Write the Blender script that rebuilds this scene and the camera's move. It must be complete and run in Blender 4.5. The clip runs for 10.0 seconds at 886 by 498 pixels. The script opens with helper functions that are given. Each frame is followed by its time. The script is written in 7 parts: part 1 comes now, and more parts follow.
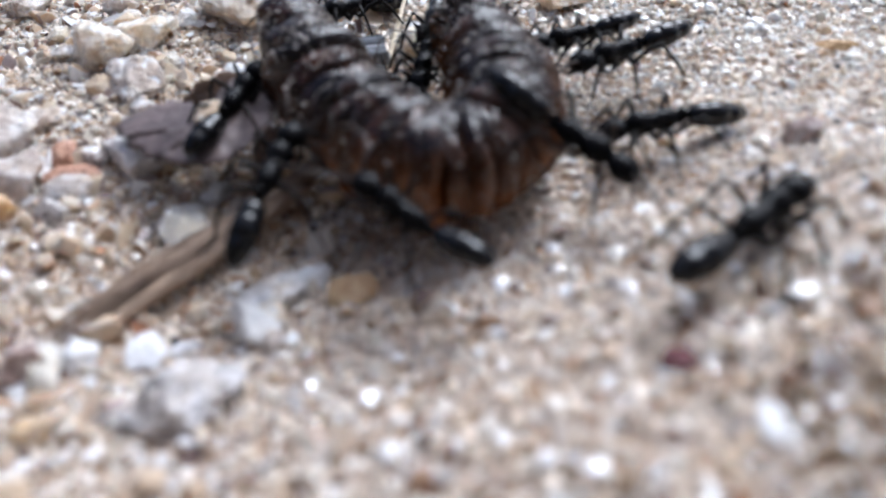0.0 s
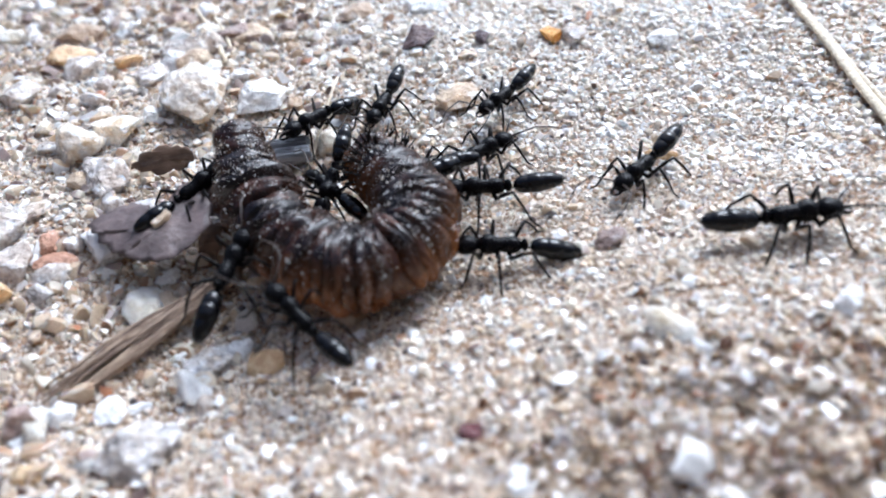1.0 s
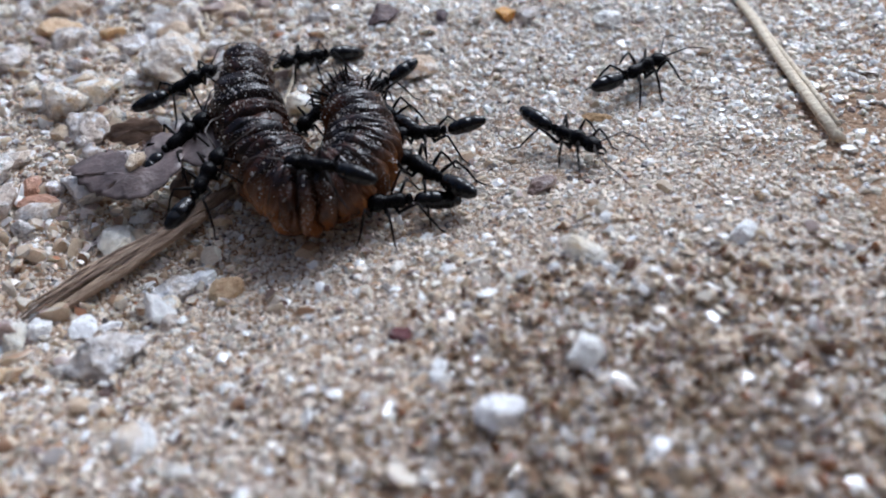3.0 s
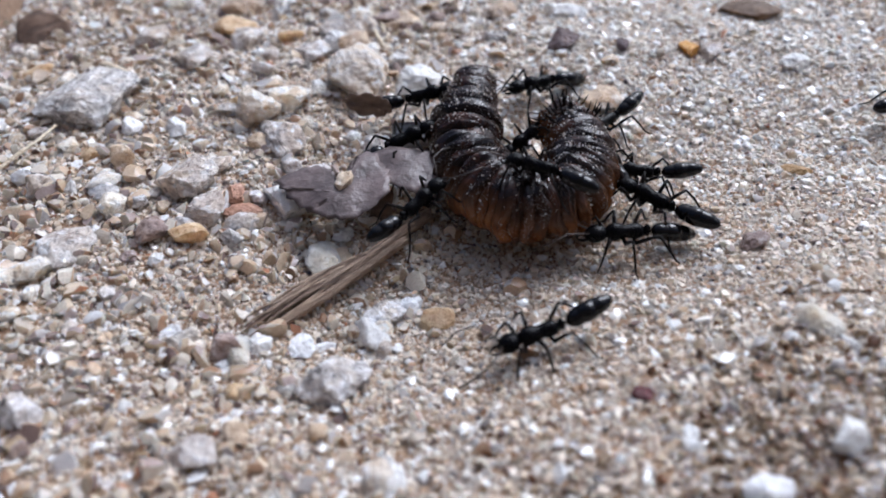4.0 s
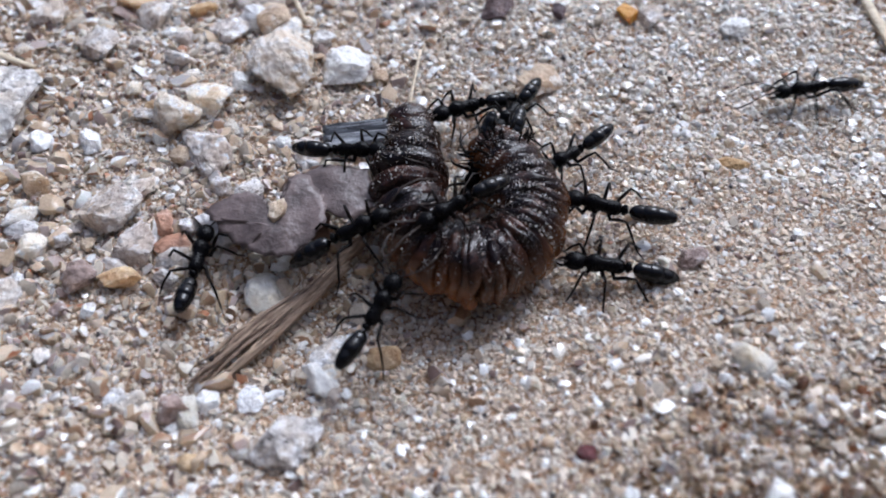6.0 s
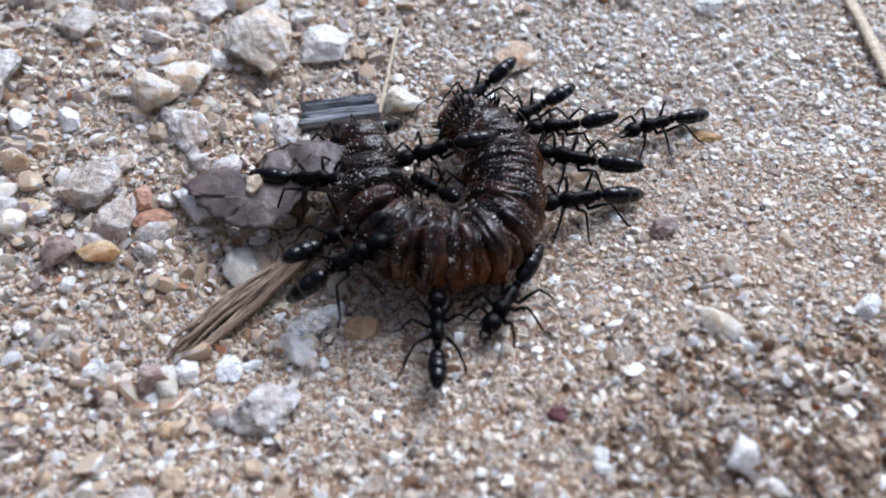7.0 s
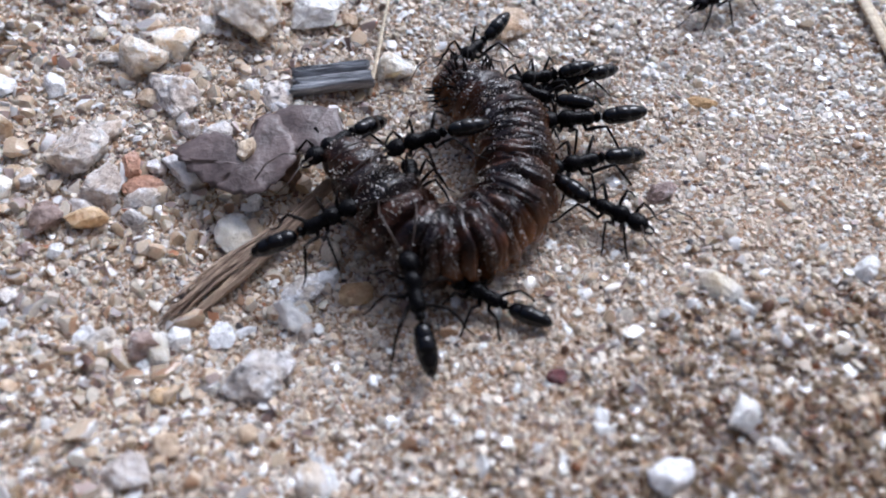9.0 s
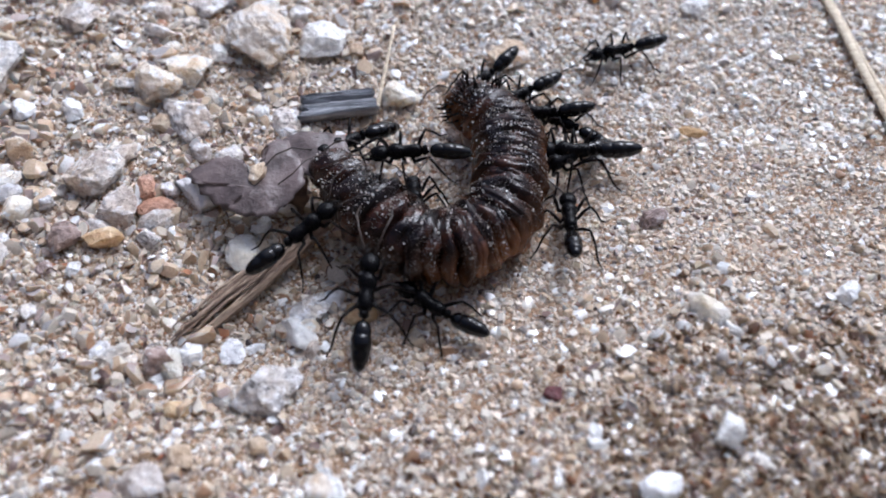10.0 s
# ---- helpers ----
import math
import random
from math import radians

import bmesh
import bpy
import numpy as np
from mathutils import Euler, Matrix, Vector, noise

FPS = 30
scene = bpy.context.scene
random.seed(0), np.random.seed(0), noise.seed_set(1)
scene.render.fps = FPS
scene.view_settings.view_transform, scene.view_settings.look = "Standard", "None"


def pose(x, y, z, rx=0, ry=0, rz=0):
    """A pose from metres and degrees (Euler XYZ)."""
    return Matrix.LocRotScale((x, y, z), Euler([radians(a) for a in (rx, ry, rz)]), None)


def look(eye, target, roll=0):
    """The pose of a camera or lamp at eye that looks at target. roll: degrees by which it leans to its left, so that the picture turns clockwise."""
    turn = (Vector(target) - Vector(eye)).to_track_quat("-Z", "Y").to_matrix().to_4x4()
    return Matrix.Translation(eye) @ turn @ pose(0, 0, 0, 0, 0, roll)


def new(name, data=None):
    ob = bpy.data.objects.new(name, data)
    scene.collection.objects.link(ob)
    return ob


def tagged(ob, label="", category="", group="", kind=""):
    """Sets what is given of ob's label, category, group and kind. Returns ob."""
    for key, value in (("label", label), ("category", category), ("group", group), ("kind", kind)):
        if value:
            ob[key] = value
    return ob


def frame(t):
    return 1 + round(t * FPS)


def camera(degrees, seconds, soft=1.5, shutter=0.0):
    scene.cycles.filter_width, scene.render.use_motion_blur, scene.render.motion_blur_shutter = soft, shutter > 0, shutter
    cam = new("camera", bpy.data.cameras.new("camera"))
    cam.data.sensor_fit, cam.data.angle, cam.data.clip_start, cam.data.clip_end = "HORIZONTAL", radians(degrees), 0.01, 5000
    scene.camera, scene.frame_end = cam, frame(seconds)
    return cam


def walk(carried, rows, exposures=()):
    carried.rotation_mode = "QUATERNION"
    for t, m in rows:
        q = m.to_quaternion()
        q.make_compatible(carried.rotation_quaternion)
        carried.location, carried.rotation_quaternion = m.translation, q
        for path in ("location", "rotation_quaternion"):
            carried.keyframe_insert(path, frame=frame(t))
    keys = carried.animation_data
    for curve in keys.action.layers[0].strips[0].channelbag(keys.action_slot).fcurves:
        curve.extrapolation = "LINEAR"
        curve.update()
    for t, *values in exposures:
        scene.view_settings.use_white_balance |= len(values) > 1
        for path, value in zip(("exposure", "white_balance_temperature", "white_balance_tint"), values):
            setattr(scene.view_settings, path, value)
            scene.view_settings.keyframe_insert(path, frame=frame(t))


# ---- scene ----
# All lengths below are in centimetres and are turned into metres by CM.
CM = 0.01


def cpose(x, y, z, rx=0, ry=0, rz=0):
    return pose(x * CM, y * CM, z * CM, rx, ry, rz)


cam = camera(58.27, 10.0, soft=1.9, shutter=0.15)
cam.data.dof.use_dof = True
cam.data.dof.focus_distance = 6.2 * CM
cam.data.dof.aperture_fstop = 30.0
walk(cam, [(t, cpose(x, y, z, rx, ry, rz)) for t, x, y, z, rx, ry, rz in (
    (0, -0.197, -3.516, 2.157, 50.29, 6.142, -4.404),
    (0.5, -0.082, -3.626, 2.323, 49.063, 8.105, -4.453),
    (0.7, -0.041, -3.932, 2.608, 48.857, 5.1, -4.533),
    (0.8, 0.197, -4.088, 2.836, 48.009, 5.15, -4.45),
    (0.9, 0.397, -4.13, 3.135, 48.1, 5.3, -4.75),
    (1, 0.518, -4.131, 3.375, 48.866, 5.671, -4.866),
    (1.5, 0.753, -4.3, 3.32, 48.795, 5.464, -4.715),
    (2, 0.942, -4.535, 3.261, 48.256, 5.214, -4.787),
    (2.2, 1.006, -4.571, 3.34, 47.917, 4.897, -4.801),
    (3.3, 0.41, -4.954, 3.307, 50.347, 4.376, -4.656),
    (3.5, 0.024, -4.795, 3.463, 50.312, 3.407, -2.993),
    (4, -0.436, -4.609, 3.71, 48.959, 2.451, 0.463),
    (4.5, -0.372, -4.41, 3.819, 45.069, 2.336, -1.479),
    (5, -0.259, -3.942, 4.471, 42.81, 1.241, -2.56),
    (5.5, -0.417, -3.523, 4.697, 39.508, 1.402, -3.89),
    (6, -0.365, -3.581, 4.572, 37.675, 1.532, -4.708),
    (6.2, -0.318, -3.626, 4.557, 37.501, 1.308, -5.398),
    (7.5, -0.271, -3.848, 4.502, 36.964, 1.256, -5.619),
    (8, -0.298, -3.902, 4.37, 36.609, 1.006, -6.065),
    (8.5, -0.298, -3.905, 4.297, 36.434, 1.13, -6.1),
    (9, -0.35, -3.853, 4.382, 36.346, 0.646, -6.26),
    (9.5, -0.514, -3.909, 4.32, 37.648, 0.104, -6.218),
    (10, -0.415, -3.982, 4.606, 37.673, 0.023, -6.079),
)], [(t, e, k, c) for t, e, k, c in (
    (0.0, 0.19, 5270, 8), (0.7, 0.42, 5170, 7), (1.0, 0.46, 5120, 6), (2.0, -0.03, 5150, 7), (3.3, -0.27, 5190, 8), (4.5, -0.14, 5300, 11),
    (5.5, -0.27, 5270, 10), (6.0, -0.21, 5230, 10), (7.5, -0.10, 5190, 9), (8.5, -0.12, 5250, 11), (10.0, -0.07, 5260, 11))])

# ---- light: open shade under a bright, hazy sky ----
world = bpy.data.worlds.new("sky")
scene.world = world
world.use_nodes = True
wn = world.node_tree
sky = wn.nodes.new("ShaderNodeTexSky")
sky.sky_type, sky.sun_disc = "NISHITA", False
sky.sun_elevation, sky.sun_rotation = radians(48), radians(34)
sky.air_density, sky.dust_density, sky.ozone_density = 0.7, 8.0, 0.3
wn.links.new(sky.outputs["Color"], wn.nodes["Background"].inputs["Color"])
wn.nodes["Background"].inputs["Strength"].default_value = 0.13
sun = new("sun", bpy.data.lights.new("sun", "SUN"))
sun.data.energy, sun.data.angle, sun.data.color = 2.1, radians(28), (1.0, 0.985, 0.965)
sun.matrix_world = look((1.6, 2.4, 3.2), (0, 0, 0))


# ---- materials ----
def material(name):
    m = bpy.data.materials.new(name)
    m.use_nodes = True
    nt = m.node_tree
    return m, nt, nt.nodes["Principled BSDF"]


def node(nt, kind, **inputs):
    n = nt.nodes.new("ShaderNode" + kind)
    for k, v in inputs.items():
        n.inputs[k.replace("_", " ")].default_value = v
    return n


def ramp(nt, fac, stops, constant=False):
    n = nt.nodes.new("ShaderNodeValToRGB")
    e = n.color_ramp.elements
    if constant:
        n.color_ramp.interpolation = "CONSTANT"
    while len(e) < len(stops):
        e.new(0.5)
    for el, (p, c) in zip(e, stops):
        el.position, el.color = p, (*c, 1)
    nt.links.new(fac, n.inputs["Fac"])
    return n.outputs["Color"]


def mix(nt, fac, a, b, kind="MIX"):
    n = nt.nodes.new("ShaderNodeMix")
    n.data_type, n.blend_type = "RGBA", kind
    for k, v in (("Factor", fac), ("A", a), ("B", b)):
        s = [i for i in n.inputs if i.name == k and (i.type == "RGBA" or k == "Factor")][0]
        if hasattr(v, "default_value"):
            nt.links.new(v, s)
        else:
            s.default_value = v if k == "Factor" else (*v, 1)
    return [q for q in n.outputs if q.type == "RGBA"][0]


def tex(nt, kind, scale, coord="Object", out="Fac", **inputs):
    """A noise or voronoi texture at a scale of features per centimetre."""
    n = node(nt, "Tex" + kind, Scale=scale / CM, **inputs)
    if coord == "Place":
        c = nt.nodes.new("ShaderNodeNewGeometry").outputs["Position"]
    else:
        c = nt.nodes.new("ShaderNodeTexCoord").outputs[coord]
    nt.links.new(c, n.inputs["Vector"])
    return n.outputs[out]


def bump(nt, bsdf, height, distance, strength=0.6):
    b = node(nt, "Bump", Strength=strength, Distance=distance * CM)
    nt.links.new(height, b.inputs["Height"])
    nt.links.new(b.outputs["Normal"], bsdf.inputs["Normal"])


GRAIN_STOPS = [(0.0, (0.79, 0.66, 0.52)), (0.20, (0.82, 0.72, 0.59)), (0.36, (0.73, 0.58, 0.43)), (0.50, (0.82, 0.75, 0.65)),
               (0.62, (0.71, 0.59, 0.47)), (0.73, (0.76, 0.61, 0.45)), (0.82, (0.84, 0.78, 0.70)), (0.89, (0.52, 0.36, 0.24)),
               (0.92, (0.62, 0.57, 0.53)), (0.95, (0.96, 0.95, 0.93)), (0.978, (0.10, 0.08, 0.08))]


def grain_material(name, stops, rough=0.20, soft=0.0, shine=0.5, clear=0.0):
    m, nt, b = material(name)
    g = nt.nodes.new("ShaderNodeNewGeometry")
    base = ramp(nt, g.outputs["Random Per Island"], stops, True)
    spots = ramp(nt, tex(nt, "Noise", 60, Detail=3.0), [(0.35, (0.86, 0.84, 0.82)), (0.65, (1.08, 1.07, 1.05))])
    nt.links.new(mix(nt, 1.0, base, spots, "MULTIPLY"), b.inputs["Base Color"])
    b.inputs["Roughness"].default_value = rough
    b.inputs["Specular IOR Level"].default_value = shine
    b.inputs["Subsurface Weight"].default_value = soft
    b.inputs["Transmission Weight"].default_value = clear
    b.inputs["Subsurface Radius"].default_value = (0.9, 1.0, 1.0)
    b.inputs["Subsurface Scale"].default_value = 0.05 * CM
    bump(nt, b, tex(nt, "Noise", 110, Detail=2.0), 0.003, 0.4)
    return m


M_sand = grain_material("sand_grains", GRAIN_STOPS, 0.32, 0.8, 0.4, 0.1)
M_coarse = grain_material("coarse_grains", [(0.0, (0.72, 0.60, 0.46)), (0.15, (0.63, 0.56, 0.47)), (0.29, (0.63, 0.50, 0.36)), (0.42, (0.77, 0.71, 0.61)), (0.54, (0.67, 0.52, 0.38)),
                                           (0.64, (0.47, 0.38, 0.35)), (0.71, (0.58, 0.55, 0.54)), (0.78, (0.43, 0.28, 0.18)), (0.85, (0.95, 0.94, 0.93)), (0.92, (0.24, 0.17, 0.15)), (0.985, (0.47, 0.24, 0.14))], 0.16, 0.8, 0.45, 0.2)
M_mica = grain_material("mica_flakes", [(0.0, (0.95, 0.95, 0.94)), (0.35, (0.86, 0.86, 0.87)), (0.6, (0.84, 0.79, 0.72)), (0.8, (0.70, 0.69, 0.68))], 0.10, 0.0, 1.0)

M_ground, nt, b = material("sand_bed")
# Bed colour is dark, darkest between cells, to paint shade into the grain gaps.
c = ramp(nt, tex(nt, "Voronoi", 30, out="Distance"), [(0.0, (0.46, 0.33, 0.22)), (0.6, (0.28, 0.18, 0.11))])
c2 = ramp(nt, tex(nt, "Noise", 6, Detail=5.0), [(0.3, (0.70, 0.66, 0.62)), (0.7, (1.1, 1.06, 1.0))])
nt.links.new(mix(nt, 1.0, c, c2, "MULTIPLY"), b.inputs["Base Color"])
b.inputs["Roughness"].default_value = 0.85
bump(nt, b, tex(nt, "Voronoi", 26, out="Distance"), 0.02, 0.9)


def stone_material(name, dark, mid, light, rough=0.55, speck=(), clear=0.0):
    """Stone of three tones with fine grain, and glossy angular crystal patches of one or two more colours."""
    m, nt, b = material(name)
    place = nt.nodes.new("ShaderNodeNewGeometry").outputs["Position"]
    wobble = node(nt, "TexNoise", Scale=24 / CM, Detail=3.0)
    nt.links.new(place, wobble.inputs["Vector"])
    shift = nt.nodes.new("ShaderNodeVectorMath")
    shift.operation = "MULTIPLY_ADD"
    shift.inputs[1].default_value = (0.07 * CM,) * 3
    nt.links.new(wobble.outputs["Color"], shift.inputs[0])
    nt.links.new(place, shift.inputs[2])
    warped = shift.outputs[0]

    def cells_of(scale, out):
        n = node(nt, "TexVoronoi", Scale=scale / CM)
        nt.links.new(warped, n.inputs["Vector"])
        return n.outputs[out]

    col = ramp(nt, tex(nt, "Noise", 9, "Place", Detail=7.0, Roughness=0.72), [(0.30, dark), (0.50, mid), (0.68, light)])
    veil = ramp(nt, tex(nt, "Noise", 4.5, "Place", Detail=3.0), [(0.42, (1.0, 1.0, 1.0)), (0.62, (0.95, 0.84, 0.70))])
    col = mix(nt, 0.15 if name == "white_quartz" else 0.7, col, veil, "MULTIPLY")
    gloss = None
    for k, (s, amount) in enumerate(speck):
        sep = nt.nodes.new("ShaderNodeSeparateColor")
        nt.links.new(cells_of(13 + 15 * k, "Color"), sep.inputs[0])
        mask = ramp(nt, sep.outputs[k], [(1 - amount - 0.10, (0, 0, 0)), (1 - amount + 0.10, (0.9, 0.9, 0.9))])
        fine = ramp(nt, tex(nt, "Noise", 30, "Place", Detail=4.0, Roughness=0.7), [(0.40, (0.15, 0.15, 0.15)), (0.58, (1, 1, 1))])
        bw = nt.nodes.new("ShaderNodeRGBToBW")
        nt.links.new(mix(nt, 1.0, mask, fine, "MULTIPLY"), bw.inputs[0])
        col = mix(nt, bw.outputs[0], col, s)
        gloss = bw.outputs[0]
    info = nt.nodes.new("ShaderNodeObjectInfo")
    tone = ramp(nt, info.outputs["Random"], [(0.0, (0.82, 0.80, 0.80)), (0.5, (1.0, 0.98, 0.94)), (1.0, (1.1, 1.1, 1.12))])
    nt.links.new(mix(nt, 1.0, col, tone, "MULTIPLY"), b.inputs["Base Color"])
    if gloss is None:
        b.inputs["Roughness"].default_value = rough
    else:
        nt.links.new(ramp(nt, gloss, [(0.0, (rough,) * 3), (0.8, (0.10, 0.10, 0.10))]), b.inputs["Roughness"])
    b.inputs["Subsurface Weight"].default_value = clear
    b.inputs["Subsurface Radius"].default_value = (1.0, 0.95, 0.85)
    b.inputs["Subsurface Scale"].default_value = 0.2 * CM
    grit = tex(nt, "Noise", 22, "Place", Detail=6.0, Roughness=0.7)
    both = nt.nodes.new("ShaderNodeMath")
    nt.links.new(cells_of(14, "Distance"), both.inputs[0])
    nt.links.new(grit, both.inputs[1])
    bump(nt, b, both.outputs[0], 0.036, 0.65)
    return m


STONE = {
    "cream": stone_material("cream_quartz", (0.66, 0.48, 0.29), (0.90, 0.82, 0.70), (0.98, 0.97, 0.95), 0.10, (((0.98, 0.98, 0.98), 0.28),), 0.5),
    "white": stone_material("white_quartz", (0.80, 0.78, 0.76), (0.96, 0.96, 0.96), (1.0, 1.0, 1.0), 0.15, (((0.60, 0.58, 0.58), 0.10),), 0.3),
    "granite": stone_material("granite", (0.30, 0.26, 0.24), (0.62, 0.60, 0.58), (0.86, 0.86, 0.86), 0.10, (((0.97, 0.97, 0.98), 0.34), ((0.07, 0.06, 0.06), 0.10))),
    "grey": stone_material("grey_stone", (0.40, 0.32, 0.27), (0.66, 0.60, 0.55), (0.88, 0.86, 0.84), 0.10, (((0.97, 0.97, 0.98), 0.32), ((0.10, 0.08, 0.08), 0.07)), 0.3),
    "tan": stone_material("tan_stone", (0.36, 0.24, 0.15), (0.58, 0.45, 0.32), (0.76, 0.66, 0.53), 0.3, (((0.90, 0.87, 0.83), 0.08),), 0.4),
    "honey": stone_material("honey_quartz", (0.40, 0.25, 0.13), (0.60, 0.43, 0.26), (0.78, 0.65, 0.47), 0.25, (), 0.7),
    "brick": stone_material("brick_crumb", (0.30, 0.15, 0.10), (0.48, 0.28, 0.20), (0.62, 0.45, 0.37), 0.75),
    "purple": stone_material("purple_stone", (0.05, 0.03, 0.035), (0.11, 0.07, 0.075), (0.20, 0.14, 0.14), 0.45),
    "orange": stone_material("orange_grain", (0.45, 0.18, 0.02), (0.68, 0.33, 0.05), (0.75, 0.45, 0.12), 0.4, (), 0.4),
    "rust": stone_material("rusty_bark", (0.30, 0.17, 0.06), (0.50, 0.32, 0.14), (0.66, 0.48, 0.26), 0.6),
    "red": stone_material("red_grain", (0.05, 0.01, 0.012), (0.12, 0.03, 0.035), (0.30, 0.12, 0.12), 0.2),
    "brown": stone_material("brown_stone", (0.07, 0.04, 0.025), (0.15, 0.09, 0.05), (0.26, 0.17, 0.10), 0.6),
    "clear": stone_material("clear_quartz", (0.68, 0.60, 0.48), (0.82, 0.78, 0.70), (0.93, 0.91, 0.88), 0.08, (), 1.0),
    "mauve": stone_material("mauve_stone", (0.17, 0.11, 0.095), (0.36, 0.27, 0.24), (0.56, 0.47, 0.43), 0.35, (((0.86, 0.84, 0.83), 0.07),), 0.1),
}

M_ant, nt, b = material("black_chitin")
c = ramp(nt, tex(nt, "Noise", 30, Detail=4.0), [(0.3, (0.0012, 0.0012, 0.0016)), (0.7, (0.004, 0.0035, 0.004))])
nt.links.new(c, b.inputs["Base Color"])
r = ramp(nt, tex(nt, "Noise", 45, Detail=3.0), [(0.3, (0.03, 0.03, 0.03)), (0.7, (0.09, 0.09, 0.09))])
nt.links.new(r, b.inputs["Roughness"])
b.inputs["Specular IOR Level"].default_value = 0.34
bump(nt, b, tex(nt, "Noise", 40, Detail=2.0), 0.004, 0.25)
M_thorax, nt, b = material("sculptured_chitin")
c = ramp(nt, tex(nt, "Noise", 30, Detail=4.0), [(0.3, (0.0012, 0.0012, 0.0016)), (0.7, (0.005, 0.0045, 0.005))])
nt.links.new(c, b.inputs["Base Color"])
b.inputs["Roughness"].default_value = 0.13
b.inputs["Specular IOR Level"].default_value = 0.10
bump(nt, b, tex(nt, "Noise", 120, Detail=3.0), 0.005, 0.6)
M_leg, nt, b = material("leg_chitin")
b.inputs["Specular IOR Level"].default_value = 0.09
c = ramp(nt, tex(nt, "Noise", 12, Detail=3.0), [(0.3, (0.002, 0.0016, 0.0016)), (0.7, (0.009, 0.0055, 0.0045))])
nt.links.new(c, b.inputs["Base Color"])
b.inputs["Roughness"].default_value = 0.4

M_feeler, nt, b = material("feeler_chitin")
c = ramp(nt, tex(nt, "Noise", 12, Detail=3.0), [(0.3, (0.020, 0.014, 0.011)), (0.7, (0.06, 0.038, 0.027))])
nt.links.new(c, b.inputs["Base Color"])
b.inputs["Roughness"].default_value = 0.4

M_dust = grain_material("pale_dust", [(0.0, (0.66, 0.62, 0.58)), (0.4, (0.48, 0.42, 0.35)), (0.75, (0.86, 0.85, 0.84)), (0.86, (0.30, 0.25, 0.21))])

M_larva, nt, b = material("larva_skin")
where = nt.nodes.new("ShaderNodeTexCoord")
info = nt.nodes.new("ShaderNodeObjectInfo")
away = nt.nodes.new("ShaderNodeCombineXYZ")
nt.links.new(info.outputs["Random"], away.inputs["X"])
nt.links.new(info.outputs["Random"], away.inputs["Z"])
spot = nt.nodes.new("ShaderNodeVectorMath")
nt.links.new(where.outputs["Object"], spot.inputs[0])
nt.links.new(away.outputs[0], spot.inputs[1])


def skin_noise(scale, detail):
    n = node(nt, "TexNoise", Scale=scale / CM, Detail=detail, Roughness=0.62)
    nt.links.new(spot.outputs[0], n.inputs["Vector"])
    return n.outputs["Fac"]


c = ramp(nt, skin_noise(4.0, 5.0), [(0.34, (0.002, 0.0013, 0.0016)), (0.53, (0.013, 0.0058, 0.005)), (0.70, (0.070, 0.026, 0.014))])
axes = nt.nodes.new("ShaderNodeSeparateXYZ")
nt.links.new(where.outputs["Object"], axes.inputs[0])
band = node(nt, "MapRange")
for key, val in (("From Min", 0.24 * CM), ("From Max", -0.08 * CM)):
    band.inputs[key].default_value = val
nt.links.new(axes.outputs["Z"], band.inputs["Value"])
patch = ramp(nt, skin_noise(2.6, 4.0), [(0.33, (0.12, 0.12, 0.12)), (0.62, (1, 1, 1))])
tint = nt.nodes.new("ShaderNodeMath")
tint.operation = "MULTIPLY"
nt.links.new(info.outputs["Color"], tint.inputs[0])
nt.links.new(patch, tint.inputs[1])
patch = tint.outputs[0]
pb = nt.nodes.new("ShaderNodeMath")
pb.operation = "MULTIPLY"
nt.links.new(patch, pb.inputs[0])
nt.links.new(band.outputs["Result"], pb.inputs[1])
c = mix(nt, pb.outputs[0], c, (0.34, 0.12, 0.03))
dust = ramp(nt, skin_noise(80.0, 2.0), [(0.58, (0, 0, 0)), (0.66, (1, 1, 1))])
area = ramp(nt, skin_noise(3.4, 3.0), [(0.47, (0, 0, 0)), (0.66, (0.7, 0.7, 0.7))])
bw = nt.nodes.new("ShaderNodeRGBToBW")
nt.links.new(mix(nt, 1.0, dust, area, "MULTIPLY"), bw.inputs[0])
nt.links.new(mix(nt, bw.outputs[0], c, (0.42, 0.39, 0.37)), b.inputs["Base Color"])
b.inputs["Specular IOR Level"].default_value = 0.38
r = ramp(nt, skin_noise(14.0, 4.0), [(0.3, (0.04, 0.04, 0.04)), (0.7, (0.13, 0.13, 0.13))])
nt.links.new(r, b.inputs["Roughness"])
mp = nt.nodes.new("ShaderNodeMapping")
mp.inputs["Scale"].default_value = (3.0, 0.7, 0.7)
nz = node(nt, "TexNoise", Scale=11 / CM, Detail=4.0, Roughness=0.55)
nt.links.new(spot.outputs[0], mp.inputs["Vector"])
nt.links.new(mp.outputs["Vector"], nz.inputs["Vector"])
bump(nt, b, nz.outputs["Fac"], 0.016, 1.0)


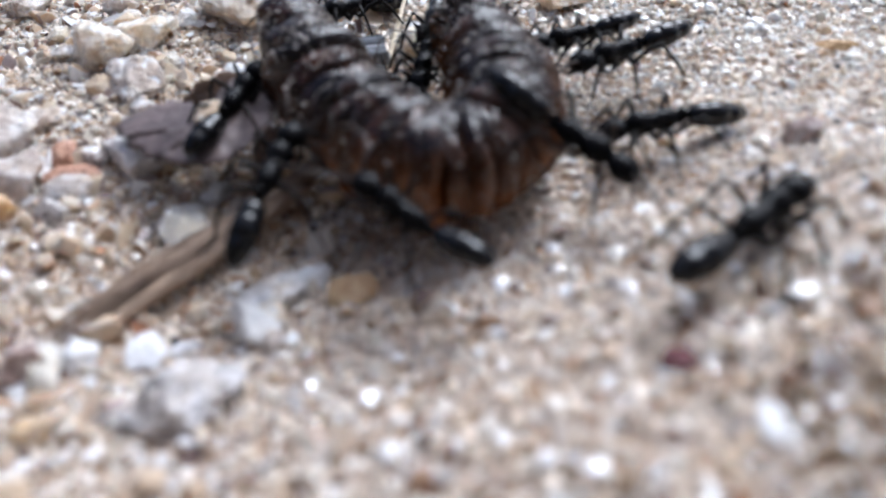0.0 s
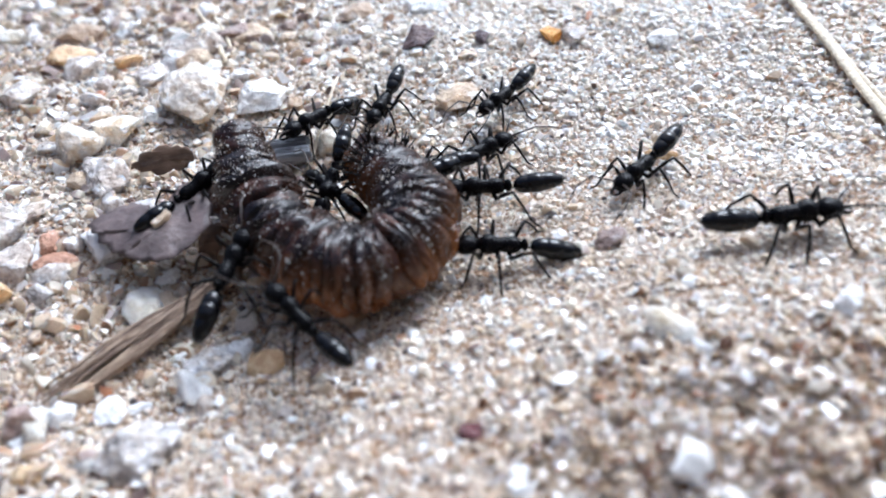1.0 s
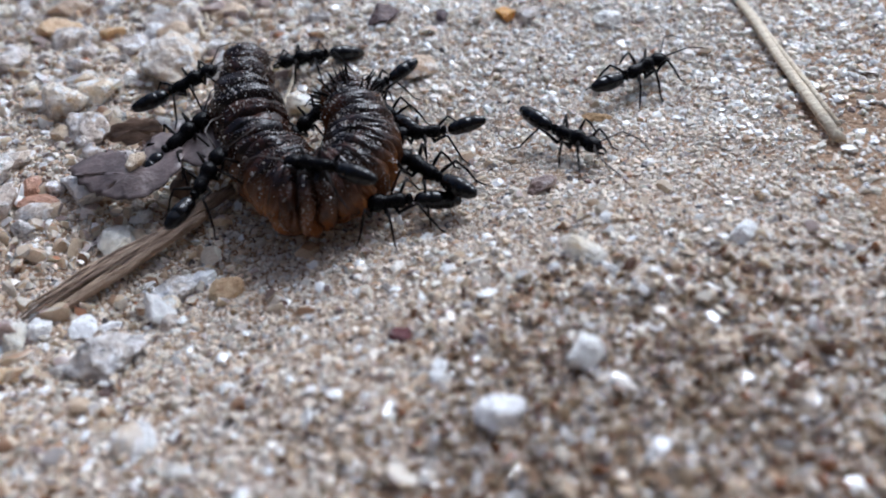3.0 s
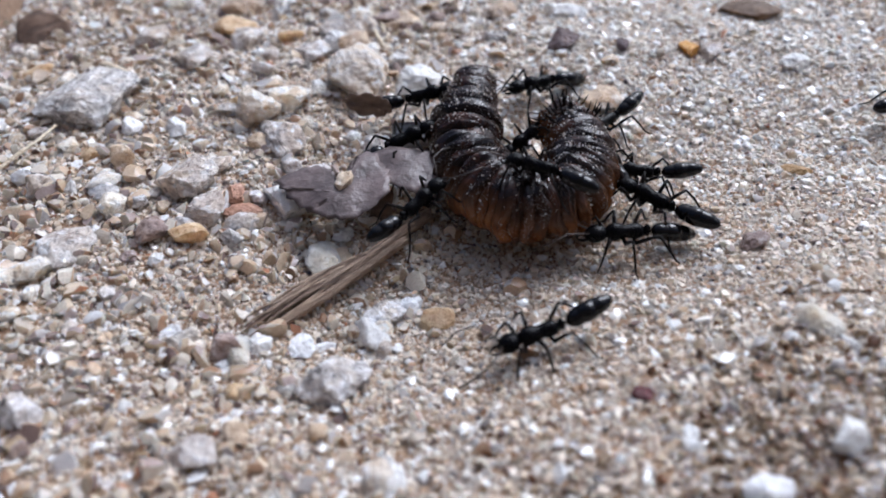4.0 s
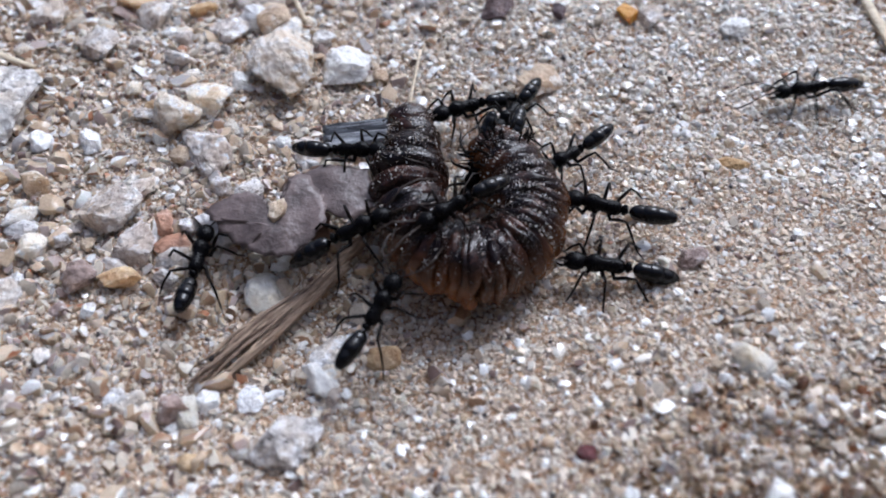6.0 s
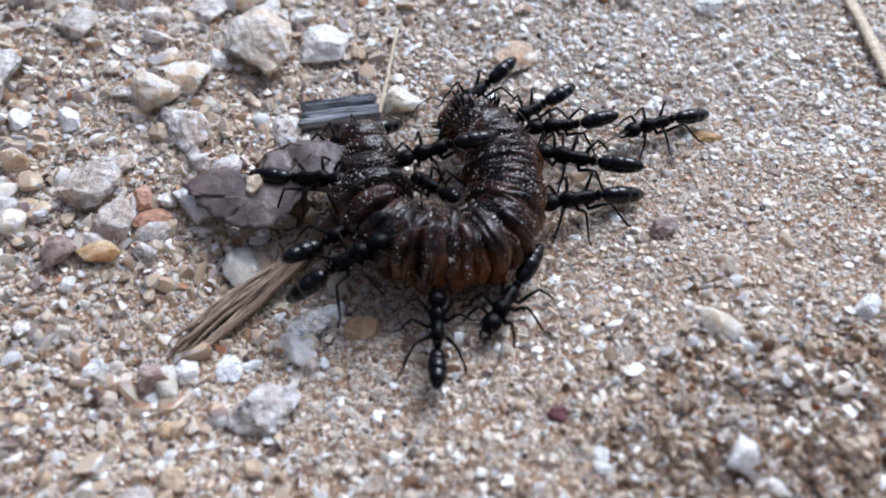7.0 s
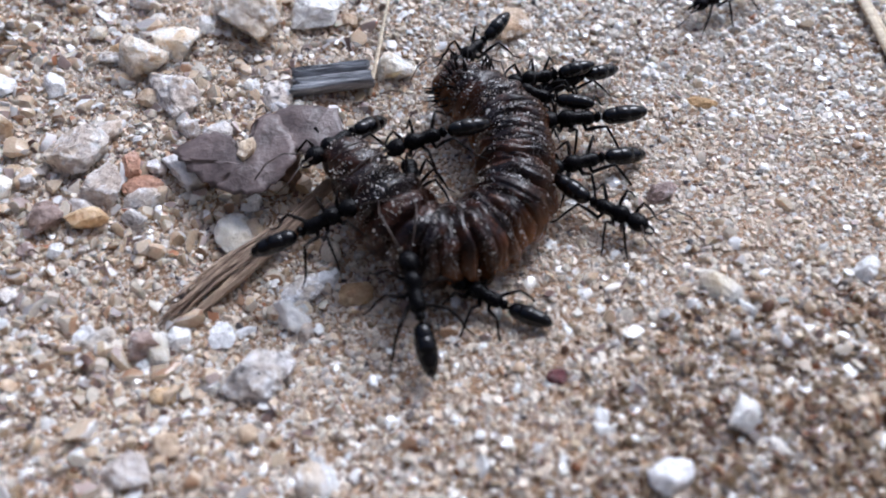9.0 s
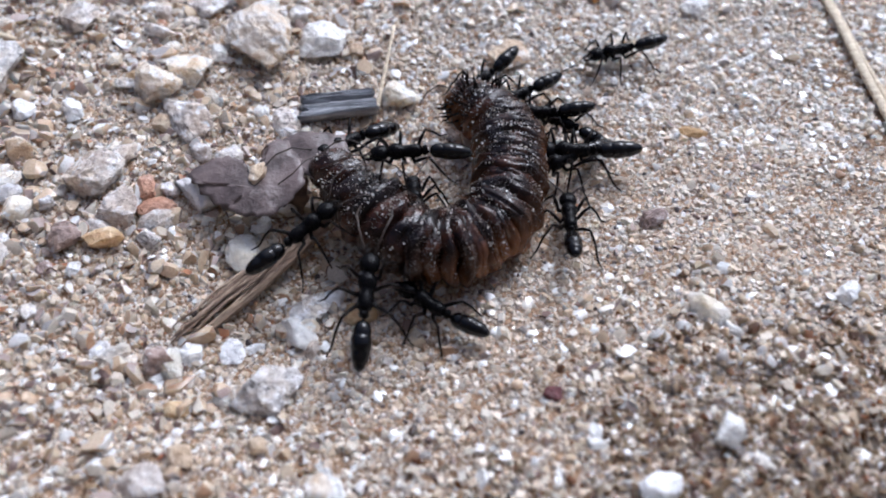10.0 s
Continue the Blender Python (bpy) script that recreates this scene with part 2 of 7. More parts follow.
def fibre_material(name, dark, light, stretch, rough=0.7, vary=False, relief=0.03):
    m, nt, b = material(name)
    cc = nt.nodes.new("ShaderNodeTexCoord")
    mp = nt.nodes.new("ShaderNodeMapping")
    mp.inputs["Scale"].default_value = stretch
    nz = node(nt, "TexNoise", Scale=16 / CM, Detail=5.0, Roughness=0.65)
    nt.links.new(cc.outputs["Object"], mp.inputs["Vector"])
    nt.links.new(mp.outputs["Vector"], nz.inputs["Vector"])
    c = ramp(nt, nz.outputs["Fac"], [(0.32, dark), (0.66, light)])
    info = nt.nodes.new("ShaderNodeObjectInfo")
    tone = ramp(nt, info.outputs["Random"], [(0.0, (0.55, 0.50, 0.47)), (1.0, (1.15, 1.12, 1.08))])
    nt.links.new(mix(nt, 1.0, c, tone, "MULTIPLY") if vary else c, b.inputs["Base Color"])
    b.inputs["Roughness"].default_value = rough
    bump(nt, b, nz.outputs["Fac"], relief, 0.9)
    return m


M_wood = fibre_material("weathered_wood", (0.17, 0.110, 0.080), (0.64, 0.50, 0.37), (0.3, 1.5, 1.5), 0.7, True, 0.07)
M_bark = fibre_material("grey_bark", (0.05, 0.05, 0.055), (0.42, 0.43, 0.46), (0.12, 2.2, 1.4))
M_straw = fibre_material("dry_straw", (0.55, 0.43, 0.28), (0.84, 0.74, 0.56), (0.05, 1.5, 1.5), 0.5)
M_leaf = fibre_material("dead_leaf", (0.055, 0.040, 0.037), (0.20, 0.152, 0.142), (0.35, 0.35, 0.35), 0.38)
M_leaf_brown = fibre_material("brown_dead_leaf", (0.06, 0.035, 0.022), (0.20, 0.12, 0.075), (0.3, 0.8, 0.5), 0.65)


# ---- building helpers ----
def mesh_of(name, verts, faces, mat, smooth=True):
    me = bpy.data.meshes.new(name)
    me.from_pydata([tuple(v) for v in verts], [], [tuple(q) for q in faces])
    me.materials.append(mat)
    me.polygons.foreach_set("use_smooth", [smooth] * len(me.polygons))
    me.update()
    return me


def part(name, me, parent=None, label=""):
    ob = new(name, me)
    ob.parent = parent
    return tagged(ob, label)


def tube(points, radii, sides=8):
    """Verts and faces of a closed tube along points (cm), with one radius (or a pair) a point."""
    pts = [Vector(p) for p in points]
    verts, faces = [], []
    up = Vector((0, 0, 1))
    for i, p in enumerate(pts):
        d = (pts[min(i + 1, len(pts) - 1)] - pts[max(i - 1, 0)]).normalized()
        a = d.cross(up if abs(d.dot(up)) < 0.95 else Vector((1, 0, 0))).normalized()
        e = a.cross(d)
        r = radii[i]
        ra, rb = r if isinstance(r, tuple) else (r, r)
        for k in range(sides):
            w = 2 * math.pi * k / sides
            verts.append((p + a * (ra * math.cos(w)) + e * (rb * math.sin(w))) * CM)
    n = len(pts)
    for i in range(n - 1):
        for k in range(sides):
            k2 = (k + 1) % sides
            faces.append((i * sides + k, i * sides + k2, (i + 1) * sides + k2, (i + 1) * sides + k))
    faces.append(tuple(range(sides))[::-1])
    faces.append(tuple((n - 1) * sides + k for k in range(sides)))
    return verts, faces


def joined(*pieces):
    verts, faces = [], []
    for v, q in pieces:
        o = len(verts)
        verts += v
        faces += [tuple(i + o for i in face) for face in q]
    return verts, faces


# ---- ground: one sheet of sand ----
BUMPS = ((-1.5, -0.9, 0.9, -0.218), (1.4, -1.9, 1.2, 0.202), (2.3, 1.0, 1.1, -0.14), (-2.4, 1.8, 1.2, 0.082),
         (1.2, 2.8, 1.0, 0.067), (-0.4, 1.4, 0.9, -0.015), (0.0, 0.0, 1.2, -0.269))


def ground_height(x, y):
    """Height of the sand in cm, without its small unevenness."""
    z = -0.042 + 0 * x
    for a, b, c, k in BUMPS:
        z = z + k * np.exp(-((x - a) ** 2 + (y - b) ** 2) / (2 * c * c))
    return z


def ripple(x, y):
    return (0.022 * np.sin(3.1 * x + 1.3 * np.sin(2.3 * y)) * np.sin(2.7 * y + 0.8 * np.sin(3.3 * x))
            + 0.014 * np.sin(7.3 * x + 2.0 * y + 1.0) * np.sin(6.1 * y - 3.0 * x)
            + 0.06 * np.exp(-((x - 2.0) ** 2 + (y + 1.9) ** 2) / 0.8) * np.sin(9.0 * x + 3.0 * np.sin(4.0 * y)) * np.sin(8.0 * y + 2.0 * np.sin(5.0 * x)))


def sand_height(x, y):
    return ground_height(x, y) + ripple(x, y)


fine = np.arange(-6.0, 6.01, 0.075)
far = 6.0 * 1.32 ** np.arange(1, 15)
axis = np.concatenate([-far[::-1], fine, far])
gx, gy = np.meshgrid(axis, axis)
gz = sand_height(gx, gy)
gv = np.stack([gx.ravel(), gy.ravel(), gz.ravel()], 1) * CM
m_ = len(axis)
ii = (np.arange(m_ - 1)[:, None] * m_ + np.arange(m_ - 1)[None, :]).ravel()
gf = np.stack([ii, ii + 1, ii + m_ + 1, ii + m_], 1)
ground_ob = tagged(new("ground", mesh_of("ground", gv.tolist(), gf.tolist(), M_ground)),
                   "brown sand bed under loose grains, darkened so gaps read as shade", "ground", kind="structure")

# ---- unseen walls added to block sky light behind the camera and to one side ----
M_blocker = fibre_material("blocker_dark", (0.05, 0.045, 0.04), (0.11, 0.10, 0.09), (0.06, 0.06, 0.06), 0.9)


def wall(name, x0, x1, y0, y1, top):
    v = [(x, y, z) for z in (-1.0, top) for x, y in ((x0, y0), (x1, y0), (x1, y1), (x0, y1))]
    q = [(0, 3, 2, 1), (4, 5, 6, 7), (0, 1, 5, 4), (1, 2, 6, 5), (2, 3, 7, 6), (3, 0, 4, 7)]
    return tagged(new(name, mesh_of(name, [Vector(p) * CM for p in v], q, M_blocker, False)), "unseen dark wall added to block sky light", "wall", kind="structure")


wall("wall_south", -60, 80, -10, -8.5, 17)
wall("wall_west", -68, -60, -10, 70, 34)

# ---- loose grains ----
rng = np.random.default_rng(7)
PHI = (1 + 5 ** 0.5) / 2
ICO_V = np.array([(-1, PHI, 0), (1, PHI, 0), (-1, -PHI, 0), (1, -PHI, 0), (0, -1, PHI), (0, 1, PHI), (0, -1, -PHI), (0, 1, -PHI),
                  (PHI, 0, -1), (PHI, 0, 1), (-PHI, 0, -1), (-PHI, 0, 1)]) / (1 + PHI * PHI) ** 0.5
ICO_F = np.array([(0, 11, 5), (0, 5, 1), (0, 1, 7), (0, 7, 10), (0, 10, 11), (1, 5, 9), (5, 11, 4), (11, 10, 2), (10, 7, 6), (7, 1, 8),
                  (3, 9, 4), (3, 4, 2), (3, 2, 6), (3, 6, 8), (3, 8, 9), (4, 9, 5), (2, 4, 11), (6, 2, 10), (8, 6, 7), (9, 8, 1)])


CUBE_V = np.array([(x, y, z) for z in (-1, 1) for x, y in ((-1, -1), (1, -1), (1, 1), (-1, 1))]) * 0.66
CUBE_F = np.array([(0, 3, 2), (0, 2, 1), (4, 5, 6), (4, 6, 7), (0, 1, 5), (0, 5, 4), (1, 2, 6), (1, 6, 5), (2, 3, 7), (2, 7, 6), (3, 0, 4), (3, 4, 7)])


def turns(n):
    """n random rotation matrices."""
    q = rng.normal(size=(n, 4))
    q /= np.linalg.norm(q, axis=1)[:, None]
    w, x, y, z = q.T
    return np.stack([np.stack([1 - 2 * (y * y + z * z), 2 * (x * y - z * w), 2 * (x * z + y * w)], 1),
                     np.stack([2 * (x * y + z * w), 1 - 2 * (x * x + z * z), 2 * (y * z - x * w)], 1),
                     np.stack([2 * (x * z - y * w), 2 * (y * z + x * w), 1 - 2 * (x * x + y * y)], 1)], 1)


def fine_ball():
    """A sphere of 42 corners, from the coarse one."""
    verts, mids, faces = [Vector(v) for v in ICO_V], {}, []
    for q in ICO_F:
        m = []
        for a, b in zip(q, np.roll(q, -1)):
            k = (min(a, b), max(a, b))
            if k not in mids:
                mids[k] = len(verts)
                verts.append((verts[a] + verts[b]).normalized())
            m.append(mids[k])
        faces += [(q[0], m[0], m[2]), (q[1], m[1], m[0]), (q[2], m[2], m[1]), tuple(m)]
    return np.array([tuple(v) for v in verts]), np.array(faces)


BALL_V, BALL_F = fine_ball()


def scatter(name, n, sizes, box, mat, label, keep=None, flat=1.0, proud=(0.3, 1.1), gritty=0.3, lift=0.0, round_=False, level=False, blocky=False):
    """n loose grains over a box of the plan, joined in one mesh: chips of 12 corners, broken blocks of 8, or worn lumps cut by a few planes."""
    x, y = rng.uniform(box[0], box[1], n), rng.uniform(box[2], box[3], n)
    if keep is not None:
        ok = rng.uniform(size=n) < keep(x, y)
        x, y = x[ok], y[ok]
        n = len(x)
    s = sizes[0] * (sizes[1] / sizes[0]) ** (rng.uniform(size=n) ** 1.35)
    base, tris = (BALL_V, BALL_F) if round_ else (CUBE_V, CUBE_F) if blocky else (ICO_V, ICO_F)
    c = len(base)
    v = base[None] * (1 + (0.06 if round_ and not level else gritty) * rng.uniform(-1, 1, (n, c, 1)))
    if round_ and not level:
        for _ in range(8):
            d = rng.normal(size=(n, 3))
            d /= np.linalg.norm(d, axis=1)[:, None]
            over = np.maximum(0, np.einsum("nki,ni->nk", v, d) - rng.uniform(0.35, 0.75, n)[:, None])
            v = v - over[:, :, None] * d[:, None, :]
        v = v * 1.3
    v = v * np.stack([rng.uniform(0.75, 1.25, n), rng.uniform(0.7, 1.1, n), flat * rng.uniform(0.6, 1.0, n)], 1)[:, None, :]
    if level:
        a, e, w = rng.uniform(0, 6.28, n), rng.normal(0, 0.45, n), rng.uniform(0, 6.28, n)
        tilt = np.stack([np.cos(a) * e, np.sin(a) * e], 1)
        vx = v[:, :, 0] * np.cos(w)[:, None] - v[:, :, 1] * np.sin(w)[:, None]
        vy = v[:, :, 0] * np.sin(w)[:, None] + v[:, :, 1] * np.cos(w)[:, None]
        v = np.stack([vx, vy, v[:, :, 2] + vx * tilt[:, :1] + vy * tilt[:, 1:]], 2) * s[:, None, None]
    else:
        v = np.einsum("nij,nkj->nki", turns(n), v) * s[:, None, None]
    v += np.stack([x, y, sand_height(x, y) - v[:, :, 2].max(1) + s * rng.uniform(*proud, n) + lift], 1)[:, None, :]
    verts = (v.reshape(-1, 3) * CM).astype(np.float32)
    faces = (tris[None] + c * np.arange(n)[:, None, None]).reshape(-1, 3).astype(np.int32)
    me = bpy.data.meshes.new(name)
    me.vertices.add(len(verts))
    me.vertices.foreach_set("co", verts.ravel())
    me.loops.add(faces.size)
    me.loops.foreach_set("vertex_index", faces.ravel())
    me.polygons.add(len(faces))
    me.polygons.foreach_set("loop_start", np.arange(0, faces.size, 3, dtype=np.int32))
    me.polygons.foreach_set("use_smooth", [round_ and not level] * len(faces))
    me.update(calc_edges=True)
    me.validate()
    if round_:
        me.set_sharp_from_angle(angle=radians(24))
    me.materials.append(mat)
    return tagged(new(name, me), label, "sand", kind="stuff")


def gravelly(x, y):
    """How coarse the ground is: gravel behind and to one side, a coarse patch before the mound."""
    g = 1 / (1 + np.exp((x + 0.9 - 0.25 * y) * 2.2))
    h = np.exp(-((x - 1.9) ** 2 + (y + 1.9) ** 2) / 0.9)
    k = 0.5 + 0.5 * np.sin(4.1 * x + 1.7 * y) * np.sin(3.3 * y - 2.2 * x + 1)
    return np.clip(0.10 + 0.75 * g + 0.55 * h, 0, 1) * (0.55 + 0.45 * k)


SEEN = (-5.6, 5.2, -3.2, 6.2)
NEAR = (-3.3, 3.6, -2.7, 3.4)
# Thinner over gravel and at front right, so the darkened bed shows in gaps.
scatter("fine_sand", 80000, (0.010, 0.029), NEAR, M_sand, "fine tan quartz sand grains lying loose", lambda x, y: 1 - 0.45 * np.clip(gravelly(x, y), 0, 1) - 0.55 * np.exp(-((x - 2.0) ** 2 / 2.0 + (y + 2.3) ** 2 / 0.8)), proud=(0.3, 1.1), gritty=0.32, blocky=True)
scatter("outer_sand", 32000, (0.018, 0.044), SEEN, M_sand, "loose tan sand grains round about", proud=(0.3, 1.05), gritty=0.32, blocky=True)
scatter("medium_sand", 22000, (0.024, 0.046), SEEN, M_coarse, "medium tan and brown sand grains", lambda x, y: 0.12 + 0.88 * gravelly(x, y) + 0.5 * np.exp(-((x + 1.0) ** 2 / 2.5 + (y + 2.2) ** 2 / 1.2)), proud=(0.2, 0.8))
scatter("coarse_sand", 20000, (0.026, 0.056), SEEN, M_coarse, "coarse tan and grey gravel grains", gravelly, proud=(0.6, 1.3), round_=True)
scatter("fine_gravel", 8000, (0.042, 0.095), (-5.4, 3.5, -3.2, 6.0), M_coarse, "small angular pale gravel chips", lambda x, y: gravelly(x, y) ** 1.7 * (x < 0.6), proud=(0.6, 1.3), round_=True)
# Brown grit; its colours are darkened further to match shade on near ground.
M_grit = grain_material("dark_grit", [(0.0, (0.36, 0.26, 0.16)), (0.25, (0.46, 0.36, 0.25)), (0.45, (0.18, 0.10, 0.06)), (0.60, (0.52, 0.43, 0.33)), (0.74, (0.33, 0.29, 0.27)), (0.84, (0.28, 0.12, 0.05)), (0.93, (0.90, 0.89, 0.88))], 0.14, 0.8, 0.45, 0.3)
scatter("dark_grit", 8500, (0.026, 0.050), (0.6, 4.2, -3.2, -0.6), M_grit, "rough brown and grey grit among sand, darkened as if shaded", lambda x, y: np.exp(-((x - 2.0) ** 2 / 2.0 + (y + 2.3) ** 2 / 0.55)), proud=(0.4, 1.2), round_=True)
# More grit, added mainly to darken the front edge in place of shade.
scatter("brown_grit", 3200, (0.024, 0.046), (-4.2, 0.6, -3.2, -1.0), M_grit, "brown and grey grit at the gravel edge, added to darken it like shade", lambda x, y: 0.40 * np.exp(-((y + 2.7) ** 2 / 0.9)), proud=(0.4, 1.1), round_=True)
# Whitish chips, denser far off, partly there to brighten the far ground by colour.
M_chips = grain_material("quartz_chips", [(0.0, (0.87, 0.80, 0.70)), (0.35, (0.92, 0.87, 0.80)), (0.62, (0.81, 0.70, 0.56)), (0.80, (0.97, 0.96, 0.94))], 0.25, 0.8, 0.5, 0.1)
scatter("quartz_chips", 14000, (0.018, 0.055), (-0.5, 5.2, 0.4, 6.2), M_chips, "pale whitish quartz chips among far sand", lambda x, y: 0.85 / (1 + np.exp(-1.6 * (0.8 * x + y - 2.2))), proud=(0.4, 1.0))
scatter("mica_flakes", 8000, (0.010, 0.054), SEEN, M_mica, "white glinting mica and quartz flakes", lambda x, y: 0.15 + 0.62 * gravelly(x, y) + 0.25 * np.exp(-((x + 0.6) ** 2 / 3.0 + (y + 1.8) ** 2 / 1.0)) + 0.40 / (1 + np.exp(-2.5 * (x + y - 2.4))), flat=0.4, proud=(0.35, 0.7), gritty=0.34, lift=0.010, round_=True, level=True)


# ---- pebbles ----
def stone_mesh(name, seed, mat, fine=4):
    """A stone of 1 mm radius: a faceted, weathered lump; mica-rich stones are rugged and flaky."""
    flaky = mat.name in ("granite", "white_quartz", "grey_stone", "cream_quartz", "clear_quartz", "brick_crumb", "mauve_stone")
    r = random.Random(seed)
    bm = bmesh.new()
    bmesh.ops.create_icosphere(bm, subdivisions=fine, radius=1.0)
    planes = []
    for _ in range(13):
        d = Vector((r.gauss(0, 1), r.gauss(0, 1), r.gauss(0, 1))).normalized()
        planes.append((d, r.uniform(0.50, 0.80)))
    off = Vector((r.uniform(0, 50), r.uniform(0, 50), r.uniform(0, 50)))
    for v in bm.verts:
        p = v.co.copy()
        for d, h in planes:
            over = p.dot(d) - h
            if over > 0:
                p -= d * over * 0.95
        if flaky:
            near, _ = noise.voronoi(p * 2.6 + off)
            p *= 0.96 + 0.15 * min(0.45, near[1] - near[0])
        p *= 1.26 + 0.10 * noise.noise(p * 1.5 + off) + (0.11 if flaky else 0.05) * noise.noise(p * 4 + off) + (0.075 if flaky else 0.025) * noise.noise(p * 9 + off)
        v.co = p * (0.1 * CM)
    me = bpy.data.meshes.new(name)
    bm.to_mesh(me)
    bm.free()
    me.materials.append(mat)
    me.polygons.foreach_set("use_smooth", [True] * len(me.polygons))
    me.set_sharp_from_angle(angle=radians(9 if flaky else 17))
    return me


STONE_MESHES = {}


def pebble(x, y, wx, wy, wz, turn, kind, label, sink=0.28, fine=4):
    """A stone of half-sizes wx, wy, wz (cm) lying at x, y."""
    k = (kind, int(abs(x * 37 + y * 91)) % 4, fine)
    if k not in STONE_MESHES:
        STONE_MESHES[k] = stone_mesh("pebble", k[1] + len(STONE_MESHES) * 13, STONE[kind], fine)
    ob = new("pebble", STONE_MESHES[k])
    ob.matrix_world = cpose(x, y, float(sand_height(x, y)) + wz * (0.85 - sink), 0, 0, turn)
    ob.scale = (wx / 0.1, wy / 0.1, wz / 0.1)
    return tagged(ob, label, "pebble", "pebbles on the sand")


pebble(-1.42, 2.1, 0.3, 0.351, 0.193, 10, "cream", "big faceted cream quartz pebble on the sand")
pebble(-0.89, 2.08, 0.253, 0.2, 0.111, 5, "white", "pale flat whitish stone on the gravel")
pebble(-3.85, 1.7, 0.406, 0.415, 0.184, 30, "granite", "large speckled grey granite stone")
pebble(-2.68, 0.53, 0.235, 0.17, 0.155, 32, "grey", "rounded grey speckled pebble among gravel")
pebble(-2.31, 0.47, 0.073, 0.124, 0.053, 23, "brick", "thin terracotta red brick chip")
pebble(-2.2, 0.24, 0.138, 0.115, 0.069, 23, "brick", "broken terracotta red brick crumb")
pebble(-1.84, 0.41, 0.20, 0.24, 0.11, 20, "white", "white and grey speckled stone beside the dead leaf")
pebble(0.53, 2.71, 0.137, 0.171, 0.09, -9, "purple", "small dark purple rounded pebble")
pebble(1.12, 2.63, 0.074, 0.102, 0.054, -14, "purple", "tiny dark purple rounded grain")
pebble(1.76, 2.56, 0.122, 0.12, 0.063, -20, "orange", "small bright orange sand grain")
pebble(1.94, 2.52, 0.14, 0.145, 0.075, -21, "grey", "small grey pebble beside an orange grain")
pebble(2.71, 2.3, 0.118, 0.131, 0.068, -28, "white", "small white rounded quartz grain")
pebble(-2.06, 1.72, 0.22, 0.209, 0.117, 17, "cream", "rounded cream pebble on the gravel")
pebble(-2.01, 1.09, 0.153, 0.182, 0.106, 19, "grey", "small grey rounded pebble")
pebble(-2.3, 1.52, 0.186, 0.232, 0.13, 21, "cream", "cream angular quartz pebble")
pebble(-1.8, 1.92, 0.085, 0.097, 0.053, 14, "white", "tiny white quartz pebble")
pebble(-2.87, 3.78, 0.236, 0.208, 0.099, 19, "tan", "tan rounded pebble on the sand")
pebble(-1.69, 3.1, 0.22, 0.194, 0.099, 11, "grey", "pale grey flat pebble")
pebble(-1.52, 2.76, 0.178, 0.198, 0.103, 10, "tan", "tan brown rounded pebble")
pebble(-1.95, 2.62, 0.177, 0.149, 0.078, 14, "grey", "grey angular pebble on the sand")
pebble(-1.35, -1.36, 0.212, 0.197, 0.132, 20, "granite", "grey speckled stone half buried in sand")
pebble(1.69, -1.23, 0.15, 0.075, 0.065, -43, "clear", "translucent white quartz shard on the sand")
pebble(-1.2, -0.82, 0.069, 0.059, 0.04, 16, "white", "small white sparkling pebble")
pebble(-1.07, -0.65, 0.126, 0.125, 0.081, 11, "granite", "small speckled grey stone")
pebble(-1.88, -1, 0.111, 0.068, 0.045, 30, "white", "white sparkling flaky stone")
pebble(-0.88, -0.54, 0.088, 0.083, 0.054, 8, "white", "small white angular grain")
pebble(1.6, -0.26, 0.096, 0.109, 0.061, -16, "mauve", "purplish pink rounded pebble on sand")
pebble(-2.47, -0.92, 0.061, 0.048, 0.031, 38, "white", "white sparkling grain on the sand")
pebble(-2.08, -1.16, 0.063, 0.043, 0.029, 35, "white", "white flaky grain on the sand")
pebble(-0.67, -0.72, 0.121, 0.09, 0.06, 5, "honey", "orange brown translucent grain")
pebble(-0.02, 3.48, 0.165, 0.159, 0.079, -3, "tan", "tan pebble far on the gravel")
pebble(-1.05, 3.29, 0.193, 0.18, 0.091, 5, "tan", "tan flat pebble on the sand")
pebble(-3.7, 3.1, 0.203, 0.179, 0.087, 26, "grey", "grey flat gravel stone")
pebble(-3.11, 2.52, 0.176, 0.181, 0.093, 24, "grey", "grey blocky gravel stone")
pebble(-2.87, 3.27, 0.2, 0.183, 0.09, 20, "honey", "yellowish brown pebble on the sand")
pebble(1.5, -2.13, 0.075, 0.14, 0.085, -46, "white", "tall white chalky stone")
pebble(1.02, -2.41, 0.104, 0.11, 0.075, -43, "white", "white chalky rounded stone")
pebble(0.53, -1.71, 0.057, 0.052, 0.035, -23, "red", "dark red glassy grain")
pebble(-0.24, 1.39, 0.167, 0.152, 0.086, -2, "cream", "cream smooth pebble beside the bark chip")
pebble(-1.51, -0.19, 0.137, 0.189, 0.098, 16, "clear", "flat translucent white quartz flake")
pebble(0.63, 3.42, 0.196, 0.15, 0.075, -9, "white", "pale whitish stone on the sand")
pebble(2.55, 3.32, 0.269, 0.162, 0.078, -23, "brown", "dark brown flat stone")
pebble(-1.42, 0.12, 0.084, 0.069, 0.042, 14, "white", "white sparkling stone under the dead leaf edge")
pebble(-1.23, 1.12, 0.112, 0.14, 0.08, 9, "grey", "small grey pebble on the sand")
pebble(-1.99, 1.15, 0.154, 0.207, 0.111, 17, "grey", "grey angular pebble on the sand")
pebble(-2.49, 0.25, 0.188, 0.165, 0.097, 26, "grey", "grey flat stone beside gravel")
pebble(-2.01, -1.07, 0.089, 0.152, 0.064, 29, "clear", "pale translucent pebble on the sand")
